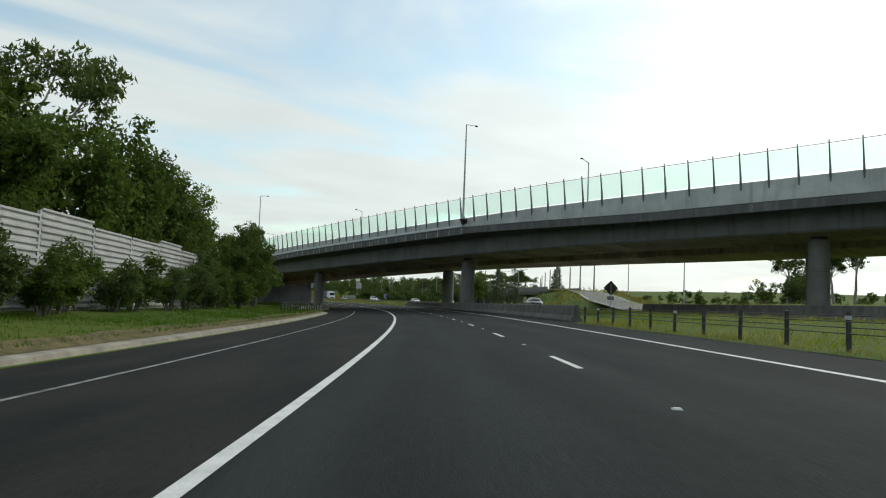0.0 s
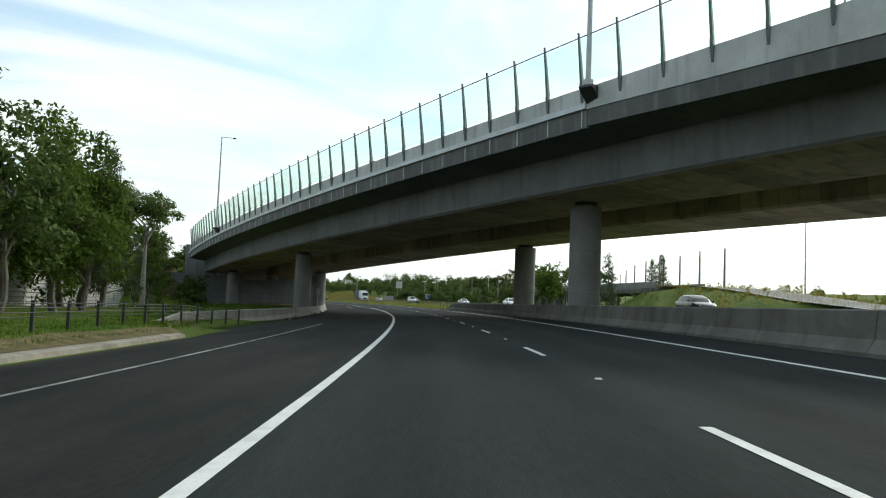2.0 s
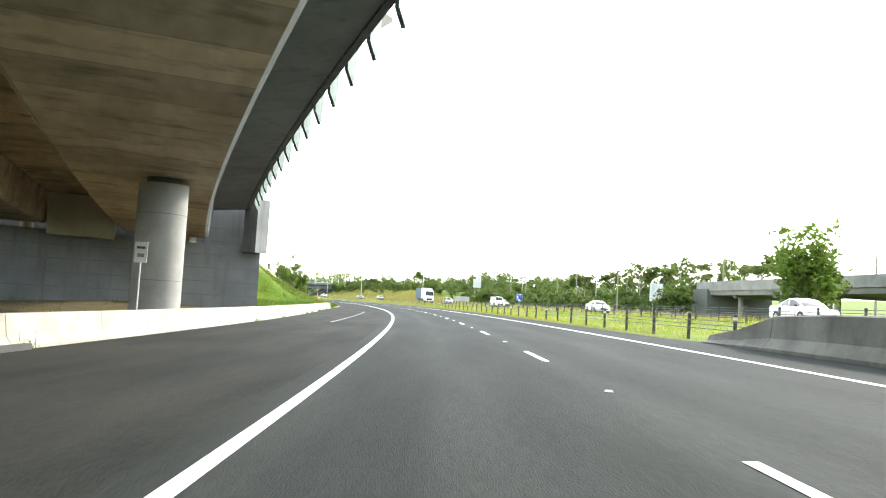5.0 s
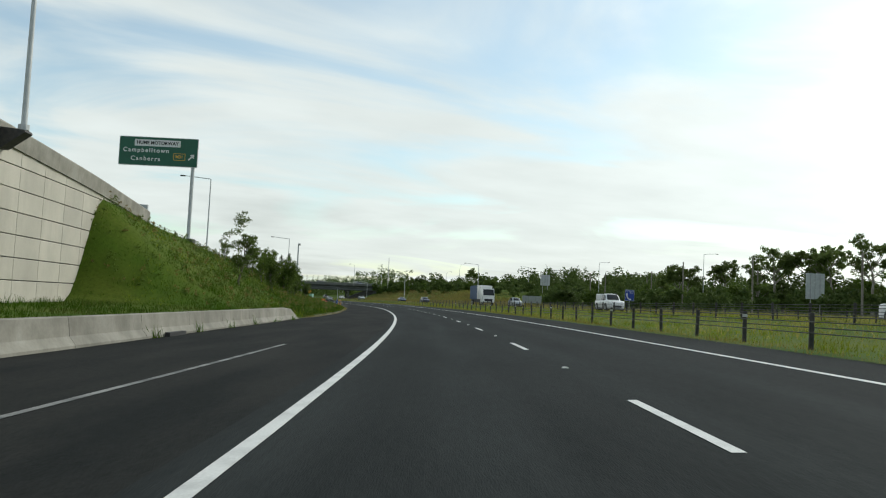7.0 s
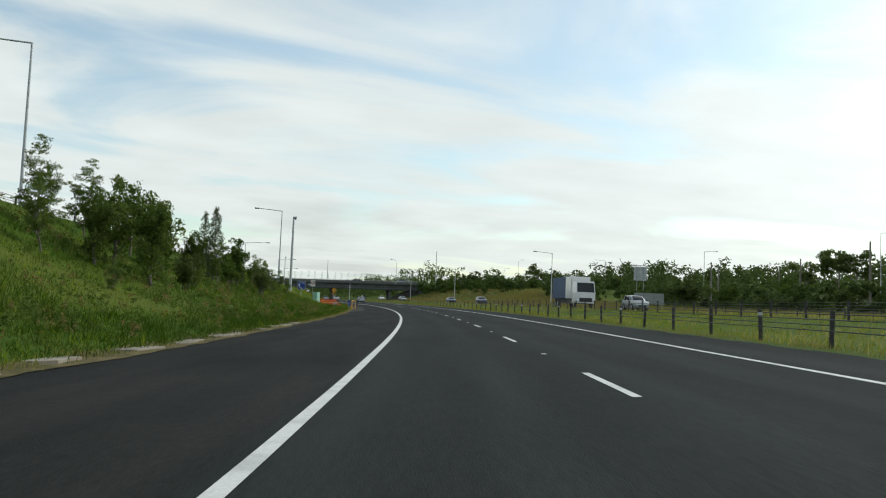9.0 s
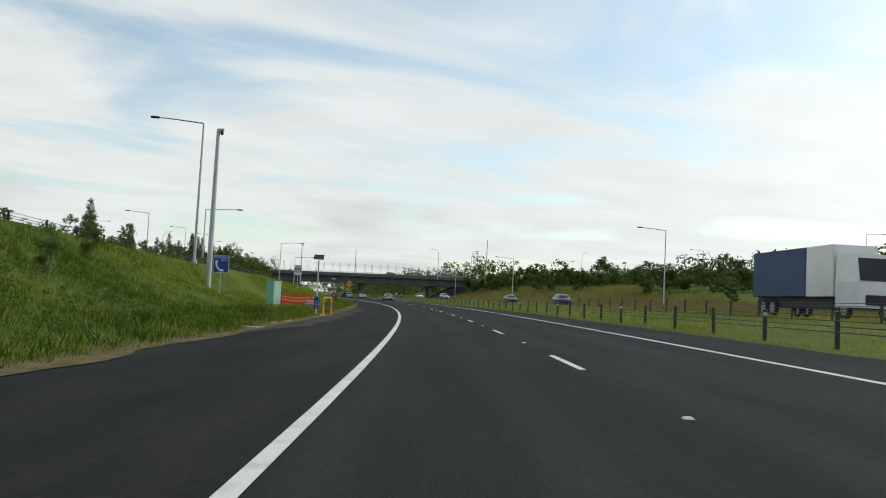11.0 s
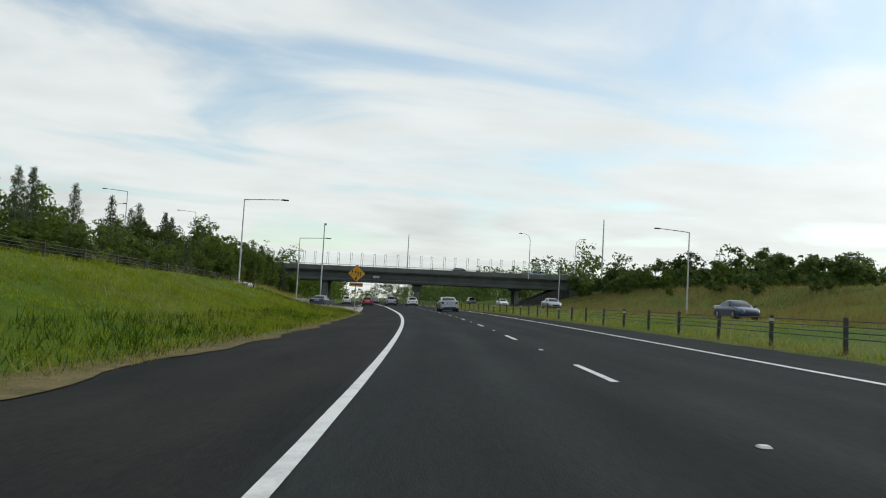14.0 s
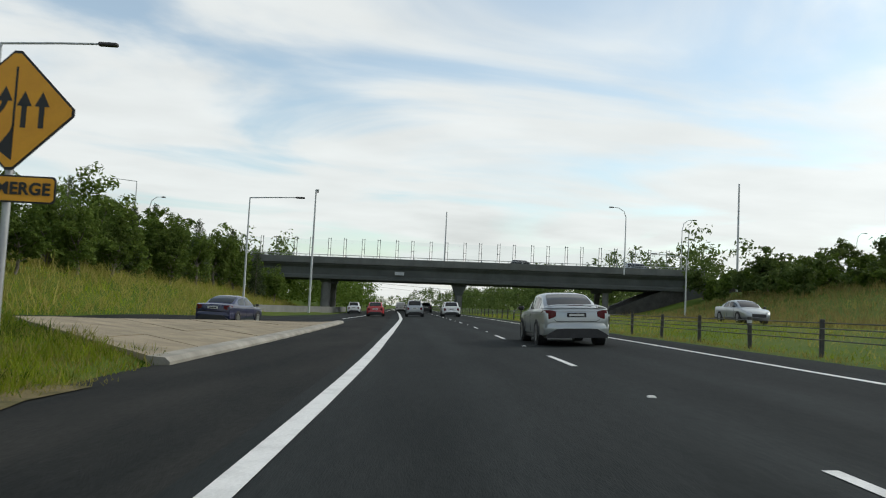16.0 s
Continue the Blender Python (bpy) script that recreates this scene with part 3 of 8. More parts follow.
# ---- carriageway, shoulders and markings ----
LONG = steps(-60, 800, 4.0)
edge = lambda s: lerp(s, EDGE_L)
RIGHT = lambda s: 8.5 if 41 < s < 167 else 7.7
solo("road", paved(strip(LONG, -1.5, RIGHT, 0.0), "road", ASPHALT), None, "dark grey asphalt motorway carriageway with two lanes", "road", kind="structure")
solo("shoulder", paved(strip(LONG, edge, -1.5, -0.004), "shoulder", ASPHALT_OLD), None, "worn dark asphalt shoulder and side lane", "road shoulder", kind="structure")
LINE_L = [(0, -1.45), (25, -1.36), (115, -1.06), (220, -1.13), (275, -1.32), (378, -1.33), (425, -1.28), (474, -1.13), (486, -1.12), (495, -1.0), (506, -0.8), (526, -0.5), (572, -0.6), (636, -1.2), (705, -2.2), (800, -3.8)]
WIDE_L = [(0, 0.075), (440, 0.075), (478, 0.125), (800, 0.13)]
LINE_M = [(20, 2.38), (123, 2.50), (220, 2.31), (284, 2.06), (380, 2.0), (425, 2.2), (487, 2.83), (503, 3.2), (520, 3.4), (540, 3.55), (572, 3.5), (650, 3.0), (800, 1.0)]
LINE_R = [(15, 5.75), (60, 6.1), (115, 6.40), (160, 6.2), (216, 5.82), (276, 5.40), (373, 5.47), (425, 5.8), (474, 6.3), (486, 6.52), (520, 6.7), (800, 6.6)]
solo("edge_line", strip(LONG, lambda s: lerp(s, LINE_L) - lerp(s, WIDE_L), lambda s: lerp(s, LINE_L) + lerp(s, WIDE_L), 0.006), PAINT, "solid white painted edge line", "road marking", kind="structure")
solo("edge_line", strip(LONG, lambda s: lerp(s, LINE_R) - 0.065, lambda s: lerp(s, LINE_R) + 0.065, 0.006), PAINT, "solid white painted edge line beside the median", "road marking", kind="structure")
MERGE = [(524, -5.2), (531, -4.95), (540, -4.45), (561, -3.9), (591, -3.5), (672, -2.2), (705, -2.1)]
solo("edge_line", strip(steps(524, 704, 4.0), lambda s: lerp(s, MERGE) - 0.08, lambda s: lerp(s, MERGE) + 0.08, 0.05), PAINT, "white line between the motorway and the merging lane", "road marking", kind="structure")
dash_line = thing("lane_line", "broken white lane line painted on asphalt", "road marking", kind="structure")
for k in range(0, 60):
    s0 = 0.6 + 12.126 * k
    part("dash", strip(steps(s0, s0 + 3.0, 1.5), lambda s: lerp(s, LINE_M) - 0.055, lambda s: lerp(s, LINE_M) + 0.055, 0.006), PAINT, dash_line)
solo("edge_line", strip(steps(-60, 101, 3.0), -4.95, -4.84, 0.004), PAINT_OLD, "thin worn white shoulder line", "road marking", kind="structure")
solo("edge_line", strip(steps(185, 222, 3.0), lambda s: -4.6 + (s - 170) * 0.02, lambda s: -4.48 + (s - 170) * 0.02, 0.004), PAINT_OLD, "patchy old white line on the shoulder", "road marking", kind="structure")

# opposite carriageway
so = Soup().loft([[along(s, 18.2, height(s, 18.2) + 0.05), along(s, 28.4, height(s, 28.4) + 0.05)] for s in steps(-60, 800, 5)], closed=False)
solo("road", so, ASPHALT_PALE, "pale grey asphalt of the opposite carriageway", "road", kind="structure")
for d in (19.6, 27.0):
    so = Soup().loft([[along(s, d, height(s, d) + 0.06), along(s, d + 0.13, height(s, d + 0.13) + 0.06)] for s in steps(-60, 800, 5)], closed=False)
    solo("edge_line", so, PAINT, "white edge line of the opposite carriageway", "road marking", kind="structure")

# side road that leaves the opposite carriageway and climbs
side_z = lambda s, d: max(height(s, d), lerp(s, SIDE_Z)) + 0.14
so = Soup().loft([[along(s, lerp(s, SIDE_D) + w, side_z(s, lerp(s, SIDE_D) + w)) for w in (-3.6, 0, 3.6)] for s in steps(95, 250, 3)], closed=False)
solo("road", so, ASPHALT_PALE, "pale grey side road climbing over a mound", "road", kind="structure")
for w in (-3.3, 3.3):
    so = Soup().loft([[along(s, lerp(s, SIDE_D) + w + q, side_z(s, lerp(s, SIDE_D) + w) + 0.02) for q in (-0.07, 0.07)] for s in steps(95, 250, 3)], closed=False)
    solo("edge_line", so, PAINT, "white edge line of the side road", "road marking", kind="structure")

# kerb along the first verge
so = sweep(steps(-60, 84, 3), [(-7.55, -0.40), (-7.60, -0.26), (-7.75, -0.24), (-8.05, -0.24), (-8.05, -0.50), (-7.55, -0.50)])
solo("kerb", so, KERB, "weathered concrete kerb at the edge of the grass", "kerb", kind="structure")

# ---- flyover: two concrete box girders on round columns, curving to the right ----
BX, BY, BR = 448.83, 415.01, 544.49
B0 = math.atan2(102.0 - BY, 3.3 - BX)


def flyover(ch, o, up):
    """A point of the flyover: chainage, offset to its right, height above the girders' underside."""
    a, r = B0 - ch / BR, BR - o
    fall = 0.02 * o + 0.62 * smooth((25 - ch) / 60) * (o + 3) / 15
    return Vector((BX + r * math.cos(a), BY + r * math.sin(a), 7.0 - 0.025 * ch - 0.010 * max(0.0, -18 - ch) - fall + up))


def flyover_turn(ch):
    a = B0 - ch / BR
    return math.degrees(math.atan2(math.cos(a), math.sin(a))) - 180.0   # degrees left of +y


def deck_sweep(a, b, section, step=3.0):
    return Soup().loft([[flyover(ch, o, u) for o, u in section] for ch in steps(a, b, step)])


def deck_uv(soup, name, mat, upright=False):
    """A mesh whose UV runs across (or up) and along the flyover, in metres."""
    me = soup.mesh(name, mat)
    uv = me.uv_layers.new(name="plan")
    for lp in me.loops:
        p = me.vertices[lp.vertex_index].co
        uv.data[lp.index].uv = (p.z if upright else BR - math.hypot(p.x - BX, p.y - BY), (B0 - math.atan2(p.y - BY, p.x - BX)) * BR)
    return me


CH0, CH1 = -190.0, 97.0
bridge = thing("flyover_bridge", "grey concrete box girder flyover with glass noise screens", "bridge")
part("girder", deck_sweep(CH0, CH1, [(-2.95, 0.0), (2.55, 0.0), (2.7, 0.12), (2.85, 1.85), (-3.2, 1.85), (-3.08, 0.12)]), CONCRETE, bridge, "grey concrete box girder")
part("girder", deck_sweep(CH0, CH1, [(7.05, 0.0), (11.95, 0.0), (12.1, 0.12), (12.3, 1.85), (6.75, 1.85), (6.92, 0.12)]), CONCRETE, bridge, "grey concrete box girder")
for o0, o1 in ((-2.94, 2.54), (7.06, 11.94)):
    part("soffit", deck_uv(deck_sweep(CH0, CH1, [(o0, -0.012), (o1, -0.012), (o1, -0.002), (o0, -0.002)]), "soffit", CONCRETE_BOUNCE), None, bridge, "stained concrete soffit, warm bounced light in its colour")
part("slab_soffit", deck_uv(deck_sweep(CH0, CH1, [(2.9, 1.775), (4.8, 1.87), (6.7, 1.775), (6.7, 1.785), (4.8, 1.88), (2.9, 1.785)]), "slab_soffit", CONCRETE_BOUNCE), None, bridge, "stained underside of the slab, warm bounced light in its colour")
# added thin linings paint the warm bounced light onto the inner webs
for sec in (((2.56, 0.0), (2.715, 0.13), (2.865, 1.77), (2.880, 1.77), (2.730, 0.12), (2.565, -0.012)), ((6.735, 1.77), (6.905, 0.13), (7.04, 0.0), (7.035, -0.012), (6.890, 0.12), (6.720, 1.77))):
    part("web_face", deck_uv(deck_sweep(CH0, CH1, list(sec)), "web_face", CONCRETE_BOUNCE, True), None, bridge, "stained lining on the girder's inner face, warm bounced light in its colour")
part("deck_slab", deck_sweep(CH0, CH1, [(-5.35, 2.07), (-3.1, 1.80), (2.8, 1.80), (4.8, 1.90), (6.85, 1.80), (12.2, 1.80), (14.35, 2.07), (14.35, 2.6), (-5.35, 2.6)]), CONCRETE, bridge)
PLAIN = -6.0                   # west of here the parapet has no steel ledge and grows deeper
for side, edge_o, sg in (("left", -5.35, -1), ("right", 14.35, 1)):
    q = lambda x: edge_o + sg * x
    part("fascia", deck_sweep(PLAIN, CH1, [(q(0.02), 2.02), (q(0.20), 2.02), (q(0.24), 2.86), (q(0.02), 2.86)]), FASCIA, bridge, "dark streaked concrete fascia")
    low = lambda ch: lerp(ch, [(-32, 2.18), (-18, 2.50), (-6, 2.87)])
    part("fascia", Soup().loft([[flyover(ch, q(o), u) for o, u in ((0.0, low(ch) - 0.76), (0.16, low(ch) - 0.76), (0.20, low(ch) - 0.02), (0.0, low(ch) - 0.02))] for ch in steps(CH0, PLAIN, 3.0)]), FASCIA, bridge, "dark streaked concrete fascia")
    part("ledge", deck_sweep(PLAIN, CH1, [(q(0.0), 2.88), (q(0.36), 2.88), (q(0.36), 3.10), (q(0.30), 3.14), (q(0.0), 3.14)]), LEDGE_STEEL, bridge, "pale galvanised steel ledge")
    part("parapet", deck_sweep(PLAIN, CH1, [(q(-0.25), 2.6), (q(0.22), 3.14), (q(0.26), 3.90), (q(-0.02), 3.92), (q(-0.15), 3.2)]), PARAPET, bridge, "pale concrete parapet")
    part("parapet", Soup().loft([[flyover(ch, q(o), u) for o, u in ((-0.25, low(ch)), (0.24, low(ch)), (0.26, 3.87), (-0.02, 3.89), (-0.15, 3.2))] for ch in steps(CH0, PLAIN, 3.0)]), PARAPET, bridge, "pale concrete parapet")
    # screens: tapered posts bolted to the parapet's face, with glass panes between them
    n_post = int((CH1 - CH0 - 2) / 2.40)
    so = Soup()
    rings = [[(-0.05, -0.02, 3.22), (0.05, -0.02, 3.22), (0.05, 0.03, 3.22), (-0.05, 0.03, 3.22)],
             [(-0.07, -0.02, 3.9), (0.07, -0.02, 3.9), (0.07, 0.16, 3.9), (-0.07, 0.16, 3.9)],
             [(-0.06, -0.02, 4.2), (0.06, -0.02, 4.2), (0.06, 0.17, 4.2), (-0.06, 0.17, 4.2)],
             [(-0.035, 0.44, 6.34), (0.035, 0.44, 6.34), (0.035, 0.54, 6.34), (-0.035, 0.54, 6.34)]]
    so.loft([[Vector(p) for p in r] for r in rings])
    post_me = so.mesh("screen_post", SCREEN_STEEL)
    posts = []
    for k in range(n_post):
        p = flyover(CH0 + 1.9 + 2.40 * k, q(0.26), 0)
        posts.append(pose(p.x, p.y, p.z, 0, 0, flyover_turn(CH0 + 1.9 + 2.40 * k) + (90 if sg < 0 else -90)))
    drip_me = Soup().box(-0.03, 0.03, -0.03, 0.012, 2.08, 2.85).mesh("panel_joint", PARAPET)
    fin_me = Soup().loft([[Vector((x, y, z)) for y, z in ((-0.03, 1.95), (-0.03, 3.3), (0.30, 3.3), (0.34, 2.7), (0.22, 1.55))] for x in (-0.06, 0.06)]).mesh("fin", SCREEN_STEEL)
    for k in range(n_post):
        ch = CH0 + 1.9 + 2.40 * k
        p = flyover(ch, q(0.26), 0)
        m = pose(p.x, p.y, p.z, 0, 0, flyover_turn(ch) + (90 if sg < 0 else -90))
        part("screen_post", post_me, None, bridge, m=m)
        if sg < 0 and ch > PLAIN:
            part("panel_joint", drip_me, None, bridge, m=m @ pose(0, 0.0 - 0.025, 0))
        if sg > 0:
            part("fin", fin_me, None, bridge, "dark steel fin that hangs from the deck's edge", m=m)
        if k < n_post - 1:
            a, b = posts[k], posts[k + 1]
            edge = [a @ Vector((0, 0.08, 3.95)), b @ Vector((0, 0.08, 3.95)), b @ Vector((0, 0.41, 6.08)), a @ Vector((0, 0.41, 6.08))]
            c = sum(edge, Vector()) / 4
            part("pane", Soup().add([c + (v - c) * 0.97 for v in edge], [(0, 1, 2, 3)]), GREEN_GLASS, bridge).visible_shadow = False
            part("rail", Soup().tube([a @ Vector((0, 0.45, 6.12)), b @ Vector((0, 0.45, 6.12))], 0.026, 6), SCREEN_STEEL, bridge)


def round_column(ch, o, r=0.86):
    p = flyover(ch, o, 0)
    foot = height(*road_place(p.x, p.y)) - 0.3
    so = Soup().tube([(p.x, p.y, foot), (p.x, p.y, foot + 2), (p.x, p.y, p.z - 0.22)], [r * 1.02, r * 1.01, r], 28)
    col = part("column", so, CONCRETE_COL, bridge, "smooth round concrete column", True)
    cap = Soup().tube([(p.x, p.y, p.z - 0.24), (p.x, p.y, p.z + 0.02)], r * 0.72, 20)
    part("bearing", cap, POST_DARK, col, "dark bearing block")
    for up in (1.75, 4.1):
        part("joint", Soup().tube([(p.x, p.y, foot + up), (p.x, p.y, foot + up + 0.025)], r * 1.016, 28), FASCIA, col, "dark casting joint")


for ch, o in ((-137, 0), (-91, 0), (-45.5, 0), (0, 0), (45.75, 0), (86.0, 0), (-135, 10), (-89, 10), (-40.4, 10), (20.6, 11.0), (74, 10.2)):
    round_column(ch, o)

# abutment at the flyover's end
so = Soup()
for a, b, o0, o1, u0, u1 in ((97.0, 99.2, -10.5, 15.4, None, -0.35), (98.2, 100.4, -6.0, 15.4, None, 4.4)):
    ring = []
    for ch in (a, b):
        lo = [flyover(ch, o, 0) for o in (o0, o1)]
        ring.append([Vector((lo[0].x, lo[0].y, -1.2)), Vector((lo[1].x, lo[1].y, -1.2)), lo[1] + Vector((0, 0, u1)), lo[0] + Vector((0, 0, u1))])
    so.loft(ring)
solo("abutment", so, CONCRETE, "grey concrete abutment under the flyover's end", "bridge abutment", kind="structure")
so = Soup()
w0, w1 = flyover(96.6, 15.0, 0), flyover(96.6, 12.6, 0)
so.box(-0.5, 0.5, -0.6, 0.6, 3.6, 7.0, pose(w0.x, w0.y, 0, 0, 0, flyover_turn(97)))
solo("abutment", so, CONCRETE, "concrete end block beside the girder", "bridge abutment", kind="structure")
for o in (-1.2, 1.6, 8.4, 11.0):
    p = flyover(97.2, o, 0)
    solo("bearing_block", Soup().box(-0.28, 0.28, -0.3, 0.3, p.z - 0.36, p.z - 0.02, pose(p.x, p.y, 0, 0, 0, flyover_turn(97))), PANEL_WALL, "pale bearing block on the abutment's shelf", "bearing", "bearing blocks")
ring = []
for ch in (95.6, 97.1):
    ring.append([flyover(ch, 3.0, -0.7), flyover(ch, 6.6, -0.7), flyover(ch, 6.75, 1.75), flyover(ch, 2.85, 1.75)])
solo("diaphragm", Soup().loft(ring), PANEL_WALL, "pale concrete end block between the girders", "bridge abutment", kind="structure")
p = along(171.2, -9.45, 0)
ob = thing("notice_sign", "small white notice on a thin post beside the column", "road sign", m=pose(p.x, p.y, -0.3, 0, 0, 8))
part("post", Soup().tube([(0, 0.02, -0.2), (0, 0.02, 2.5)], 0.03, 8), STEEL_PALE, ob)
part("board", Soup().box(-0.22, 0.22, -0.01, 0.01, 2.15, 2.85, None, 0.005), NOISE_PANEL, ob)
part("bar", Soup().box(-0.15, 0.15, -0.016, -0.011, 2.62, 2.70), POST_DARK, ob, "dark bar of small writing")
part("bar", Soup().box(-0.12, 0.12, -0.016, -0.011, 2.34, 2.46), SCREEN_STEEL, ob, "grey bar of small writing")
rows = [[along(s, d, height(s, d) + 0.09 + 0.03 * noise.noise(Vector((s * 0.5, d * 0.5, 0)))) for d in steps(-27.0, -8.95, 1.5)] for s in steps(156, 200, 2.0)]
solo("earth_patch", Soup().loft(rows, closed=False), DIRT, "bare dry earth under the flyover", "earth", kind="structure", shade=True)
for k in range(7):                                     # courses cast into the abutment
    rows = []
    for o in steps(-10.4, 15.3, 2.0):
        p = flyover(96.985, o, 0)
        z = -0.1 + 0.85 * k
        rows.append([Vector((p.x, p.y, z)), Vector((p.x, p.y, z + 0.03)), Vector((p.x + 0.02, p.y + 0.03, z + 0.03)), Vector((p.x + 0.02, p.y + 0.03, z))])
    solo("course_joint", Soup().loft(rows), FASCIA, "dark joint between the abutment's courses", "joint", kind="structure")
# low mesh fence behind the barrier
ob = thing("mesh_fence", "low grey pipe and wire fence behind the concrete barrier", "fence")
line = [along(s, -19.5 - 0.06 * (s - 140), height(s, -19.5 - 0.06 * (s - 140)) + 0.1) for s in steps(140, 184, 3.4)]
fence_post = Soup().tube([(0, 0, -0.3), (0, 0, 1.5)], 0.026, 7).mesh("post", SCREEN_STEEL)
for p in line:
    part("post", fence_post, None, ob, m=pose(p.x, p.y, p.z))
for z in (0.15, 0.45, 0.75, 1.05, 1.28):
    part("wire", Soup().tube([p + Vector((0, 0, z)) for p in line], 0.014 if z > 1.2 else 0.006, 5), SCREEN_STEEL if z > 1.2 else CABLE, ob)
rows = [[along(s, d, height(s, d) + 0.12 + 0.10 * noise.noise(Vector((s * 0.3, d * 0.3, 4)))) for d in steps(-52.0, -24.5, 1.4)] for s in steps(178, 200, 2.0)]
solo("earth_patch", Soup().loft(rows, closed=False), DIRT, "dry eroded earth on the fill beside the abutment", "earth", kind="structure", shade=True)

# ---- retaining wall of the ramp, of stacked concrete panels ----
corner = road_place(*flyover(98.0, 15.4, 0).xy)
WALL_FACE = [(corner[0], corner[1]), (212, -18.2), (236, -18.7), (250, -19.6), (266, -21.0)]
WALL_TOP = [(corner[0], 9.0), (212, 8.75), (236, 8.2), (252, 7.65), (266, 7.2)]
ret_wall = thing("retaining_wall", "pale beige concrete panel retaining wall of the ramp", "retaining wall", kind="structure")
ss = steps(WALL_FACE[0][0], 265.5, 2.0)
so = Soup().loft([[along(s, lerp(s, WALL_FACE) - 0.12, -1), along(s, lerp(s, WALL_FACE) - 0.12, lerp(s, WALL_TOP) - 0.9), along(s, lerp(s, WALL_FACE) - 0.6, lerp(s, WALL_TOP) - 0.9), along(s, lerp(s, WALL_FACE) - 0.6, -1)] for s in ss])
part("core", so, POST_DARK, ret_wall, "dark joint behind the panels")
s = WALL_FACE[0][0]
while s < 264:
    wid = 3.0
    for row in range(9):
        z0, z1 = -0.9 + row * 1.05 + 0.02, -0.9 + (row + 1) * 1.05 - 0.02
        if z0 > lerp(s, WALL_TOP) - 1.0:
            break
        z1b = min(z1, lerp(s, WALL_TOP) - 0.82)
        a0, a1 = s + 0.008, min(s + wid, 265.5) - 0.008
        f0, f1 = lerp(a0, WALL_FACE), lerp(a1, WALL_FACE)
        front = [along(a0, f0, z0), along(a1, f1, z0), along(a1, f1, z1b), along(a0, f0, z1b)]
        mid = [along(a0 + 0.02, f0 + 0.02, z0 + 0.02), along(a1 - 0.02, f1 + 0.02, z0 + 0.02), along(a1 - 0.02, f1 + 0.02, z1b - 0.02), along(a0 + 0.02, f0 + 0.02, z1b - 0.02)]
        back = [along(a0, f0 - 0.14, z0), along(a1, f1 - 0.14, z0), along(a1, f1 - 0.14, z1b), along(a0, f0 - 0.14, z1b)]
        part("panel", Soup().loft([back, front, mid]), PANEL_WALL, ret_wall)
    s += wid
sec = lambda s: [along(s, lerp(s, WALL_FACE) + o, lerp(s, WALL_TOP) + u) for o, u in ((0.12, -0.95), (0.16, -0.10), (0.06, 0.0), (-0.35, 0.0), (-0.45, -0.95))]
part("coping", Soup().loft([sec(s) for s in ss]), BARRIER, ret_wall, "concrete coping parapet")
so = Soup().box(-0.35, 0.35, -0.12, 0.12, 0, 1.3, at(266.3, -21.6, 6.5))
solo("end_post", so, STEEL_PALE, "pale steel plate at the wall's end", "post")

# ---- concrete safety barriers ----
SHAPE = [(0.0, 0.0), (0.0, 0.08), (0.16, 0.33), (0.22, 0.86), (0.26, 0.89), (0.40, 0.89), (0.44, 0.86), (0.50, 0.33), (0.66, 0.08), (0.66, 0.0)]


def safety_barrier(label, s0, s1, face, sign, tall, seg, taper0, taper1, mat=BARRIER):
    """Precast wall of segments; its road face starts at offset face and it goes outwards by sign."""
    ob = thing("concrete_barrier", label, "barrier", kind="structure")
    s = s0
    while s < s1 - 0.5:
        e = min(s + seg, s1)
        rings = []
        for q in steps(s + 0.012, e - 0.012, 2.0):
            f = face(q)
            k = tall * min(1.0, 0.3 + 0.7 * smooth((q - s0) / taper0) if taper0 else 1.0, 0.25 + 0.75 * smooth((s1 - q) / taper1) if taper1 else 1.0)
            rings.append([along(q, f + sign * d, BANK * f - 0.05 + z * k / 0.89 + (0.05 if z > 0.01 else 0)) for d, z in SHAPE])
        part("segment", Soup().loft(rings), mat, ob)
        s = e
    return ob


safety_barrier("long weathered concrete barrier under the flyover, stained", 42, 166, lambda s: 7.95 + 0.25 * math.exp(-((s - 92) / 25) ** 2), 1, 0.88, 5.0, 0, 5.0, BARRIER_OLD)
safety_barrier("pale concrete barrier below the retaining wall, with weeds", 90.5, 255, lambda s: lerp(s, [(90.5, -11.0), (97, -10.4), (104, -9.5), (112, -8.9), (122, -8.45), (134, -8.2), (235, -8.2), (255, -7.6)]), -1, 0.74, 5.0, 5.5, 3.0)

# ---- wire rope barriers ----
so = Soup().loft([[along(s, 29.4 + d, height(s, 29.4) - 0.1 + z * 1.25) for d, z in SHAPE] for s in steps(-40, 94, 4)])
solo("concrete_barrier", so, BARRIER_OLD, "dark concrete barrier beyond the opposite carriageway", "barrier", kind="structure")
POST_ME = Soup().box(-0.048, 0.048, -0.035, 0.035, -0.3, 0.80, None, 0.012).mesh("post", POST_DARK)
BAND_ME = Soup().box(-0.051, 0.051, -0.038, 0.038, 0.64, 0.72).mesh("reflector", STEEL_PALE)


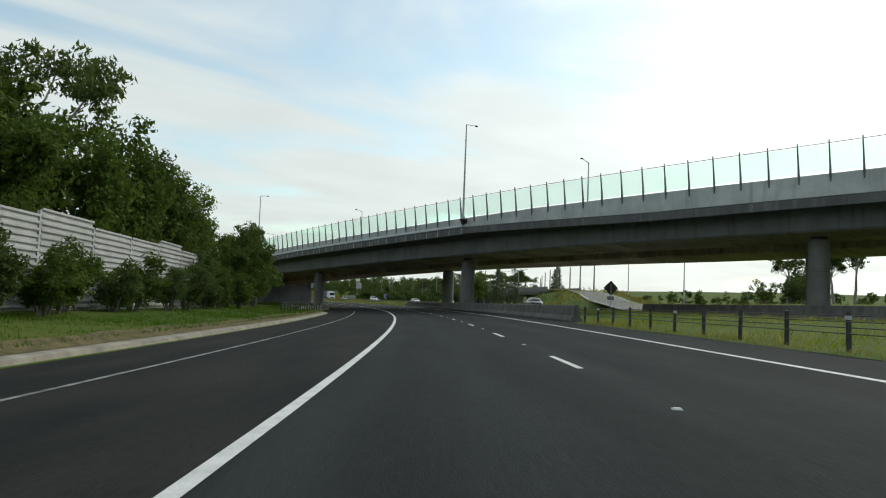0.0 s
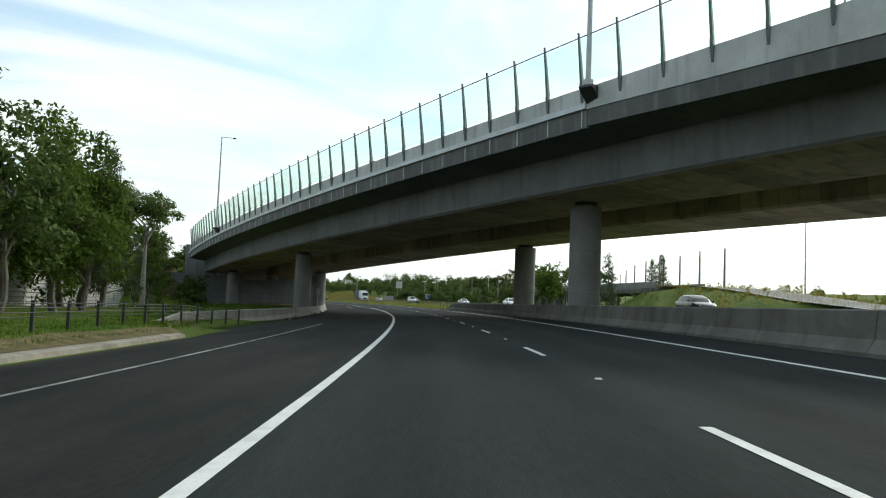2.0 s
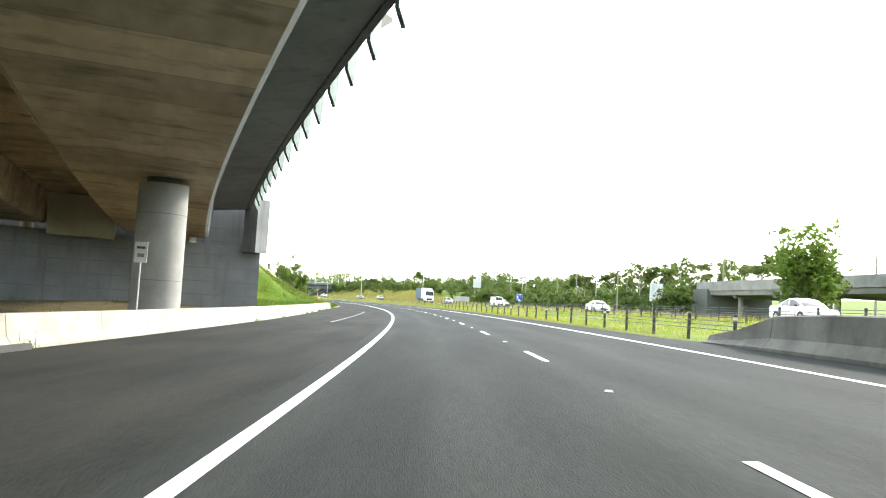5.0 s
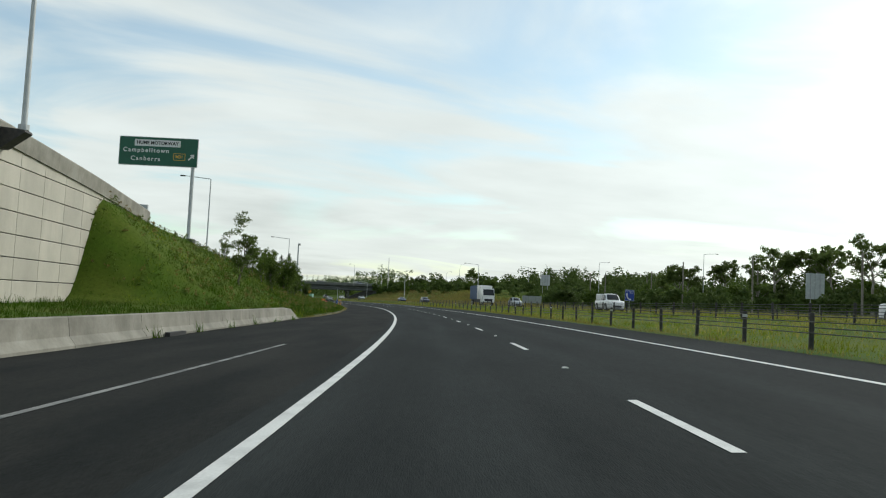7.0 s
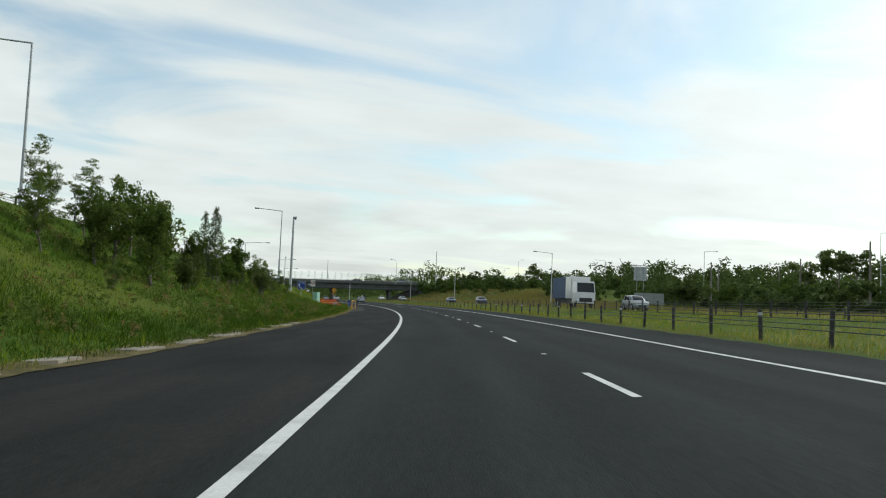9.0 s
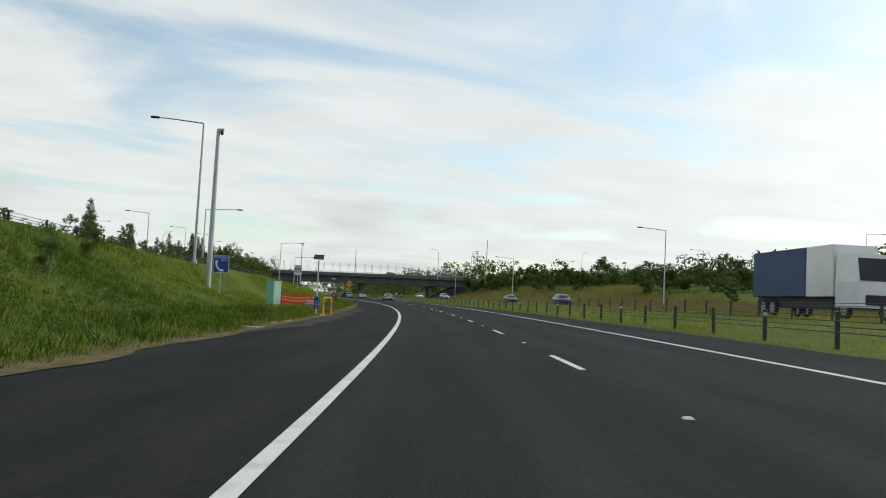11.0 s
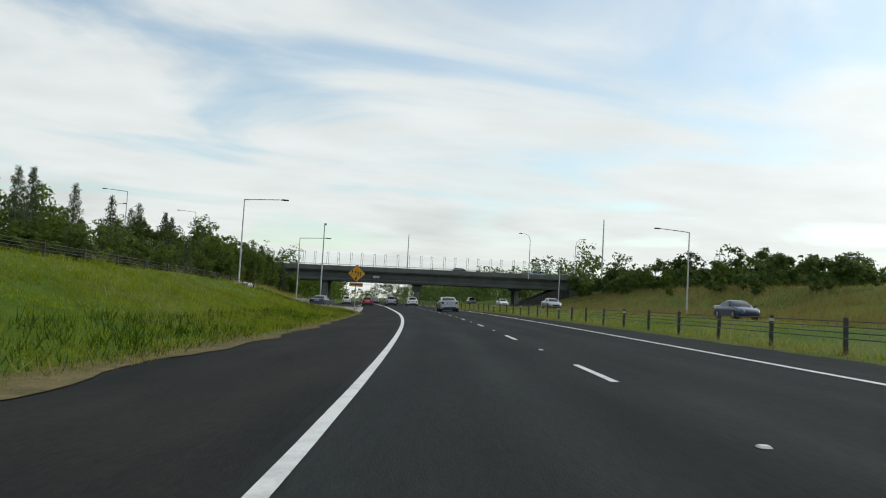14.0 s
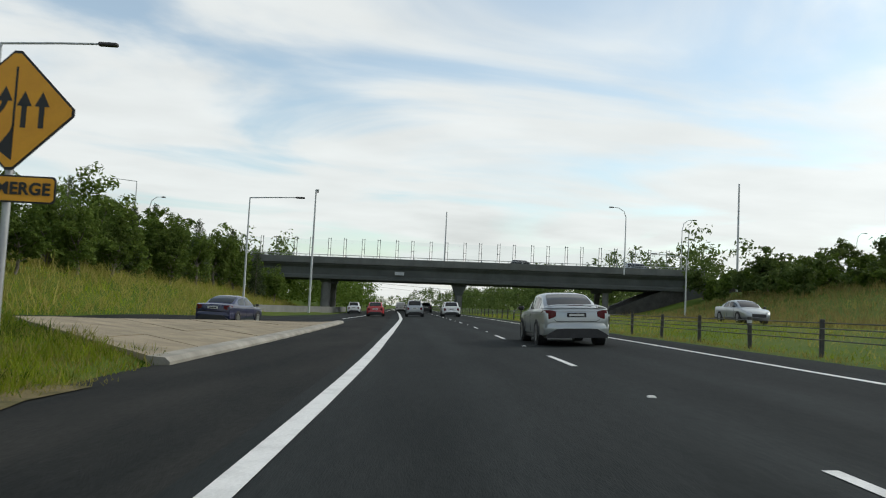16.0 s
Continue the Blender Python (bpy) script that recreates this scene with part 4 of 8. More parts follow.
def wire_barrier(label, s0, s1, off, ground_z, pitch=3.25, phase=0.0, every=0):
    ob = thing("wire_rope_barrier", label, "barrier", "wire rope barriers")
    s, k = s0 + phase, 0
    while s <= s1:
        p = along(s, off(s), ground_z(s))
        o = part("post", POST_ME, None, ob, m=pose(p.x, p.y, p.z, random.uniform(-2, 2), random.uniform(-2, 2), heading(s)))
        if every and k % every == 0:
            part("reflector", BAND_ME, None, o, "small pale reflector")
        s += pitch
        k += 1
    for z in (0.36, 0.48, 0.60, 0.72):
        side = 0.05 if round(z * 100) % 24 == 0 else -0.05
        part("rope", Soup().tube([along(q, off(q) + side, ground_z(q) + z) for q in steps(s0, s1, pitch * 2)], 0.012, 4), CABLE, ob)
    return ob


MED = lambda s: 8.35
MEDZ = lambda s: height(s, 8.35)
wire_barrier("dark posts with four wire ropes along the grassy median", -40, 43, MED, MEDZ, pitch=2.72, phase=1.48, every=4)
wire_barrier("dark posts with four wire ropes along the grassy median", 164, 700, MED, MEDZ, pitch=3.577, phase=0.67, every=4)
wire_barrier("dark posts with wire ropes beside the opposite carriageway", 168, 396, lambda s: 15.6, lambda s: height(s, 15.6))
wire_barrier("dark posts with wire ropes beyond the opposite carriageway", 200, 340, lambda s: 30.0, lambda s: height(s, 30.0))
wire_barrier("short dark wire barrier before the concrete barrier", 66, 101.5, lambda s: lerp(s, [(60, -10.4), (90, -10.0), (96, -9.65), (101.5, -9.1)]), lambda s: height(s, lerp(s, [(60, -10.4), (90, -10.0), (96, -9.65), (101.5, -9.1)])), pitch=2.15)
wire_barrier("wire rope barrier along the top of the grass embankment", 262, 478, lambda s: lerp(s, CREST_D) - 0.5, lambda s: lerp(s, CREST_Z) - 0.34, every=0)

# ramp road behind the embankment's crest
RAMP_IN = lambda s: lerp(s, CREST_D) - 1.6
so = Soup().loft([[along(s, RAMP_IN(s) - w, height(s, RAMP_IN(s) - w) + 0.05) for w in (0, 4.5, 8.5)] for s in steps(262, 530, 4)], closed=False)
solo("road", paved(so, "road", ASPHALT_OLD), None, "asphalt on-ramp that comes down beside the embankment", "road", kind="structure")
so = Soup().loft([[along(s, lerp(s, [(505, -16), (530, -12.5), (560, -9.0), (700, -8.3)]), BANK * -9 + 0.03), along(s, -4.2, BANK * -4.2 + 0.012)] for s in steps(505, 720, 5)], closed=False)
solo("road", paved(so, "road", ASPHALT), None, "asphalt merging lane", "road", kind="structure")

# ---- second overbridge across the motorway ----
OVER = pose(-171.5, 549.0, 0, 0, 0, 28)      # x along its deck, y across it, from its near face
DEEP = 12.0
over = thing("road_overbridge", "long dark concrete road overbridge with mesh safety screens", "bridge", m=OVER)


def rise(x):
    return 0.0125 * x


def span(name, x0, x1, section, mat, label=""):
    part(name, Soup().loft([[Vector((x, y, z + rise(x))) for y, z in section] for x in steps(x0, x1, 6.0)]), mat, over, label)


X0, X1 = -62.0, 40.0
span("deck", X0, X1, [(0.1, 7.0), (DEEP - 0.1, 7.0), (DEEP - 0.1, 7.45), (0.1, 7.45)], CONCRETE_SHADED, "concrete deck with shade in its colour")
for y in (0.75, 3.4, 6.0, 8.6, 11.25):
    span("girder", X0, X1, [(y - 0.42, 4.95), (y + 0.42, 4.95), (y + 0.42, 5.35), (y + 0.18, 5.6), (y + 0.18, 6.6), (y + 0.5, 7.0), (y - 0.5, 7.0), (y - 0.18, 6.6), (y - 0.18, 5.6), (y - 0.42, 5.35)], CONCRETE_SHADED, "concrete beam with shade in its colour")
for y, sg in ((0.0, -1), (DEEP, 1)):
    span("parapet", X0, X1, [(y, 7.28), (y + sg * 0.24, 7.28), (y + sg * 0.27, 8.28), (y - sg * 0.10, 8.30), (y - sg * 0.14, 7.46)], OVER_PARAPET, "grey weathered concrete parapet, darkened for its shaded face")
part("rail", Soup().tube([Vector((x, -0.1, 8.58 + rise(x))) for x in steps(X0, X1, 6)], 0.05, 6), STEEL, over, "steel hand rail")
stan_me = Soup().box(-0.05, 0.05, -0.05, 0.05, 8.22, 8.58).mesh("stanchion", STEEL)
leg_me = Soup().box(-0.035, 0.035, -0.05, 0.05, 7.4, 11.35).mesh("screen_post", SCREEN_STEEL)
tie_me = Soup().box(-0.26, 0.26, -0.02, 0.02, -0.025, 0.025).mesh("tie", SCREEN_STEEL)
for k, x in enumerate(steps(X0 + 1, X1 - 1, 2.1)):
    part("stanchion", stan_me, None, over, m=pose(x, -0.1, rise(x)))
x, k = -39.2, 0
while x < X1 - 3:
    wide = 2.42 if k % 2 == 0 else 2.86
    for dx in (-0.19, 0.19):
        part("screen_post", leg_me, None, over, m=pose(x + dx, 1.5, rise(x)))
    for z in (9.7, 11.2):
        part("tie", tie_me, None, over, m=pose(x, 1.5, z + rise(x)))
    if x + wide < X1 - 3:
        q = Soup().add([(x + 0.25, 1.5, 8.3 + rise(x)), (x + wide - 0.25, 1.5, 8.3 + rise(x)), (x + wide - 0.25, 1.5, 11.1 + rise(x)), (x + 0.25, 1.5, 11.1 + rise(x))], [(0, 1, 2, 3)])
        part("screen_pane", q, CLEAR_GLASS, over, "clear screen pane").visible_shadow = False
    x += wide
    k += 1
for xc, r, head in ((-18.4, 0.74, 0.0), (2.45, 0.56, 1.25), (25.4, 0.48, 0.0)):
    for yc in (2.5, 9.5):
        part("pier", Soup().tube([(xc, yc, -1.5), (xc, yc, 5.0)], r, 18), CONCRETE_COL, over, "round concrete pier", True)
        if head:
            part("pier_head", Soup().loft([[Vector((xc + sx * w, yc + sy * 0.7, z + rise(xc))) for sx, sy in ((-1, -1), (1, -1), (1, 1), (-1, 1))] for w, z in ((0.5, 3.1), (0.75, 3.7), (head, 4.94))]), CONCRETE_SHADED, over, "flared concrete pier head")
    part("crosshead", Soup().loft([[Vector((xc + a * 0.8, y, 4.35 + rise(xc) + (0.0 if 1.5 < y < 10.5 else 0.45))) for a in (-1, 1)] + [Vector((xc + a * 0.8, y, 4.96 + rise(xc))) for a in (1, -1)] for y in (0.9, 2.0, 10.0, 11.2)]), CONCRETE_SHADED, over, "concrete crosshead beam")
part("name_plate", Soup().box(-7.6, -6.2, -0.02, 0.34, 5.75, 6.25), STEEL_PALE, over, "pale plate on the near beam")
prof = [(23.5, -1.5), (46.0, -1.5), (46.0, 7.0), (38.0, 7.0), (35.5, 6.1), (31.0, 4.2), (27.0, 2.4), (23.5, 1.0)]
solo("spill_slope", Soup().loft([[Vector((x, y, z)) for x, z in prof] for y in steps(0.6, DEEP - 0.4, 3.0)]), STONE_SHADED, "paved slope under the overbridge's end, shade in its colour", "embankment", kind="structure", m=OVER)
for xa, xb in ((X0 - 1, X0 + 3), (X1 - 3, X1 + 1)):
    solo("abutment", Soup().box(xa, xb, 0.3, DEEP - 0.3, -2, 6.9), CONCRETE_SHADED, "concrete abutment of the overbridge", "bridge abutment", kind="structure", m=OVER)

# low wall from the pier along the merging lane
so = Soup().loft([[along(s, d + w, z) for w, z in ((0.0, -1.0), (0.05, 0.42), (0.30, 0.42), (0.35, -1.0))] for s, d in ((547, -16.5), (557, -15.4), (566, -13.6), (574, -11.8), (580, -10.6), (600, -10.2))])
solo("kerb_wall", so, OVER_PARAPET, "low pale concrete wall beside the merging lane", "wall", kind="structure")
# overhead wires across the motorway
for s, d0, z0, d1, z1 in ((760, -24, 10.2, 44, 7.6), (820, -26, 10.4, 44, 6.6)):
    wires = thing("overhead_wire", "thin overhead wire between timber poles across the motorway", "overhead wire", "overhead wires")
    for d, z in ((d0, z0), (d1, z1)):
        p = along(s, d, 0)
        part("pole", Soup().tube([(p.x, p.y, height(s, d) - 0.5), (p.x, p.y, z + 0.5)], [0.16, 0.11], 8), WOOD_POLE, wires, "timber pole")
    pts = [along(s, d0 + (d1 - d0) * u, z0 + (z1 - z0) * u - 1.2 * 4 * u * (1 - u) * 0.5) for u in [k / 16 for k in range(17)]]
    part("wire", Soup().tube(pts, 0.04, 5), CABLE, wires)

# ---- noise wall ----
NW = [(-60, -16.2), (40, -16.6), (68, -17.2), (95, -21.5), (154, -32.6), (206, -42.0)]
NW_TOP = [(-60, 4.25), (0, 4.25), (68, 3.98), (110, 3.0), (154, 2.1), (206, 2.2)]
noise_wall = thing("noise_wall", "off-white ribbed noise barrier wall behind shrubs", "noise wall", kind="structure")
s = -58.0
while s < 204:
    bay = 6.2
    d0, d1 = lerp(s, NW), lerp(s + bay, NW)
    top = lerp(s, NW_TOP) + (0.28 if s < 100 and int((s + 58) / bay) % 3 == 0 else 0.0)
    low = min(height(s, d0) - 0.3, top - 1.2)
    rings = []
    z = low
    prof = [(0.0, 0.0)]
    while z < top:
        prof += [(0.00, z), (0.00, z + 0.11), (0.09, z + 0.17), (0.09, z + 0.27)]
        z += 0.30
    prof = prof[1:]
    side = lambda q, dd: [along(q, dd + o, zz) for o, zz in prof] + [along(q, dd - 0.12, top), along(q, dd - 0.12, low)]
    part("panel", Soup().loft([side(s + 0.1, d0), side(s + bay - 0.1, d1)]), NOISE_PANEL, noise_wall)
    p = along(s, d0 + 0.02, 0)
    part("post", Soup().box(-0.10, 0.045, -0.10, 0.10, low, top + 0.01, pose(p.x, p.y, 0, 0, 0, heading(s))), NOISE_PANEL, noise_wall)
    s += bay

# ---- paved island and its kerb ----
isl = thing("traffic_island", "paved concrete traffic island with weathered slabs", "traffic island", kind="structure")
OUT = lambda s: lerp(s, ISLE_OUT)
INN = lambda s: lerp(s, ISLE_INN)
for j in range(11):
    for k in range(3):
        c = []
        for u, v in ((j, k), (j + 1, k), (j + 1, k + 1), (j, k + 1)):
            v = v / 3
            start = 474.3 + 5.5 * v
            ss = start + (510.5 - start) * u / 11
            dd = INN(ss) - 0.35 + (OUT(ss) - INN(ss) + 0.35) * v
            zz = isle_top(ss, dd)
            c.append((ss, dd, zz))
        mid = [sum(q[i] for q in c) / 4 for i in range(2)]
        c = [(mid[0] + (q[0] - mid[0]) * 0.988, mid[1] + (q[1] - mid[1]) * 0.975, q[2]) for q in c]
        lift = random.uniform(-0.008, 0.008)
        part("slab", Soup().loft([[along(x, y, z - 0.3) for x, y, z in c], [along(x, y, z + lift) for x, y, z in c]]), PAVING, isl)
sec = lambda s: [along(s, INN(s) + o, BANK * INN(s) + u) for o, u in ((0.10, -0.1), (0.10, 0.06), (0.0, 0.14), (-0.33, 0.155), (-0.33, -0.1))]
part("kerb", Soup().loft([sec(s) for s in steps(474.1, 511, 2)]), BARRIER, isl, "pale concrete kerb")

# ---- lamps and poles ----


def arm_lamp(label, s, d, top, arm, foot=None, r=0.11, p=None, turn=None, bracket=False):
    """Tapered steel pole with a long straight arm (metres, to its right if positive) and a flat lantern."""
    if p is None:
        p = along(s, d, 0)
        turn = heading(s)
        foot = height(s, d) - 0.1 if foot is None else foot
    ob = thing("street_lamp", label, "street lamp", "street lamps", pose(p.x, p.y, foot, 0, 0, turn))
    h = top - foot
    sg = 1 if arm > 0 else -1
    part("pole", Soup().tube([(0, 0, 0), (0, 0, h * 0.5), (0, 0, h)], [r, r * 0.8, r * 0.55], 10), STEEL_PALE, ob, shade=True)
    part("base_plate", Soup().tube([(0, 0, 0), (0, 0, 0.25)], r * 1.9, 8), STEEL_PALE, ob)
    part("arm", Soup().tube([(0, 0, h - 0.02), (arm * 0.5, 0, h + 0.14), (arm * 0.85, 0, h + 0.22)], [0.055, 0.05, 0.045], 8), STEEL_PALE, ob)
    x0, x1 = sorted((arm * 0.83, arm))
    part("lantern", Soup().box(x0, x1, -0.14, 0.14, h + 0.14, h + 0.29, None, 0.05), POST_DARK, ob, "flat dark lantern")
    if bracket:
        br = Soup().loft([[Vector((-sg * 0.2, y, -0.02)), Vector((sg * 1.15, y, 0.10)), Vector((sg * 1.15, y, -0.85)), Vector((sg * 0.75, y, -0.85)), Vector((-sg * 0.25, y, -0.12))] for y in (-0.35, 0.35)])
        part("bracket", br, POST_DARK, ob, "triangular steel bracket bolted to the parapet")
    return ob


for ch in (-75.0, -6.5, 63.5):
    p = flyover(ch, -6.0, 0)
    arm_lamp("tall grey lamp post bracketed to the flyover's parapet", 0, 0, p.z + 14.9, 2.3, p.z + 3.75, 0.13, p, flyover_turn(ch), True)
    p = flyover(ch + 1, 15.5, 0)
    arm_lamp("tall grey lamp post on the flyover's far parapet", 0, 0, p.z + 14.3, -2.3, p.z + 3.75, 0.13, p, flyover_turn(ch + 1), True)
p = along(236.6, -17.75, 0)
arm_lamp("tall grey lamp post bracketed to the retaining wall", 0, 0, 19.0, -2.4, 7.75, 0.13, p, heading(236.6), True)
GREY = "slim grey street lamp with a long arm beside the motorway"
RAMP = "slim grey street lamp beside the ramp"
for s, d, top, arm in ((307.8, -24.5, 15.8, -3.9), (376.5, -16.6, 13.3, -3.9)):
    arm_lamp(RAMP, s, d, top, arm)
for s, d, top, arm in ((428, -26, 11.6, 4.9), (493.7, -18.3, 11.4, 4.9), (531.7, -14.6, 10.1, 4.9), (495, 34.3, 11.2, -4.4), (429.6, 40, 12.9, -4.4), (555.2, 34.0, 8.7, -4.4)):
    arm_lamp(GREY, s, d, top, arm)
for s, d, top, arm in ((465.6, -41.1, 13.7, -4.0), (537.1, -43.2, 16.3, -4.0), (580.7, -40.8, 17.7, -4.0), (532.3, -65.0, 16.3, 4.0), (396, -43, 12.6, -4.0)):
    arm_lamp(RAMP, s, d, top, arm)
for s, d, top, arm in ((390, 88, 16.7, 4), (115.7, 44.6, 11.2, 3.0), (151.3, 50.6, 13.0, -3.0), (455, 92, 17.5, 4), (330, 92, 16.5, 4), (520, 96, 18.0, -4), (75, 48, 11.0, 3.0), (245, 60, 13.0, 3.0)):
    arm_lamp("slim grey street lamp beyond the opposite carriageway", s, d, top, arm)


def curved_lamp(s, d, top, arm, foot=None):
    p = along(s, d, 0)
    foot = height(s, d) - 0.1 if foot is None else foot
    ob = thing("street_lamp", "slim grey street lamp with a curved neck", "street lamp", "street lamps", pose(p.x, p.y, foot, 0, 0, heading(s)))
    h = top - foot
    pts = [(0, 0, 0), (0, 0, h * 0.5), (0, 0, h * 0.86), (arm * 0.12, 0, h * 0.95), (arm * 0.45, 0, h), (arm * 0.8, 0, h + 0.05)]
    part("pole", Soup().tube(pts, [0.12, 0.09, 0.07, 0.06, 0.05, 0.05], 8), STEEL_PALE, ob, shade=True)
    x0, x1 = sorted((arm * 0.78, arm * 1.05))
    part("lantern", Soup().box(x0, x1, -0.13, 0.13, h - 0.05, h + 0.13, None, 0.05), POST_DARK, ob, "flat dark lantern")


for s, d, top, arm, ft in ((578.4, 32.9, 17.5, -2.5, 7.4), (600.3, 49.4, 19.0, 2.5, 6.0), (650.2, 111.0, 24.5, 2.5, None), (600, 86, 17.5, 2.5, None), (585, -40, 16.0, 2.2, None), (560, -52, 16.5, 2.2, None), (620, -46, 16.0, 2.2, None)):
    curved_lamp(s, d, top, arm, ft)


def bare_pole(name, label, x, y, foot, top, r, mat, category="pole", crown=False):
    ob = thing(name, label, category, m=pose(x, y, foot))
    part("shaft", Soup().tube([(0, 0, 0), (0, 0, (top - foot) * 0.5), (0, 0, top - foot)], [r, r * 0.85, r * 0.65], 10), mat, ob, shade=True)
    if crown:
        h = top - foot
        part("camera_head", Soup().box(-0.1, 0.45, -0.09, 0.09, h - 0.02, h + 0.16, None, 0.03), STEEL_PALE, ob, "small camera on a bracket")
        part("camera_dome", Soup().tube([(0.3, 0, h - 0.3), (0.3, 0, h - 0.18), (0.3, 0, h - 0.02)], [0.06, 0.14, 0.1], 10), POST_DARK, ob)
    return ob


p = along(372.7, -14.65, 0)
bare_pole("camera_pole", "thick pale steel pole with a traffic camera on top", p.x, p.y, height(372.7, -14.65) - 0.1, 12.05, 0.20, STEEL_PALE, "camera pole", True)
p = along(563.2, -12.2, 0)
bare_pole("camera_pole", "tall pale steel pole with a traffic camera beside the merge", p.x, p.y, -0.5, 15.4, 0.16, STEEL_PALE, "camera pole", True)
bare_pole("mast", "tall straight steel pole on the overbridge", -172.7, 551.1, 7.3, 16.2, 0.13, STEEL_PALE)
bare_pole("mast", "tall straight steel pole beside the overbridge", -130.7, 562.7, 5.5, 21.3, 0.18, STEEL_PALE)
bare_pole("mast", "straight steel pole behind the overbridge", -144.2, 596.0, 5.5, 18.4, 0.13, STEEL_PALE)
rng = random.Random(5)
for s, d, top in ((292.8, 69.5, 13.5), (318, 74, 12), (342, 70, 12.5), (356, 80, 11), (372, 72, 13), (398, 78, 12), (405, 64, 11), (422.9, 90.7, 12), (436, 84, 13), (278.7, 83.5, 12.0), (255.2, 72.8, 12.0), (233.6, 64.2, 12.0), (217.2, 58.8, 12.0), (201.8, 54.3, 12.0), (204.1, 56.2, 12.0), (199.3, 57.1, 12.0), (188.3, 55.2, 12.0), (180.4, 55.4, 12.0)):
    p = along(s, d, 0)
    bare_pole("timber_pole", "bare weathered timber pole standing in rough grass", p.x, p.y, height(s, d) - 0.2, top, 0.2, WOOD_POLE)

# lattice gantry far behind the trees
ob = thing("pylon", "grey steel lattice frame behind the trees", "pylon")
c = Vector((-54.7, 629.0, 0))
so = Soup()
for sx in (-7, 7):
    for dy in (-0.8, 0.8):
        so.tube([(c.x + sx + dy, c.y, 6), (c.x + sx, c.y, 21.5)], 0.14, 5)
        so.tube([(c.x + sx, c.y, 21.0), (c.x + sx * 1.25, c.y, 24.5)], 0.10, 5)
for z in (20.2, 21.4):
    so.tube([(c.x - 7, c.y, z), (c.x + 7, c.y, z)], 0.14, 5)
for k in range(8):
    so.tube([(c.x - 7 + k * 1.75, c.y, 20.2 if k % 2 else 21.4), (c.x - 5.25 + k * 1.75, c.y, 21.4 if k % 2 else 20.2)], 0.08, 4)
part("lattice", so, STEEL, ob)

# ---- signs ----
SIGN_GREEN = material("sign_green", (0.010, 0.105, 0.060), 0.5, col2=(0.008, 0.088, 0.050), scale=1.5)
SIGN_WHITE = material("sign_white", (0.72, 0.73, 0.72), 0.5, col2=(0.64, 0.65, 0.64), scale=2)
SIGN_YELLOW = material("sign_yellow", (0.78, 0.36, 0.012), 0.5, col2=(0.68, 0.30, 0.01), scale=2, fine=0.06)
SIGN_BLACK = material("sign_black", (0.012, 0.012, 0.012), 0.5)
SIGN_RED = material("sign_red", (0.42, 0.012, 0.020), 0.5)
SIGN_BLUE = material("sign_blue", (0.010, 0.045, 0.30), 0.5, col2=(0.008, 0.035, 0.24), scale=2)
SIGN_GOLD = material("sign_gold", (0.62, 0.36, 0.03), 0.5)
SIGN_BACK = material("sign_back", (0.30, 0.31, 0.31), 0.55, 0.4, col2=(0.24, 0.25, 0.25), scale=2)


def plate(w, h, y0, y1, r=0.08, cx=0.0, cz=0.0):
    """A board with rounded corners, facing -y."""
    ring = []
    for sx, sz, a0 in ((1, 1, 0), (-1, 1, 90), (-1, -1, 180), (1, -1, 270)):
        for k in range(5):
            a = radians(a0 + 22.5 * k)
            ring.append((cx + sx * (w / 2 - r) + r * math.cos(a), cz + sz * (h / 2 - r) + r * math.sin(a)))
    return Soup().loft([[Vector((x, y, z)) for x, z in ring] for y in (y0, y1)])


def words(string, size, x, z, y, mat, parent, spacing=1.0, bold=0.0):
    """Raised lettering that faces -y, centred on x, z."""
    cu = bpy.data.curves.new("lettering", "FONT")
    cu.body, cu.size, cu.align_x, cu.align_y, cu.extrude, cu.space_character = string, size, "CENTER", "CENTER", 0.004, spacing
    cu.offset = bold
    tmp = new("lettering", cu)
    dg = bpy.context.evaluated_depsgraph_get()
    me = bpy.data.meshes.new_from_object(tmp.evaluated_get(dg))
    bpy.data.objects.remove(tmp)
    me.materials.clear()
    me.materials.append(mat)
    ob = new("lettering", me)
    ob.parent = parent
    ob.matrix_basis = pose(x, y, z, 90, 0, 0)
    return ob


# direction sign on the embankment
p = along(276.8, -23.6, 0)
foot_z = 5.4
sg = thing("direction_sign", "large green motorway direction sign on one steel post", "road sign", m=pose(p.x, p.y, 13.85, 0, 0, heading(276.8) - 4))
part("board", plate(7.3, 2.70, -0.03, 0.03, 0.12), SIGN_WHITE, sg, "white border of the board")
part("face", plate(7.18, 2.58, -0.045, -0.028, 0.10), SIGN_GREEN, sg, "green reflective face")
part("name_panel", plate(4.25, 0.62, -0.06, -0.044, 0.04, -0.12, 0.78), SIGN_WHITE, sg, "white name panel")
words("HUME MOTORWAY", 0.42, -0.12, 0.78, -0.066, SIGN_BLACK, sg, 1.04, 0.014)
words("Campbelltown", 0.56, -1.15, 0.08, -0.052, SIGN_WHITE, sg, 1.3, 0.012)
words("Canberra", 0.56, -1.15, -0.70, -0.052, SIGN_WHITE, sg, 1.3, 0.012)
part("route_frame", plate(1.10, 0.66, -0.058, -0.044, 0.06, 1.95, -0.42), SIGN_GOLD, sg, "gold framed route panel")
part("route_panel", plate(1.00, 0.56, -0.062, -0.057, 0.05, 1.95, -0.42), SIGN_GREEN, sg)
words("M31", 0.40, 1.95, -0.42, -0.068, SIGN_GOLD, sg, 1.0, 0.010)
ar = Soup()
m = pose(3.05, -0.05, -0.42, 0, 45, 0)
ar.box(-0.07, 0.07, -0.008, 0.0, -0.36, 0.12, m)
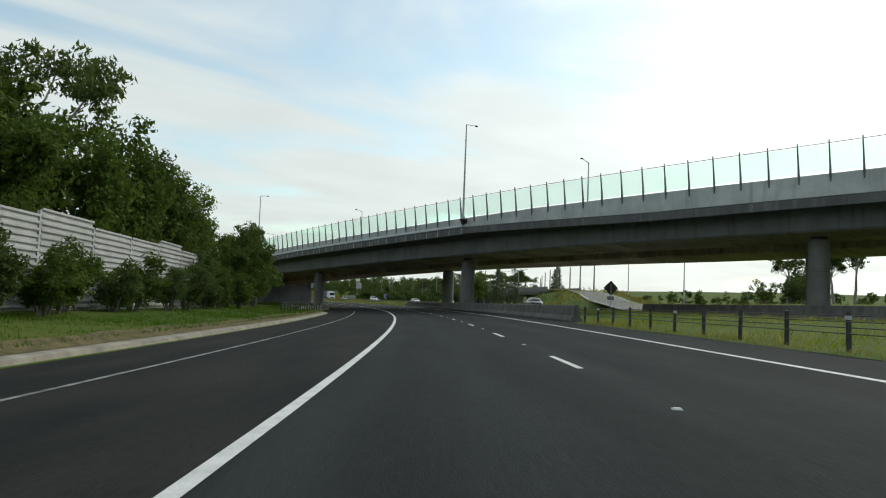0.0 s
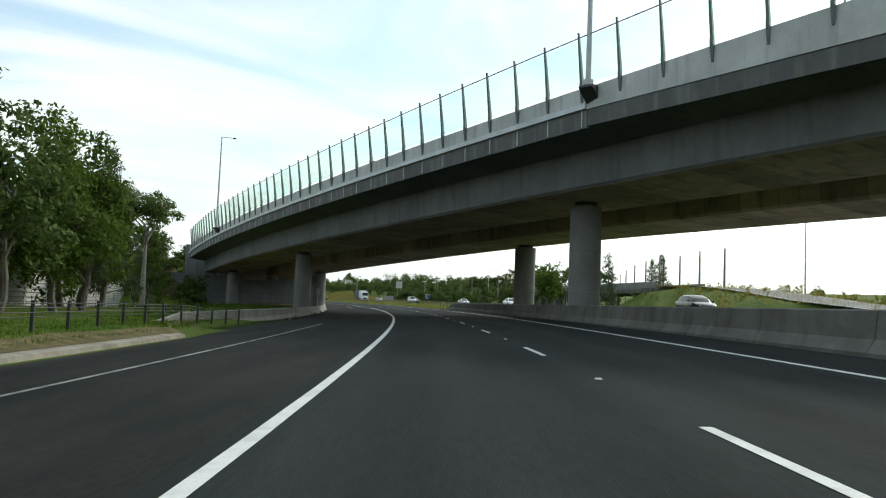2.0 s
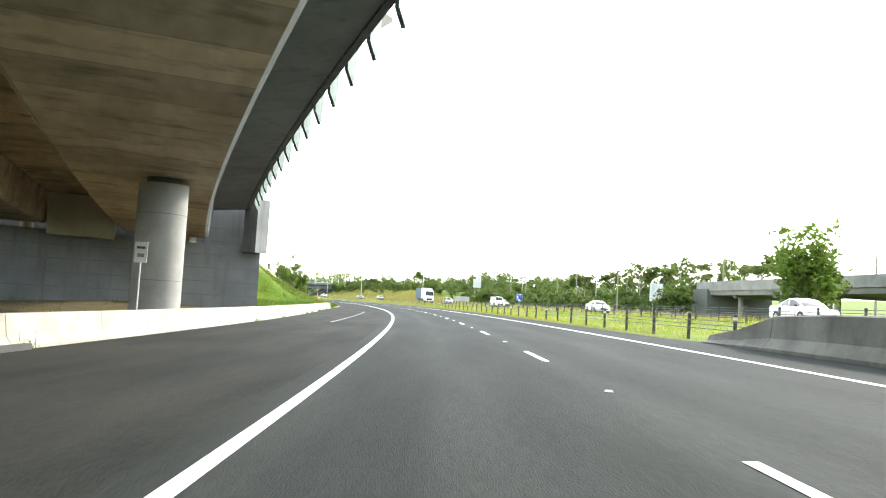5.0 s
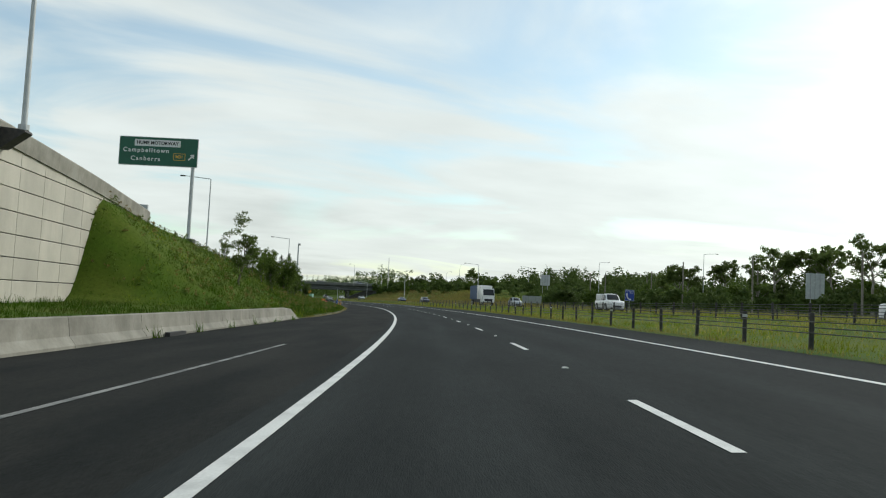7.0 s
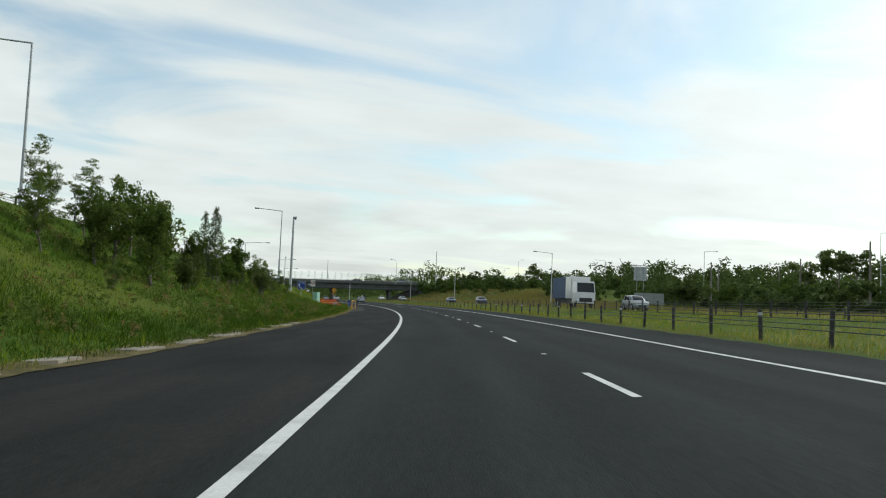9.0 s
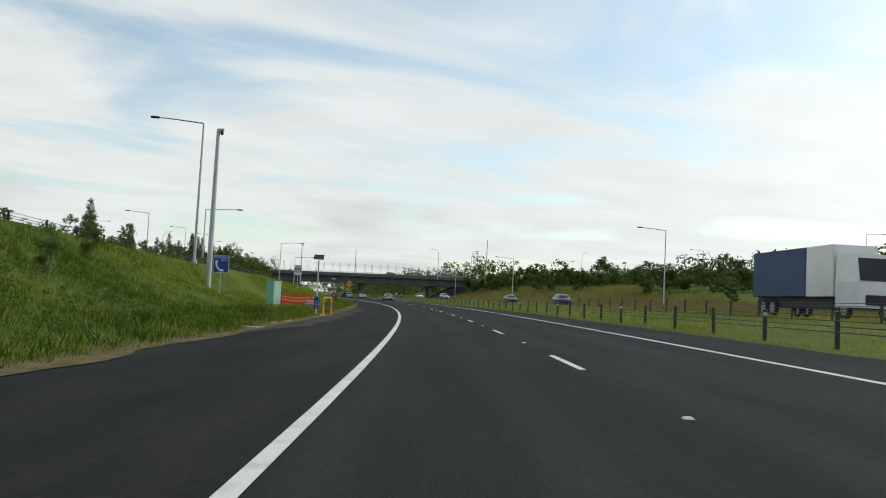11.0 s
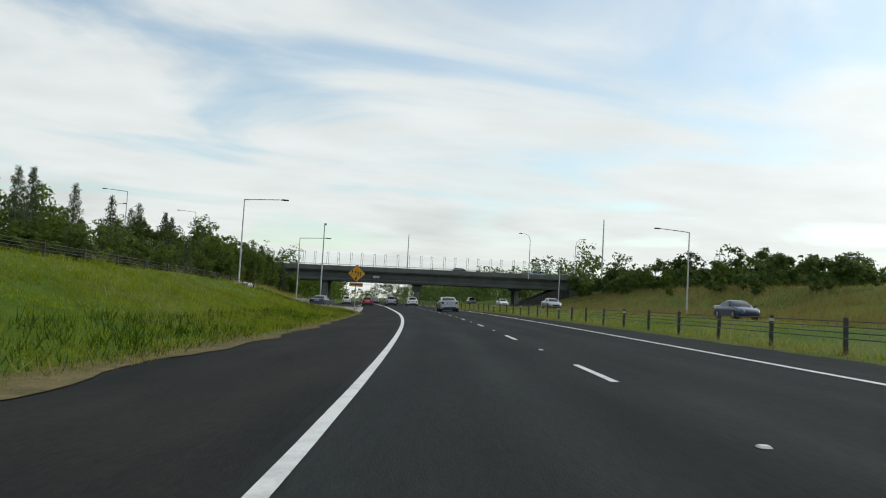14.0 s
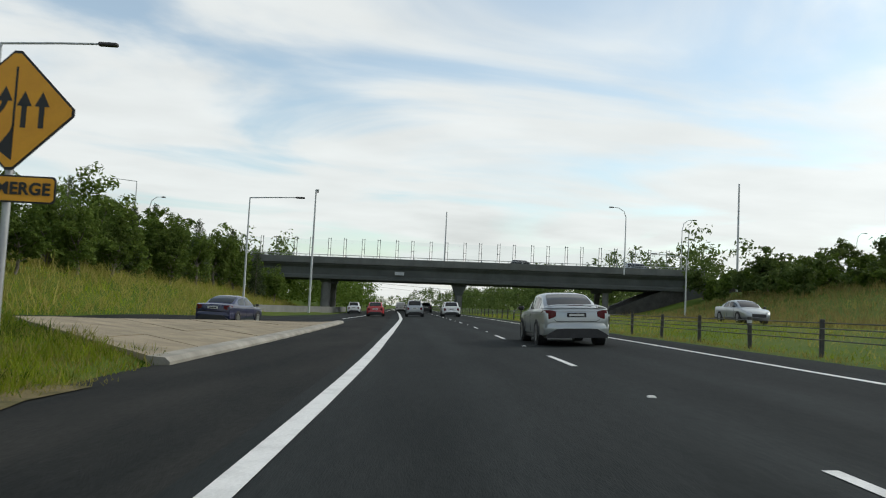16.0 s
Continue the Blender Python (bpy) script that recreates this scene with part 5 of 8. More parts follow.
ar.add([m @ Vector(v) for v in ((-0.27, -0.008, 0.06), (0.27, -0.008, 0.06), (0, -0.008, 0.40), (-0.27, 0, 0.06), (0.27, 0, 0.06), (0, 0, 0.40))], [(0, 1, 2), (3, 5, 4), (0, 3, 4, 1), (1, 4, 5, 2), (2, 5, 3, 0)])
part("arrow", ar, SIGN_WHITE, sg, "white arrow pointing up to the right")
part("post", Soup().tube([(3.2, 0.18, foot_z - 13.85), (3.2, 0.18, 1.2)], 0.17, 12), STEEL_PALE, sg, "round steel post", True)
part("footing", Soup().box(2.65, 3.75, -0.4, 0.75, foot_z - 14.2, foot_z - 13.35, None, 0.06), POST_DARK, sg, "dark collar at the post's foot")
for z in (-0.8, 0.0, 0.8):
    part("stiffener", Soup().box(-3.2, 3.2, 0.03, 0.10, z - 0.04, z + 0.04), STEEL, sg)

# merge sign
p = along(468.3, -4.83, 0)
sg = thing("merge_sign", "yellow diamond lane merge warning sign on a steel post", "road sign", m=pose(p.x, p.y, 3.05, 0, 0, heading(468)))
dia = lambda r, y0, y1: Soup().loft([[Vector((x * r, y, z * r)) for x, z in ((0.06, 0.97), (-0.06, 0.97), (-0.97, 0.06), (-0.97, -0.06), (-0.06, -0.97), (0.06, -0.97), (0.97, -0.06), (0.97, 0.06))] for y in (y0, y1)])
part("board", dia(0.71, -0.006, 0.006), SIGN_BLACK, sg, "black border")
part("face", dia(0.675, -0.012, -0.006), SIGN_YELLOW, sg, "amber yellow face")


def up_arrow(x, z, lean=0.0, size=1.0):
    so = Soup()
    path = [(x + lean * (1 - k / 5) ** 2, -0.016, z - 0.22 * size + 0.30 * size * k / 5) for k in range(6)]
    for a, b in zip(path, path[1:]):
        so.add([(a[0] - 0.03, -0.016, a[2]), (a[0] + 0.03, -0.016, a[2]), (b[0] + 0.03, -0.016, b[2]), (b[0] - 0.03, -0.016, b[2]),
                (a[0] - 0.03, -0.011, a[2]), (a[0] + 0.03, -0.011, a[2]), (b[0] + 0.03, -0.011, b[2]), (b[0] - 0.03, -0.011, b[2])], [(0, 1, 2, 3), (4, 7, 6, 5), (0, 4, 5, 1), (1, 5, 6, 2), (2, 6, 7, 3), (3, 7, 4, 0)])
    e = path[-1]
    so.add([(e[0] - 0.085, -0.016, e[2] - 0.02), (e[0] + 0.085, -0.016, e[2] - 0.02), (e[0], -0.016, e[2] + 0.15), (e[0] - 0.085, -0.011, e[2] - 0.02), (e[0] + 0.085, -0.011, e[2] - 0.02), (e[0], -0.011, e[2] + 0.15)], [(0, 1, 2), (3, 5, 4), (0, 3, 4, 1), (1, 4, 5, 2), (2, 5, 3, 0)])
    return so


for x, z, lean in ((0.12, 0.0, 0), (0.32, 0.0, 0), (-0.10, 0.05, -0.20), (-0.36, 0.08, -0.13)):
    part("arrow", up_arrow(x, z, lean, 0.9), SIGN_BLACK, sg, "black arrow")
part("divider", Soup().box(0.0, 0.024, -0.016, -0.011, -0.35, 0.50), SIGN_BLACK, sg, "black dividing line")
part("nose", Soup().loft([[Vector(v) for v in ((0.024, y, -0.58), (0.024, y, -0.10), (-0.02, y, -0.25), (-0.16, y, -0.45))] for y in (-0.016, -0.011)]), SIGN_BLACK, sg, "black curved nose")
part("plate", plate(1.10, 0.31, -0.006, 0.006, 0.05, 0.0, -0.90), SIGN_BLACK, sg, "black bordered plate")
part("plate_face", plate(1.06, 0.27, -0.012, -0.006, 0.04, 0.0, -0.90), SIGN_YELLOW, sg)
words("NO MERGE", 0.19, 0.0, -0.90, -0.018, SIGN_BLACK, sg, 1.05, 0.006)
part("post", Soup().tube([(-0.02, 0.06, -3.3), (-0.02, 0.06, 0.5)], 0.045, 10), STEEL, sg, "round steel post", True)

# speed sign
p = along(412.5, -12.2, 0)
sg = thing("speed_sign", "white speed limit sign with a red ring on a post", "road sign", m=pose(p.x, p.y, 3.65, 0, 0, heading(412)))
part("board", plate(0.86, 1.18, -0.006, 0.006, 0.06), SIGN_WHITE, sg)
ring = Soup()
n = 28
pts = [[(r * math.cos(2 * math.pi * k / n), y, 0.08 + r * math.sin(2 * math.pi * k / n)) for k in range(n)] for y, r in ((-0.014, 0.30), (-0.014, 0.385), (-0.006, 0.385), (-0.006, 0.30))]
ring.loft([[Vector(pts[j][k]) for j in range(4)] for k in list(range(n)) + [0]], cap=False)
part("ring", ring, SIGN_RED, sg, "dark red ring")
words("100", 0.37, 0.0, 0.08, -0.014, SIGN_BLACK, sg, 1.06, 0.011)
gz = height(412.5, -12.2)
part("post", Soup().tube([(0, 0.05, gz - 3.8), (0, 0.05, 0.4)], 0.04, 10), STEEL, sg, "thin steel post", True)


def phone_sign(s, d, z, w, h, facing=0.0, lettered=True):
    p = along(s, d, 0)
    sg = thing("phone_sign", "blue emergency telephone sign on a thin post", "road sign", m=pose(p.x, p.y, z, 0, 0, heading(s) + facing))
    part("board", plate(w, h, -0.006, 0.006, 0.05), SIGN_WHITE, sg, "white border")
    part("face", plate(w * 0.95, h * 0.955, -0.012, -0.006, 0.04), SIGN_BLUE, sg, "blue face")
    if lettered:
        words("EMERGENCY", w * 0.155, 0, h * 0.38, -0.016, SIGN_WHITE, sg)
        words("ONLY", w * 0.155, w * 0.2, h * 0.22, -0.016, SIGN_WHITE, sg)
    hs = Soup().tube([(-w * 0.28, -0.02, h * 0.2), (-w * 0.30, -0.02, -h * 0.02), (-w * 0.2, -0.02, -h * 0.24), (-w * 0.0, -0.02, -h * 0.36), (w * 0.16, -0.02, -h * 0.36)], [w * 0.09, w * 0.06, w * 0.055, w * 0.06, w * 0.09], 8, True)
    hs.v = [(x, -0.02 + (y + 0.02) * 0.08, zz) for x, y, zz in hs.v]
    part("symbol", hs, SIGN_WHITE, sg, "white handset symbol")
    part("post", Soup().tube([(0, 0.05, height(s, d) - z - 0.3), (0, 0.05, h * 0.4)], 0.035, 8), STEEL_PALE, sg, "thin steel post")


phone_sign(367.9, -12.85, 2.58, 1.0, 1.1)
phone_sign(306.8, 31.9, 3.3, 1.3, 1.5)

# solar powered emergency phone
p = along(365.1, -6.4, 0)
g = BANK * -6.3
ob = thing("emergency_phone", "solar powered emergency telephone on a slim post", "emergency phone", m=pose(p.x, p.y, g, 0, 0, heading(365)))
part("post", Soup().tube([(0, 0, -0.2), (0, 0, 3.35)], 0.045, 10), STEEL_PALE, ob, "slim grey post", True)
part("solar_panel", Soup().box(-0.30, 0.30, -0.02, 0.02, -0.24, 0.24, pose(0, 0, 3.55, -55, 0, 0)), SIGN_BLACK, ob, "tilted dark solar panel")
part("phone_box", Soup().box(-0.14, 0.14, -0.16, 0.08, 0.42, 1.16, None, 0.03), SIGN_BLUE, ob, "dark blue phone housing")
for k, letter in enumerate("SOS"):
    words(letter, 0.13, 0.0, 0.84 - 0.16 * k, -0.166, SIGN_WHITE, ob, 1.0, 0.004)
part("foot", Soup().box(-0.3, 0.3, -0.3, 0.3, -0.2, 0.14, None, 0.02), PAVING, ob, "concrete footing")
part("pad", Soup().box(-0.8, 2.6, -1.2, 1.6, -0.2, 0.025), PAVING, ob, "worn concrete pad")
p = along(365.8, -5.8, 0)
ob = thing("bollard", "yellow steel hoop bollard with grey reflective bands", "bollard", m=pose(p.x, p.y, BANK * -5.8, 0, 0, heading(365) + 45))
part("tube", Soup().tube([(-0.31, 0, -0.2), (-0.31, 0, 0.94), (-0.28, 0, 1.03), (-0.19, 0, 1.07), (0.19, 0, 1.07), (0.28, 0, 1.03), (0.31, 0, 0.94), (0.31, 0, -0.2)], 0.06, 14), SIGN_YELLOW, ob, shade=True)
for x in (-0.31, 0.31):
    part("band", Soup().tube([(x, 0, 0.58), (x, 0, 0.82)], 0.063, 14), SIGN_BACK, ob, "grey reflective band")
    part("foot", Soup().box(x - 0.13, x + 0.13, -0.13, 0.13, -0.05, 0.015), STEEL_PALE, ob, "bolted foot plate")
part("band", Soup().tube([(-0.10, 0, 1.07), (0.12, 0, 1.07)], 0.063, 14), SIGN_BACK, ob, "grey reflective band")

# cabinet, pad and safety mesh
CABINET = material("cabinet_paint", (0.30, 0.52, 0.42), 0.55, col2=(0.26, 0.46, 0.37), scale=1.4, fine=0.05, streak=0.15, streak_col=(0.2, 0.28, 0.22))
MESH_RED = material("safety_mesh", (0.75, 0.075, 0.02), 0.7, col2=(0.62, 0.05, 0.02), scale=3, fine=0.2)
MESH_BAND = material("safety_mesh_band", (0.80, 0.42, 0.10), 0.7, col2=(0.7, 0.33, 0.08), scale=3, fine=0.2)
bench = -0.2
p = along(380.6, -11.2, 0)
turn = heading(381) + 28
solo("pad", Soup().box(-1.0, 3.8, -1.0, 0.9, -0.5, 0.06, pose(p.x, p.y, bench, 0, 0, turn)), PAVING, "concrete pad under the cabinet", "pad", kind="structure")
rows = []
for s in steps(375, 386.5, 0.6):
    a = -6.15 + 0.15 * noise.noise(Vector((s, 0, 0)))
    b = -11.8 + 4.6 * abs((s - 380.8) / 6) ** 2
    rows.append([along(s, a + (b - a) * u / 8, height(s, a + (b - a) * u / 8) + 0.04 + (0.05 * (1 + noise.noise(Vector((s * 0.8, u * 0.9, 2)))) if 0 < u < 5 else 0.0)) for u in range(9)])
solo("earth_patch", Soup().loft(rows, closed=False), DIRT, "bare earth mound in front of the cabinet", "earth", kind="structure", shade=True)
rows = [[along(s, d, height(s, d) + 0.05 + 0.06 * noise.noise(Vector((s, d, 7)))) for d in (-13.2 - 0.12 * (s - 371), -13.8, -14.4, -15.0 + 0.1 * (s - 371))] for s in steps(371.6, 377.5, 0.6)]
solo("earth_patch", Soup().loft(rows, closed=False), DIRT, "bare earth washed out below the camera pole", "earth", kind="structure", shade=True)
ob = thing("utility_cabinet", "pale green steel roadside electrical cabinet", "utility cabinet", m=pose(p.x, p.y, bench + 0.06, 0, 0, turn + 38) @ Matrix.Diagonal((0.84, 0.80, 1.08, 1)))
part("plinth", Soup().box(-0.62, 0.62, -0.42, 0.42, 0, 0.14), PAVING, ob, "concrete plinth")
part("body", Soup().box(-0.64, 0.64, -0.42, 0.42, 0.14, 1.78, None, 0.02), CABINET, ob)
for x0, x1 in ((-0.60, -0.38), (-0.36, 0.28), (0.30, 0.60)):
    dr = part("door", Soup().box(x0, x1, -0.437, -0.418, 0.24, 1.72, None, 0.006), CABINET, ob)
    if x1 > -0.3:
        part("handle", Soup().box(x0 + 0.05, x0 + 0.09, -0.462, -0.436, 0.98, 1.12, None, 0.008), POST_DARK, dr, "dark handle")
for z in (0.30, 0.95):
    part("vent_panel", Soup().box(-0.652, -0.638, -0.3, 0.3, z, z + 0.5), CABINET, ob)
part("roof", Soup().box(-0.68, 0.68, -0.47, 0.46, 1.78, 1.83, None, 0.015), CABINET, ob)
ob = thing("safety_fence", "sagging orange safety mesh on short stakes", "safety fence", m=pose(p.x, p.y, bench + 0.05, 0, 0, turn) @ Matrix.Diagonal((0.8, 1, 1.08, 1)))
stakes = [(0.7, -0.35), (2.1, -0.55), (2.5, 0.6), (3.5, -0.75), (3.4, 0.5)]
for x, y in stakes:
    part("stake", Soup().box(x - 0.025, x + 0.025, y - 0.025, y + 0.025, -0.4, 1.0), POST_DARK, ob)
for z0, z1, mt in ((0.30, 0.50, MESH_RED), (0.50, 0.60, MESH_BAND), (0.60, 0.72, MESH_RED), (0.72, 0.80, MESH_BAND), (0.80, 0.96, MESH_RED)):
    for path in (((0.7, -0.38), (1.4, -0.44), (2.1, -0.58), (2.8, -0.70), (3.52, -0.78)), ((0.7, 0.45), (1.6, 0.52), (2.5, 0.63), (3.4, 0.53)), ((3.53, -0.76), (3.5, -0.1), (3.42, 0.5)), ((3.5, -0.78), (3.95, -0.95), (4.4, -1.3))):
        rows = []
        for i, (x, y) in enumerate(path):
            sag = -0.10 * math.sin(math.pi * i / (len(path) - 1)) if path[0] != (3.5, -0.78) else -0.36 * i
            rows.append([Vector((x + o, y + o, max(z + sag, 0.03 + z * 0.2))) for z, o in ((z0, 0), (z1, 0), (z1, 0.008), (z0, 0.008))])
        part("mesh", Soup().loft(rows), mt, ob)

crate = thing("crate", "pale plastic slatted crate beside the safety mesh", "crate", m=pose(p.x, p.y, bench + 0.08, 0, 0, turn) @ pose(2.75, -0.95, 0))
for x in (-0.32, 0.32):
    for y in (-0.22, 0.22):
        part("post", Soup().box(x - 0.025, x + 0.025, y - 0.025, y + 0.025, 0, 0.56), NOISE_PANEL, crate)
for z in (0.04, 0.24, 0.44):
    for y in (-0.25, 0.25):
        part("slat", Soup().box(-0.34, 0.34, y - 0.012, y + 0.012, z, z + 0.11, None, 0.005), NOISE_PANEL, crate)
    for x in (-0.35, 0.35):
        part("slat", Soup().box(x - 0.012, x + 0.012, -0.24, 0.24, z, z + 0.11, None, 0.005), NOISE_PANEL, crate)

# far boards and the backs of signs
p = along(100.5, 27.8, 0)
ob = thing("road_sign", "grey back of a diamond sign beside the opposite carriageway", "road sign", m=pose(p.x, p.y, 3.96, 0, 0, heading(100)))
part("board", dia(0.95, -0.01, 0.01), POST_DARK, ob, "dark back of the board")
part("post", Soup().tube([(0, -0.05, height(100.5, 27.8) - 4.2), (0, -0.05, 0.5)], 0.05, 8), STEEL, ob)
part("plate", plate(0.9, 0.5, -0.01, 0.01, 0.05, 0, -1.3), SIGN_BACK, ob)
for s, d, z, w, h in ((331, 75, 7.0, 3.3, 4.5), (432, 62, 9.5, 3.0, 3.2)):
    p = along(s, d, 0)
    ob = thing("road_sign", "grey back of a large two-panel road sign on posts", "road sign", m=pose(p.x, p.y, z, 0, 0, heading(s) - 10))
    for x in (-w / 4, w / 4):
        part("panel", plate(w / 2 - 0.06, h, -0.02, 0.02, 0.06, x, 0), STEEL_PALE, ob)
        part("post", Soup().tube([(x, -0.12, height(s, d) - z - 0.3), (x, -0.12, h * 0.45)], 0.07, 8), STEEL, ob)
p = along(363.4, 33.7, 0)
ob = thing("notice_board", "grey roadside board of three panels on low posts", "road sign", m=pose(p.x, p.y, 2.7, 0, 0, heading(358) - 8))
for k in range(3):
    part("panel", plate(1.3, 1.5, -0.02, 0.02, 0.04, -1.35 + 1.35 * k, 0), SIGN_BACK, ob)
for x in (-1.7, 0, 1.7):
    part("post", Soup().tube([(x, 0.1, height(358.6, 33.6) - 3.0), (x, 0.1, 0.7)], 0.05, 8), STEEL, ob)

# the side road goes on over a low viaduct
viaduct = thing("road_viaduct", "low pale concrete viaduct that carries the side road on slim columns", "bridge")
SIDE_S = [182, 192, 202, 212, 222, 232, 241, 250]
ring = lambda s, sec: [along(s, lerp(s, SIDE_D) + w, lerp(s, SIDE_Z) + z) for w, z in sec]
part("deck", Soup().loft([ring(s, ((-4.1, -0.95), (4.1, -0.95), (4.3, -0.02), (-4.3, -0.02))) for s in SIDE_S]), CONCRETE_COL, viaduct, "grey concrete deck")
for e in (-4.2, 4.2):
    part("parapet", Soup().loft([ring(s, ((e - 0.16, -0.35), (e + 0.16, -0.35), (e + 0.12, 0.85), (e - 0.12, 0.85))) for s in SIDE_S]), CONCRETE_COL, viaduct, "grey concrete parapet")
for s in SIDE_S[1:-1]:
    for w in (-2.9, 2.9):
        p = along(s, lerp(s, SIDE_D) + w, 0)
        part("column", Soup().tube([(p.x, p.y, height(s, lerp(s, SIDE_D) + w) - 0.3), (p.x, p.y, lerp(s, SIDE_Z) - 0.9)], 0.32, 12), CONCRETE_COL, viaduct, "slim concrete column", True)
    part("crosshead", Soup().loft([[along(s + q, lerp(s, SIDE_D) + w, lerp(s, SIDE_Z) + z) for w, z in ((-3.7, -1.3), (3.7, -1.3), (3.9, -0.94), (-3.9, -0.94))] for q in (-0.4, 0.4)]), CONCRETE_COL, viaduct, "concrete crosshead")
so = Soup().loft([[along(s, lerp(s, SIDE_D) + w, z) for w, z in ((-4.6, -0.5), (4.6, -0.5), (4.6, 5.1), (-4.6, 5.1))] for s in (182.5, 186.5)])
so.loft([[along(s, lerp(s, SIDE_D) + w, z) for w, z in ((-4.6, -0.5), (4.6, -0.5), (4.6, 5.1), (-4.6, 5.1))] for s in (246.5, 250.5)])
solo("abutment", so, CONCRETE_SHADED, "dark concrete abutment of the low viaduct", "bridge abutment", kind="structure")

# ---- plants ----
def leaf_mesh(name, centres, sizes, count, leaf, mat, seed, droop=0.0, aspect=0.42, flat=0.9, sprays=0):
    """Leaves as folded lozenges over clumps, each split into sprays."""
    r = np.random.RandomState(seed)
    cen, siz = np.array([tuple(c) for c in centres]), np.array(sizes)
    if sprays:
        way = r.normal(size=(len(cen), sprays, 3))
        way /= np.linalg.norm(way, axis=2)[:, :, None]
        cen = (cen[:, None] + way * (siz[:, None] * r.uniform(0.35, 0.78, (len(cen), sprays)))[:, :, None] * np.array([1, 1, flat])).reshape(-1, 3)
        siz = np.repeat(siz, sprays) * r.uniform(*((0.30, 0.52) if sprays > 4 else (0.45, 0.78)), len(cen))
    k = r.choice(len(cen), count, p=siz ** 2 / np.sum(siz ** 2))
    v = r.normal(size=(count, 3))
    v /= np.linalg.norm(v, axis=1)[:, None]
    rad = r.uniform(0.35, 1.0, count) ** 0.6
    lump = 1.0 + 0.16 * np.sin(v[:, 0] * 5 + k) * np.cos(v[:, 1] * 4 + 2 * k)
    pos = cen[k] + v * (siz[k] * rad * lump)[:, None] * np.array([1, 1, flat])
    out = v * 0.9 + r.normal(size=(count, 3)) * 0.55       # leaves lie roughly on their clump's surface
    out[:, 2] += 0.35
    a = np.cross(out, r.normal(size=(count, 3)))
    a[:, 2] -= droop
    a /= np.linalg.norm(a, axis=1)[:, None]
    b = np.cross(a, out)
    b /= np.linalg.norm(b, axis=1)[:, None]
    nrm = np.cross(a, b)
    ln = leaf * r.uniform(0.6, 1.4, count)
    w = ln * aspect
    p0, p2 = pos - a * (ln / 2)[:, None], pos + a * (ln / 2)[:, None]
    mid = pos + nrm * (w * 0.25)[:, None]
    p1, p3 = mid + b * (w / 2)[:, None], mid - b * (w / 2)[:, None]
    verts = np.stack([p0, p1, p2, p3], 1).reshape(-1, 3)
    loops, starts = np.arange(4 * count), np.arange(0, 4 * count, 4)
    me = bpy.data.meshes.new(name)
    me.vertices.add(len(verts))
    me.vertices.foreach_set("co", verts.ravel())
    me.loops.add(len(loops))
    me.loops.foreach_set("vertex_index", loops)
    me.polygons.add(len(starts))
    me.polygons.foreach_set("loop_start", starts)
    me.update()
    me.validate()
    me.materials.append(mat)
    return me


def limbs(rng, height_, base_r, fork, n, spread, rise, wobble=0.05):
    """Trunk and limbs of a tree one unit high times height_; returns the Soup and the limbs' ends."""
    so, ends = Soup(), []
    pts, x, y = [], 0.0, 0.0
    top = fork + (1 - fork) * 0.45
    for i in range(7):
        u = i / 6 * top
        pts.append((x * height_, y * height_, u * height_))
        x += rng.uniform(-wobble, wobble) * 0.4
        y += rng.uniform(-wobble, wobble) * 0.4
    so.tube(pts, [base_r * (1 - 0.11 * i) for i in range(7)], 8)
    for i in range(n):
        u = fork + (top - fork) * (i + rng.random()) / n
        j = min(5, int(u / top * 6))
        a = Vector(pts[j]).lerp(Vector(pts[j + 1]), u / top * 6 - j)
        ang = rng.uniform(0, 6.283)
        out = spread * rng.uniform(0.55, 1.0)
        up = rise * rng.uniform(0.5, 1.1)
        b = a + Vector((math.cos(ang) * out * 0.55, math.sin(ang) * out * 0.55, up * 0.45)) * height_
        c = a + Vector((math.cos(ang) * out, math.sin(ang) * out, up)) * height_
        r0 = base_r * (0.5 - 0.25 * u)
        so.tube([a, b, c], [r0, r0 * 0.6, r0 * 0.25], 6)
        ends += [b.lerp(c, 0.55), c]
        for _ in range(2):
            t = b.lerp(c, rng.uniform(0.1, 0.8))
            e = t + Vector((rng.uniform(-1, 1), rng.uniform(-1, 1), rng.uniform(0.1, 0.9))) * 0.09 * height_
            so.tube([t, e], [r0 * 0.35, r0 * 0.12], 5)
            ends.append(e)
    ends.append(Vector(pts[-1]) + Vector((0, 0, 0.10 * height_)))
    return so, ends


FULL = {"gum": (7500, 0.25), "dense": (8200, 0.30), "dark": (6500, 0.31), "casuarina": (5500, 0.38), "sapling": (5000, 0.30), "shrub": (4500, 0.48)}
MID = {"gum": (3300, 0.38), "dense": (3900, 0.42), "dark": (3800, 0.43), "casuarina": (2700, 0.54), "sapling": (5200, 0.25), "shrub": (2300, 0.63)}
FAR = {"gum": (1700, 0.52), "dense": (1900, 0.58), "dark": (1900, 0.58), "casuarina": (1000, 0.80), "sapling": (1400, 0.5), "shrub": (1300, 0.85)}


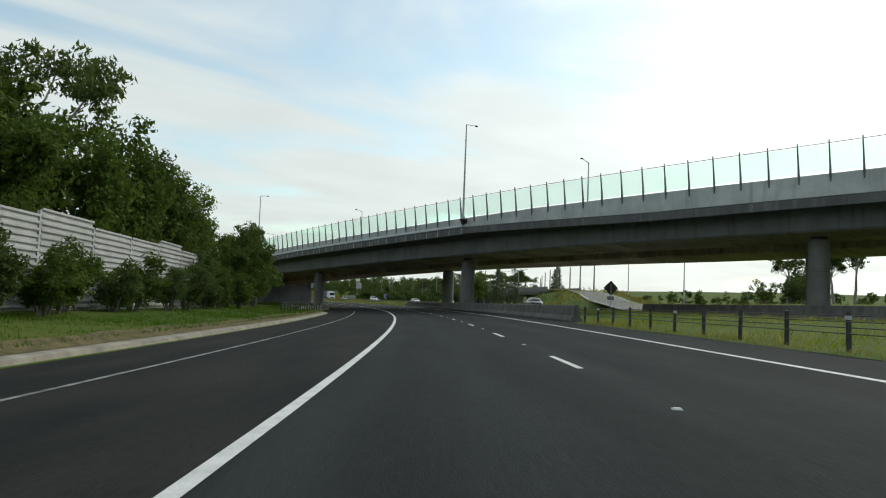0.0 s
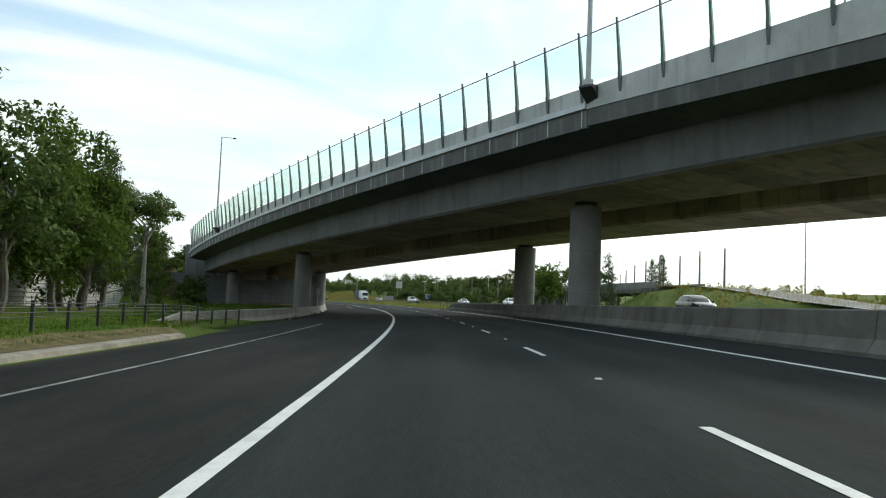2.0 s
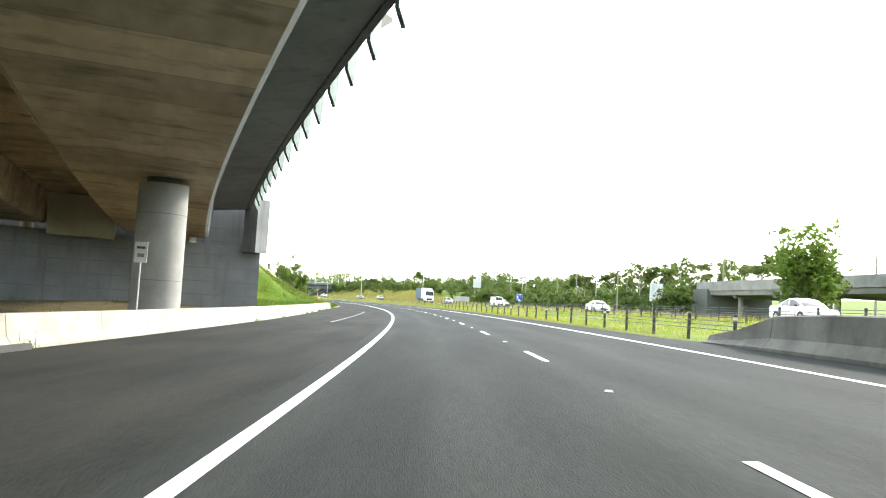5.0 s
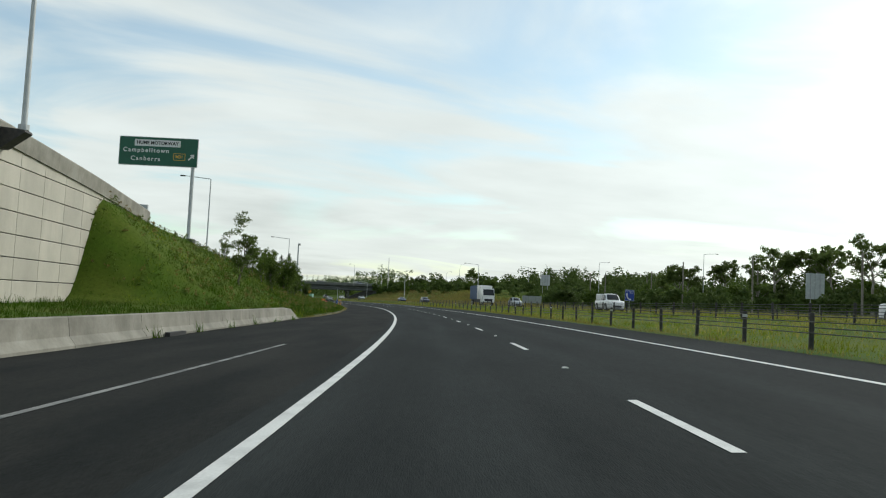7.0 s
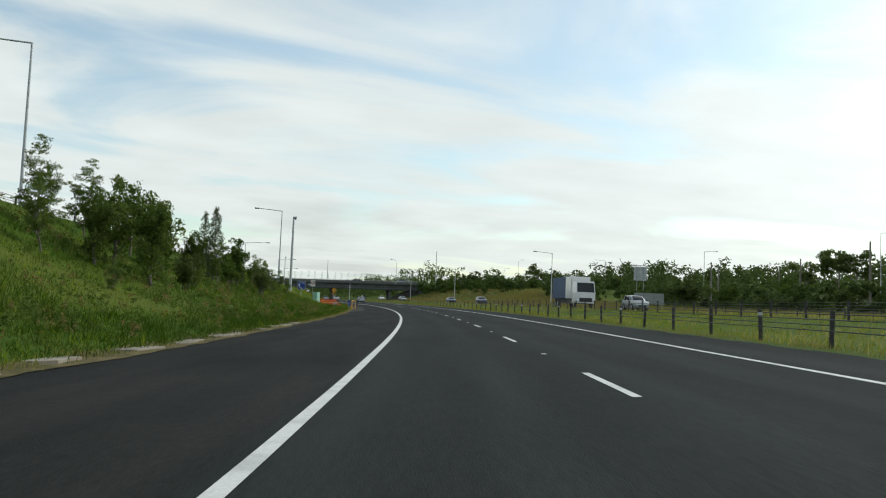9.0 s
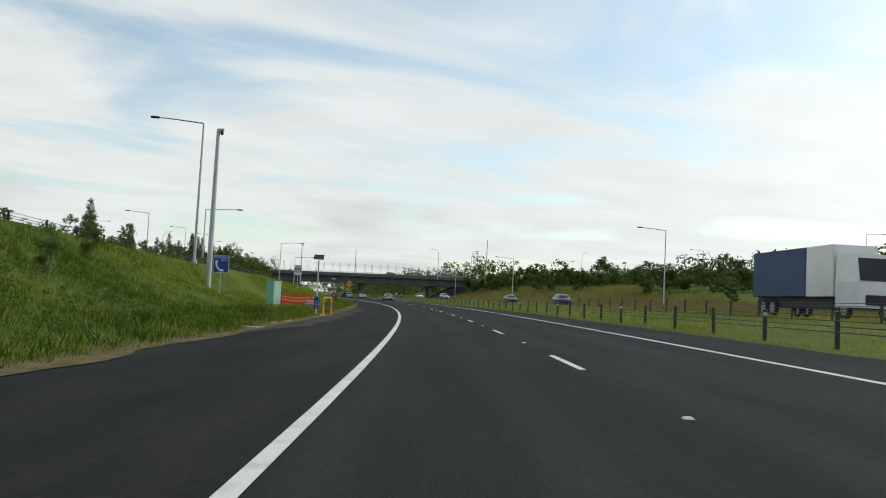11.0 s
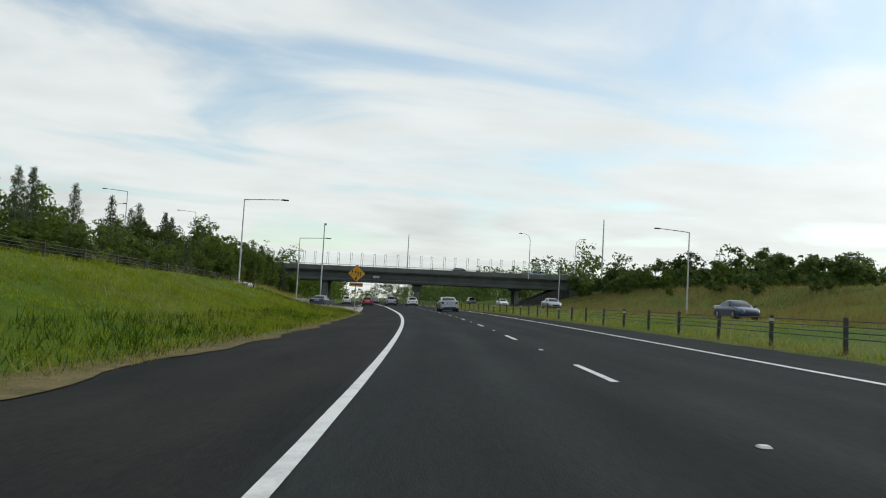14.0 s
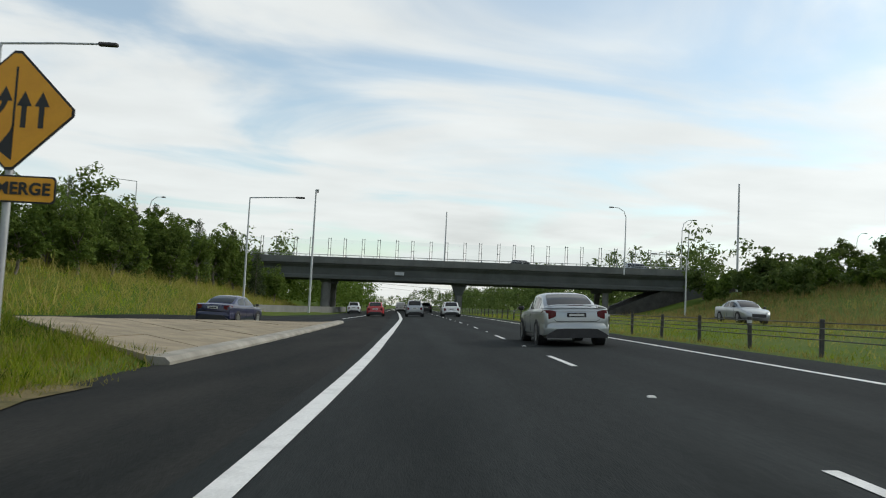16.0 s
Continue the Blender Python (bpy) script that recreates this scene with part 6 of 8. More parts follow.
def make_tree(kind, seed, table):
    """Unit tree of 10 m: trunk mesh, crown mesh; table gives the number and size of its leaves."""
    count, leaf = table[kind]
    close = 8 if table is FULL else 6 if table is MID else 4
    rng = random.Random(seed)
    if kind == "gum":
        so, ends = limbs(rng, 10, 0.20, 0.42, 8, 0.26, 0.30)
        cs, rs = [], []
        for e in ends:
            cs.append(e + Vector((0, 0, 0.2)))
            rs.append(rng.uniform(0.55, 1.05))
        return so.mesh("trunk", BARK_PALE, True), leaf_mesh("crown", cs, rs, count, leaf, LEAF_GUM, seed, 0.9, 0.34, 0.75, close)
    if kind == "dense":
        so, ends = limbs(rng, 10, 0.22, 0.14, 11, 0.20, 0.26)
        cs, rs = list(ends), [rng.uniform(0.8, 1.3) for _ in ends]
        for _ in range(15):
            u = rng.random()
            w = 2.7 * math.sin(math.pi * (0.12 + 0.80 * u)) ** 0.8
            a = rng.uniform(0, 6.283)
            cs.append(Vector((math.cos(a) * w * rng.uniform(0.5, 1), math.sin(a) * w * rng.uniform(0.5, 1), 1.4 + 8.0 * u)))
            rs.append(rng.uniform(0.95, 1.5))
        return so.mesh("trunk", BARK, True), leaf_mesh("crown", cs, rs, count, leaf, LEAF_MID if table is MID else LEAF_DENSE, seed, 0.3, 0.45, 0.9, close)
    if kind == "dark":
        so, ends = limbs(rng, 10, 0.22, 0.2, 10, 0.24, 0.25)
        cs, rs = list(ends), [rng.uniform(0.8, 1.3) for _ in ends]
        for _ in range(20):
            u = rng.random()
            w = 3.0 * math.sin(math.pi * (0.15 + 0.78 * u)) ** 0.7
            a = rng.uniform(0, 6.283)
            cs.append(Vector((math.cos(a) * w * rng.uniform(0.4, 1), math.sin(a) * w * rng.uniform(0.4, 1), 2.2 + 7.2 * u)))
            rs.append(rng.uniform(0.7, 1.3))
        return so.mesh("trunk", BARK, True), leaf_mesh("crown", cs, rs, count, leaf, LEAF_DENSE if table is MID else LEAF_DARK, seed, 0.3, 0.5, 0.85, close)
    if kind == "casuarina":
        so = Soup().tube([(0, 0, 0), (0.1, 0, 4), (0, 0.1, 9.6)], [0.17, 0.1, 0.02], 7)
        cs, rs = [], []
        for i in range(40):
            u = i / 39
            a = i * 2.4
            w = 1.75 * (1 - u) ** 0.75 * rng.uniform(0.35, 1.0) + 0.05
            c = Vector((math.cos(a) * w, math.sin(a) * w, 1.1 + 8.5 * u + 0.25 * w))
            so.tube([(0, 0, 1.0 + 8.3 * u), c], [0.035, 0.012], 4)
            cs.append(c)
            rs.append(0.30 + 0.55 * (1 - u) * rng.uniform(0.6, 1.1))
        return so.mesh("trunk", BARK, True), leaf_mesh("crown", cs, rs, count, leaf, LEAF_NEEDLE, seed, -0.5, 0.12, 1.0)
    if kind == "sapling":
        so, ends = limbs(rng, 10, 0.13, 0.12, 12, 0.16, 0.24, 0.08)
        cs, rs = list(ends), [rng.uniform(0.45, 0.85) for _ in ends]
        for k in range(16):
            u = (k + rng.random()) / 16
            w, a = 2.0 * math.sin(math.pi * (0.14 + 0.78 * u)) * rng.uniform(0.3, 1.0), rng.uniform(0, 6.283)
            cs.append(Vector((math.cos(a) * w, math.sin(a) * w, 1.6 + 8.2 * u)))
            rs.append(rng.uniform(0.6, 1.15))
        return so.mesh("trunk", BARK, True), leaf_mesh("crown", cs, rs, count, leaf, LEAF_MID if seed % 2 else LEAF_GUM, seed, 0.3, 0.34, 0.55, 9)
    so, cs, rs = Soup(), [], []
    for _ in range(9):                                   # shrub: several stems from the ground
        a, w = rng.uniform(0, 6.283), rng.uniform(0.6, 3.4)
        e = Vector((math.cos(a) * w, math.sin(a) * w, rng.uniform(4.5, 9)))
        so.tube([(math.cos(a) * 0.3, math.sin(a) * 0.3, 0), e * 0.55 + Vector((0, 0, 0.8)), e], [0.14, 0.09, 0.03], 5)
        for u in (0.5, 0.75, 1.0):
            cs.append(e * u + Vector((rng.uniform(-0.8, 0.8), rng.uniform(-0.8, 0.8), 0.3)))
            rs.append(rng.uniform(0.9, 1.9))
    return so.mesh("trunk", BARK, True), leaf_mesh("crown", cs, rs, count, leaf, (LEAF_DENSE if seed % 2 else LEAF_DARK) if table is FULL else (LEAF_FRESH if seed % 2 else LEAF_GUM), seed, 0.2, 0.4, 0.9, close)


PLANTS = [{kind: [make_tree(kind, 11 + 7 * i + 100 * j, table) for i in range(n)] for j, (kind, n) in enumerate((("gum", 4), ("dense", 4), ("dark", 3), ("casuarina", 3), ("sapling", 3), ("shrub", 4)))} for table in (FULL, MID, FAR)]
LABELS = {"gum": ("tree", "tall gum tree with an open grey-green crown", "tree"), "dense": ("tree", "dense dark green tree with a full crown", "tree"),
          "dark": ("tree", "broad dark leafy tree", "tree"), "casuarina": ("tree", "slender feathery casuarina tree", "tree"),
          "sapling": ("tree", "young thin-stemmed tree on the grass slope", "tree"), "shrub": ("shrub", "loose green roadside shrub", "shrub")}
tree_rng = random.Random(77)


def plant(kind, s, d, tall, wide=1.0, which=None, sink=0.15, z=None):
    name, label, cat = LABELS[kind]
    level = 0 if -26.5 < d < 0 and 20 < s < 128 and not (kind == "dark" and tall < 4) else 1 if -44 < d < 30 or tall > 10.5 and s < 480 else 2
    kinds = PLANTS[level][kind]
    trunk, crown = kinds[which if which is not None else tree_rng.randrange(len(kinds))]
    p = along(s, d, 0)
    k = tall / 10.0
    ob = thing(name, label, cat, "roadside " + name + "s")
    ob.matrix_world = pose(p.x, p.y, (height(s, d) if z is None else z) - sink, 0, 0, tree_rng.uniform(0, 360)) @ Matrix.Diagonal((k * wide, k * wide, k, 1))
    part("trunk", trunk, None, ob)
    part("crown", crown, None, ob)
    return ob


# behind and before the noise wall
for s, d, h, k in ((10, -24, 12.5, "dense"), (18, -28, 14, "gum"), (26, -23, 11.5, "dense"), (34, -26, 12.5, "dense"), (42, -22, 11.5, "dense"), (48, -27, 13, "dark"), (55, -22.5, 12, "dense"),
                   (53, -26, 18.0, "gum"), (62, -22, 15.6, "dense"), (70, -24, 16.0, "dense"), (77, -23, 14.5, "dense"), (84, -24.5, 15, "dense"), (91, -24, 15, "dense"), (98, -23.5, 15.2, "dense"),
                   (104, -29, 13, "dark"), (-6, -24, 12, "dense"), (2, -27, 13, "dark"), (-18, -25, 13, "dense"), (112, -33, 12, "dense"), (40, -34, 14, "dark"), (75, -36, 14, "dark")):
    plant(k, s, d, h * (1.12 if 20 < s < 57 and k != "gum" else 0.90 if 58 < s < 80 else 0.90 if s >= 80 else 1.0), 1.0 if k == "dense" else 1.2)
for s, d, h, k in ((60.5, -15.4, 4.6, "dark"), (64, -15.3, 5.6, "dense"), (70, -15.4, 6.8, "dense"), (76, -15.2, 7.6, "dense"), (82, -15.8, 8.2, "dense"), (88, -15.6, 8.6, "dark"), (95, -16.5, 9.2, "dense"), (101, -17.5, 9.4, "dense"), (107, -18.6, 10.2, "casuarina"), (107, -21.0, 10.0, "dense"), (110, -21, 9.0, "dark"), (119, -24, 8.5, "dark")):
    plant(k, s, d, h, 1.05)
plant("gum", 125.7, -21.8, 11.0, 1.2, 1)
plant("sapling", 131, -22.8, 9.0, 1.1, 0)
plant("sapling", 134.5, -23.6, 8.0, 1.1, 2)
plant("gum", 135, -25, 9.0, 1.3, 2)
for s, d, h in ((23, -14.6, 3.3), (27, -15.2, 3.9), (31, -14.4, 3.1), (35, -15.3, 3.8), (39, -14.7, 2.9), (43, -15.0, 3.4), (48, -14.5, 2.6), (53, -14.8, 3.0), (59, -15.0, 2.2), (66, -15.2, 3.0), (14, -14.6, 3.6), (7, -15, 3.2), (0, -14.6, 3.5), (71, -14.6, 3.4)):
    plant("shrub", s, d, h * (0.95 if s < 40 else 1.05), 1.4)
    plant("dark", s + 2.0, d - 0.3, h * 0.78, 1.5)
# bush on the fill beside the abutment
for s, d, h, k in ((160, -42, 8, "dark"), (168, -38, 7, "dense"), (176, -43, 8, "dark"), (186, -46, 9, "gum"), (150, -50, 10, "gum"), (196, -50, 10, "gum"), (140, -55, 12, "gum"), (165, -60, 13, "casuarina"), (180, -64, 13, "gum"), (205, -52, 9, "dark"), (192, -34, 4.0, "shrub"), (198, -39, 5, "shrub")):
    plant(k, s, d, h, 1.2)
for i in range(12):
    s = tree_rng.uniform(182, 212)
    d = -27.5 - tree_rng.random() * 22 - max(0, s - 180) * 0.15
    plant(tree_rng.choice(("shrub", "dark", "dense", "dark")), s, d, tree_rng.uniform(3.0, 6.5), 1.3)
# slope beside the sign and along the embankment
for s, d, h, k in ((266.0, -13.7, 6.2, "sapling"), (290, -15.2, 3.4, "sapling"), (293.5, -17.0, 4.4, "sapling"), (294, -14.6, 3.3, "dense"), (299, -13.7, 3.1, "dark"), (303.5, -16.4, 4.2, "dense"), (308.5, -14.2, 3.2, "dense"), (313, -12.8, 2.7, "dark"), (301, -12.6, 2.1, "shrub"), (317, -15.6, 4.6, "casuarina"), (321, -13.9, 3.8, "casuarina"), (325, -14.8, 3.0, "dense"), (310, -17.2, 3.6, "dark"), (305, -13.2, 2.0, "shrub"), (297, -15.0, 4.6, "dense"), (300, -17.5, 4.4, "sapling"), (296, -12.8, 4.6, "dense"), (303, -14.6, 3.6, "sapling"), (307, -16.2, 3.8, "dense"), (311, -13.2, 3.2, "sapling"),
                   (315, -14.4, 5.4, "casuarina"), (318, -13.6, 3.8, "dark"), (322, -12.2, 2.6, "shrub"), (326, -13.5, 3.0, "sapling"), (330, -12.4, 2.2, "sapling"), (336, -14.5, 2.6, "shrub"), (342, -12.5, 1.9, "sapling"), (349, -14, 2.4, "sapling"), (285, -18.5, 3.0, "sapling"), (281, -13.0, 1.6, "sapling"), (289, -12.0, 1.5, "sapling")):
    plant(k, s, d, h, 1.0)
# beyond the ramp
rr = random.Random(9)
for i in range(29):
    s = 426 + i * 6.2 + rr.uniform(-2, 2)
    d = -33 - rr.uniform(0, 10) - max(0, 430 - s) * 0.15
    k = rr.choice(("dense", "dark", "casuarina", "dark", "dense"))
    plant(k, s, d, (rr.uniform(5.4, 8.0) + (2.0 if k == "casuarina" else 0)) * (0.84 + 0.16 * smooth((s - 490) / 20)) + 1.3 * smooth((s - 500) / 28), 1.2, sink=0.15 if k == "casuarina" else 1.1)
for s, d, h in ((402, -33, 6.6), (407, -35, 5.2), (430, -36, 6.8), (442, -35, 6.0), (455, -34, 6.6), (463, -37, 7.4), (470, -33, 8.0), (478, -35, 8.6), (486, -34, 8.2), (495, -33, 8.2), (503, -33, 7.6), (512, -31, 8.2), (520, -32, 8.2), (528, -29, 8.0)):
    plant("casuarina", s, d, h, 1.0)
for i in range(18):
    s = 500 + i * 7.5 + rr.uniform(-2, 2)
    plant(rr.choice(("dense", "dark", "dense", "gum", "casuarina")), s, -25 - rr.uniform(0, 9), rr.uniform(7.0, 11.0) * (0.70 + 0.30 * smooth((s - 515) / 25)), 1.2, sink=1.3)
for s, d, h, k in ((575, -18.6, 6.0, "dense"), (571, -20.5, 7.0, "casuarina"), (568, -23, 7.6, "dense"), (572, -25.5, 8.0, "dark"), (562, -24, 7.6, "dense"), (556, -25, 8.4, "casuarina"), (560, -28, 8.6, "dark"), (550, -23.5, 6.6, "dense"), (544, -25, 7.8, "dense"), (578, -21.5, 6.2, "dark"), (538, -23, 6.4, "dense"), (531, -24.5, 7.0, "casuarina"), (524, -23.5, 5.6, "dense"),
                   (516, -23, 5.6, "dense"), (508, -23.5, 4.8, "dark"), (500, -23.5, 4.8, "dense"), (493, -24, 6.0, "casuarina"), (486, -25, 4.4, "dense")):
    plant(k, s, d, h, 1.15, sink=0.5)
for i in range(10):
    plant(rr.choice(("shrub", "sapling")), 335 + i * 9, -27 - rr.uniform(0, 4), rr.uniform(2.5, 5.0), 1.0)
# right: beside the opposite carriageway
for s, d, h, k in ((212, 35.5, 9.2, "dense"), (216, 38, 8.0, "dark"), (194, 36, 10.4, "casuarina"), (197.5, 37, 10.2, "casuarina"), (181, 36, 9.4, "casuarina"), (218.6, 61, 11.0, "casuarina"), (202.5, 55, 11.0, "casuarina"), (137, 75, 11.5, "gum"), (128, 78, 11.0, "gum"), (119, 75, 11.0, "gum"), (111, 80, 10.5, "gum"), (146, 84, 9.0, "dark"), (133, 77, 7, "dense"), (141, 79, 6, "dark"), (139, 72, 5, "shrub"), (131, 72, 4.5, "shrub"),
                   (398, 46, 2.6, "shrub"), (404, 49, 2.8, "shrub"), (60, 95, 9, "gum"), (90, 100, 9, "dark"), (262, 128, 6.5, "dark"), (240, 118, 6.0, "gum"), (275, 150, 7.0, "dense"), (212, 112, 5.0, "sapling"), (228, 132, 6.0, "gum"), (205, 128, 5.5, "dark"), (190, 120, 6, "gum")):
    plant(k, s, d, h, 1.25)
for i, (s, top) in enumerate(((294, 15.5), (306, 16.0), (318, 16.2), (330, 15.7), (343, 16.3), (351, 16.7), (357, 16.2), (366, 13.6), (381, 15.4), (392, 13.6), (399, 14.8), (410, 12.6))):
    d = 85 + (i % 3) * 1.5                               # the gum row that stands out to the right
    plant("gum", s, d, top - height(s, d), 1.25)
    plant(rr.choice(("dark", "dense")), s + 5, d + 5, (top - height(s, d)) * 0.68, 1.5)
for s, d, h, k in ((253, 41, 5.6, "dense"), (257, 46, 6.6, "dark"), (255, 51, 6.4, "dense"), (262, 43, 5.0, "dark"), (249, 39.5, 4.6, "dark")):
    plant(k, s, d, h, 1.4)                               # trees that close in round the viaduct's end
plant("dark", 383, 48, 5.6, 2.0)
plant("dense", 377, 52, 4.6, 1.8)
for i in range(16):
    plant(rr.choice(("dark", "dense", "gum")), rr.uniform(350, 470), rr.uniform(76, 96), rr.uniform(4.5, 7.5), 1.4)
for i in range(14):                                    # taller bushes on the bank up to the overbridge
    s = 462 + i * 11 + rr.uniform(-3, 3)
    plant(rr.choice(("dense", "dark", "dark")), s, 56 + rr.uniform(-4, 14) - max(0, s - 500) * 0.06, rr.uniform(4.5, 7.0), 1.4, sink=1.3)
for s, d, h, k in ((563, 48, 7.5, "dark"), (557, 54, 7.2, "gum"), (548, 57, 8.8, "dark"), (606, 104, 14, "gum"), (540, 62, 9, "dense"), (575, 44, 7.0, "dark")):
    plant(k, s, d, h, 1.3, sink=1.2)
for i in range(42):
    plant(rr.choice(("shrub", "sapling", "shrub", "dark")), 440 + i * 2.7 + rr.uniform(-1.5, 1.5), -26.0 - rr.uniform(0, 5), rr.uniform(2.2, 4.6), 1.5)
def woods(label, count, zone, seed, mat, leaf=1.5, per=150):
    """Distant wood: many crowns in one mesh."""
    r = random.Random(seed)
    cs, rs = [], []
    for _ in range(count):
        s, d, h = zone(r)
        z = height(s, d)
        w = h * r.uniform(0.22, 0.34)
        for _ in range(5):
            c = along(s, d, z + h * r.uniform(0.12, 0.85))
            cs.append(c + Vector((r.uniform(-w, w), r.uniform(-w, w), 0)))
            rs.append(w * r.uniform(0.55, 0.95))
    ob = tagged(new("far_woods", leaf_mesh("far_woods", cs, rs, int(count * per * 0.72), leaf * 1.13, mat, seed, 0.2, 0.5, 0.9, 3)), label, "woods", kind="stuff")
    return ob


woods("distant dark green woods behind the motorway", 420, lambda r: (lambda q: (q * q * 300 + r.uniform(390, 800), 105 + 150 * q, r.uniform(7, 13)))(r.random() ** 1.5), 21, LEAF_DARK, 0.95, 240)
woods("distant mixed green woods on a low ridge", 380, lambda r: (r.uniform(620, 1150), r.uniform(45, 330), r.uniform(8, 15)), 22, LEAF_GUM, 0.95, 270)
woods("distant woods on the far side of the ramp", 200, lambda r: (r.uniform(380, 1000), r.uniform(-170, -58), r.uniform(7, 13)), 23, LEAF_DENSE, 0.9, 300)
woods("low distant scrub and trees on the plain", 150, lambda r: (r.uniform(-100, 90), r.uniform(150, 420), r.uniform(5, 9)), 24, LEAF_GUM)
woods("dark scrub along the edge of the plain", 170, lambda r: (r.uniform(10, 300), r.uniform(118, 175), r.uniform(2.5, 5.0)), 36, LEAF_DARK, 0.7, 150)
woods("woods behind the noise wall", 120, lambda r: (r.uniform(-120, 260), r.uniform(-130, -62), r.uniform(9, 14)), 25, LEAF_DENSE)
woods("woods behind the camera", 90, lambda r: (r.uniform(-700, -250), r.uniform(-120, 200), r.uniform(9, 14)), 26, LEAF_DENSE, 2.2, 90)

woods("dark scrub behind the opposite carriageway's verge", 110, lambda r: (r.uniform(318, 430), r.uniform(56, 84), r.uniform(3.0, 5.5)), 27, LEAF_DARK, 0.62, 330)
woods("thick scrub along the crest of the grassy bank", 240, lambda r: (lambda s: (s, r.uniform(lerp(s, [(392, 57), (430, 51), (470, 45), (500, 45)]), 82), r.uniform(2.4, 5.0)))(r.uniform(392, 600)), 28, LEAF_DARK, 0.5, 400)
woods("low trees behind the opposite verge", 70, lambda r: (lambda s: (s, 84 + (s - 330) * 0.35 + r.uniform(0, 18), r.uniform(4.0, 7.0)))(r.uniform(330, 470)), 35, LEAF_GUM, 0.75, 200)
woods("scrub on the bank beside the overbridge", 60, lambda r: (r.uniform(505, 590), r.uniform(43, 60), r.uniform(2.0, 4.6)), 29, LEAF_DENSE, 0.45, 420)
woods("dark scrub in front of the overbridge's end", 26, lambda r: (r.uniform(553, 568), r.uniform(43, 62), r.uniform(2.0, 4.0)), 33, LEAF_DARK, 0.4, 420)
woods("pale dry scrub on the mound beside the side road", 200, lambda r: (lambda s: (s, lerp(s, SIDE_D) + r.choice((-1, 1, 1)) * r.uniform(4.6, 10.0), r.uniform(0.5, 1.3)))(r.uniform(112, 188)), 34, GRASS_DRY, 0.14, 120)
woods("dry scrub on the fill beside the abutment", 190, lambda r: (r.uniform(172, 210), r.uniform(-50, -26), r.uniform(1.2, 3.0)), 32, LEAF_GUM, 0.34, 220)
woods("bushes beyond the overbridge beside the near carriageway", 110, lambda r: (r.uniform(590, 820), r.uniform(-30, -11.5), r.uniform(6.5, 12.5)), 30, LEAF_DENSE, 0.6, 330)
woods("bushes beyond the overbridge beside the opposite carriageway", 130, lambda r: (r.uniform(594, 980), r.uniform(36, 62), r.uniform(8.5, 14.0)), 31, LEAF_DARK, 0.8, 260)
woods("woods far down the motorway", 110, lambda r: (lambda d: (r.uniform(1010, 1160), d, 7.5 + 5.0 * smooth((d + 5) / 25) + r.uniform(0, 2.5)))(r.uniform(-60, 90)), 37, LEAF_DARK, 0.9, 230)

woods("low leafy weeds in clumps over the embankment", 900, lambda r: (lambda s, u: (s, lerp(s, EDGE_L) - 1.0 + (lerp(s, CREST_D) - lerp(s, EDGE_L)) * u, r.uniform(0.25, 0.7)))(r.uniform(248, 345), r.random()), 38, LEAF_MID, 0.085, 46)
woods("low brown weeds in clumps over the embankment", 500, lambda r: (lambda s, u: (s, lerp(s, EDGE_L) - 1.0 + (lerp(s, CREST_D) - lerp(s, EDGE_L)) * u, r.uniform(0.25, 0.6)))(r.uniform(248, 330), r.random()), 39, GRASS_BROWN, 0.075, 40)

# ---- grass ----


def grass(label, spots, seed, mat, tall, blades=3):
    """Tufts of pointed blades; spots gives rows of s, d and a size factor."""
    r = np.random.RandomState(seed)
    pos = np.array([tuple(along(s, d, height(s, d) + 0.0)) for s, d, _ in spots])
    size = np.array([k for *_, k in spots])
    n = len(pos) * blades
    base = np.repeat(pos, blades, 0) + np.c_[r.normal(0, 0.10, (n, 2)), np.full(n, -0.02)]
    h = tall * np.repeat(size, blades) * r.uniform(0.55, 1.25, n)
    a = r.uniform(0, 6.283, n)
    w = h * 0.026 + 0.006
    lean = r.normal(0, 0.42, (n, 2)) * h[:, None]
    side = np.c_[np.cos(a), np.sin(a), np.zeros(n)] * w[:, None]
    tip = base + np.c_[lean, h]
    verts = np.stack([base - side, base + side, tip], 1).reshape(-1, 3)
    me = bpy.data.meshes.new("grass")
    me.vertices.add(3 * n)
    me.vertices.foreach_set("co", verts.ravel())
    me.loops.add(3 * n)
    me.loops.foreach_set("vertex_index", np.arange(3 * n))
    me.polygons.add(n)
    me.polygons.foreach_set("loop_start", np.arange(0, 3 * n, 3))
    me.update()
    me.validate()
    me.materials.append(mat)
    return tagged(new("grass", me), label, "grass", kind="stuff")


def scatter(count, seed, s0, s1, d_of, big=(0.6, 1.2), keep=None):
    r = random.Random(seed)
    out = []
    for _ in range(count):
        s = r.uniform(s0, s1)
        lo, hi = d_of(s)
        d = lo + (hi - lo) * r.random()
        k = 0.5 + noise.noise(Vector((s * 0.12, d * 0.2, seed)))
        if keep and not keep(s, d, k, r):
            continue
        tuft = 0.5 + 0.9 * max(0.0, 0.5 + noise.noise(Vector((s * 0.9, d * 0.9, seed + 40))))       # grows in clumps
        out.append((s, d, r.uniform(*big) * (0.7 + 0.7 * max(0.0, k)) * tuft))
    return out


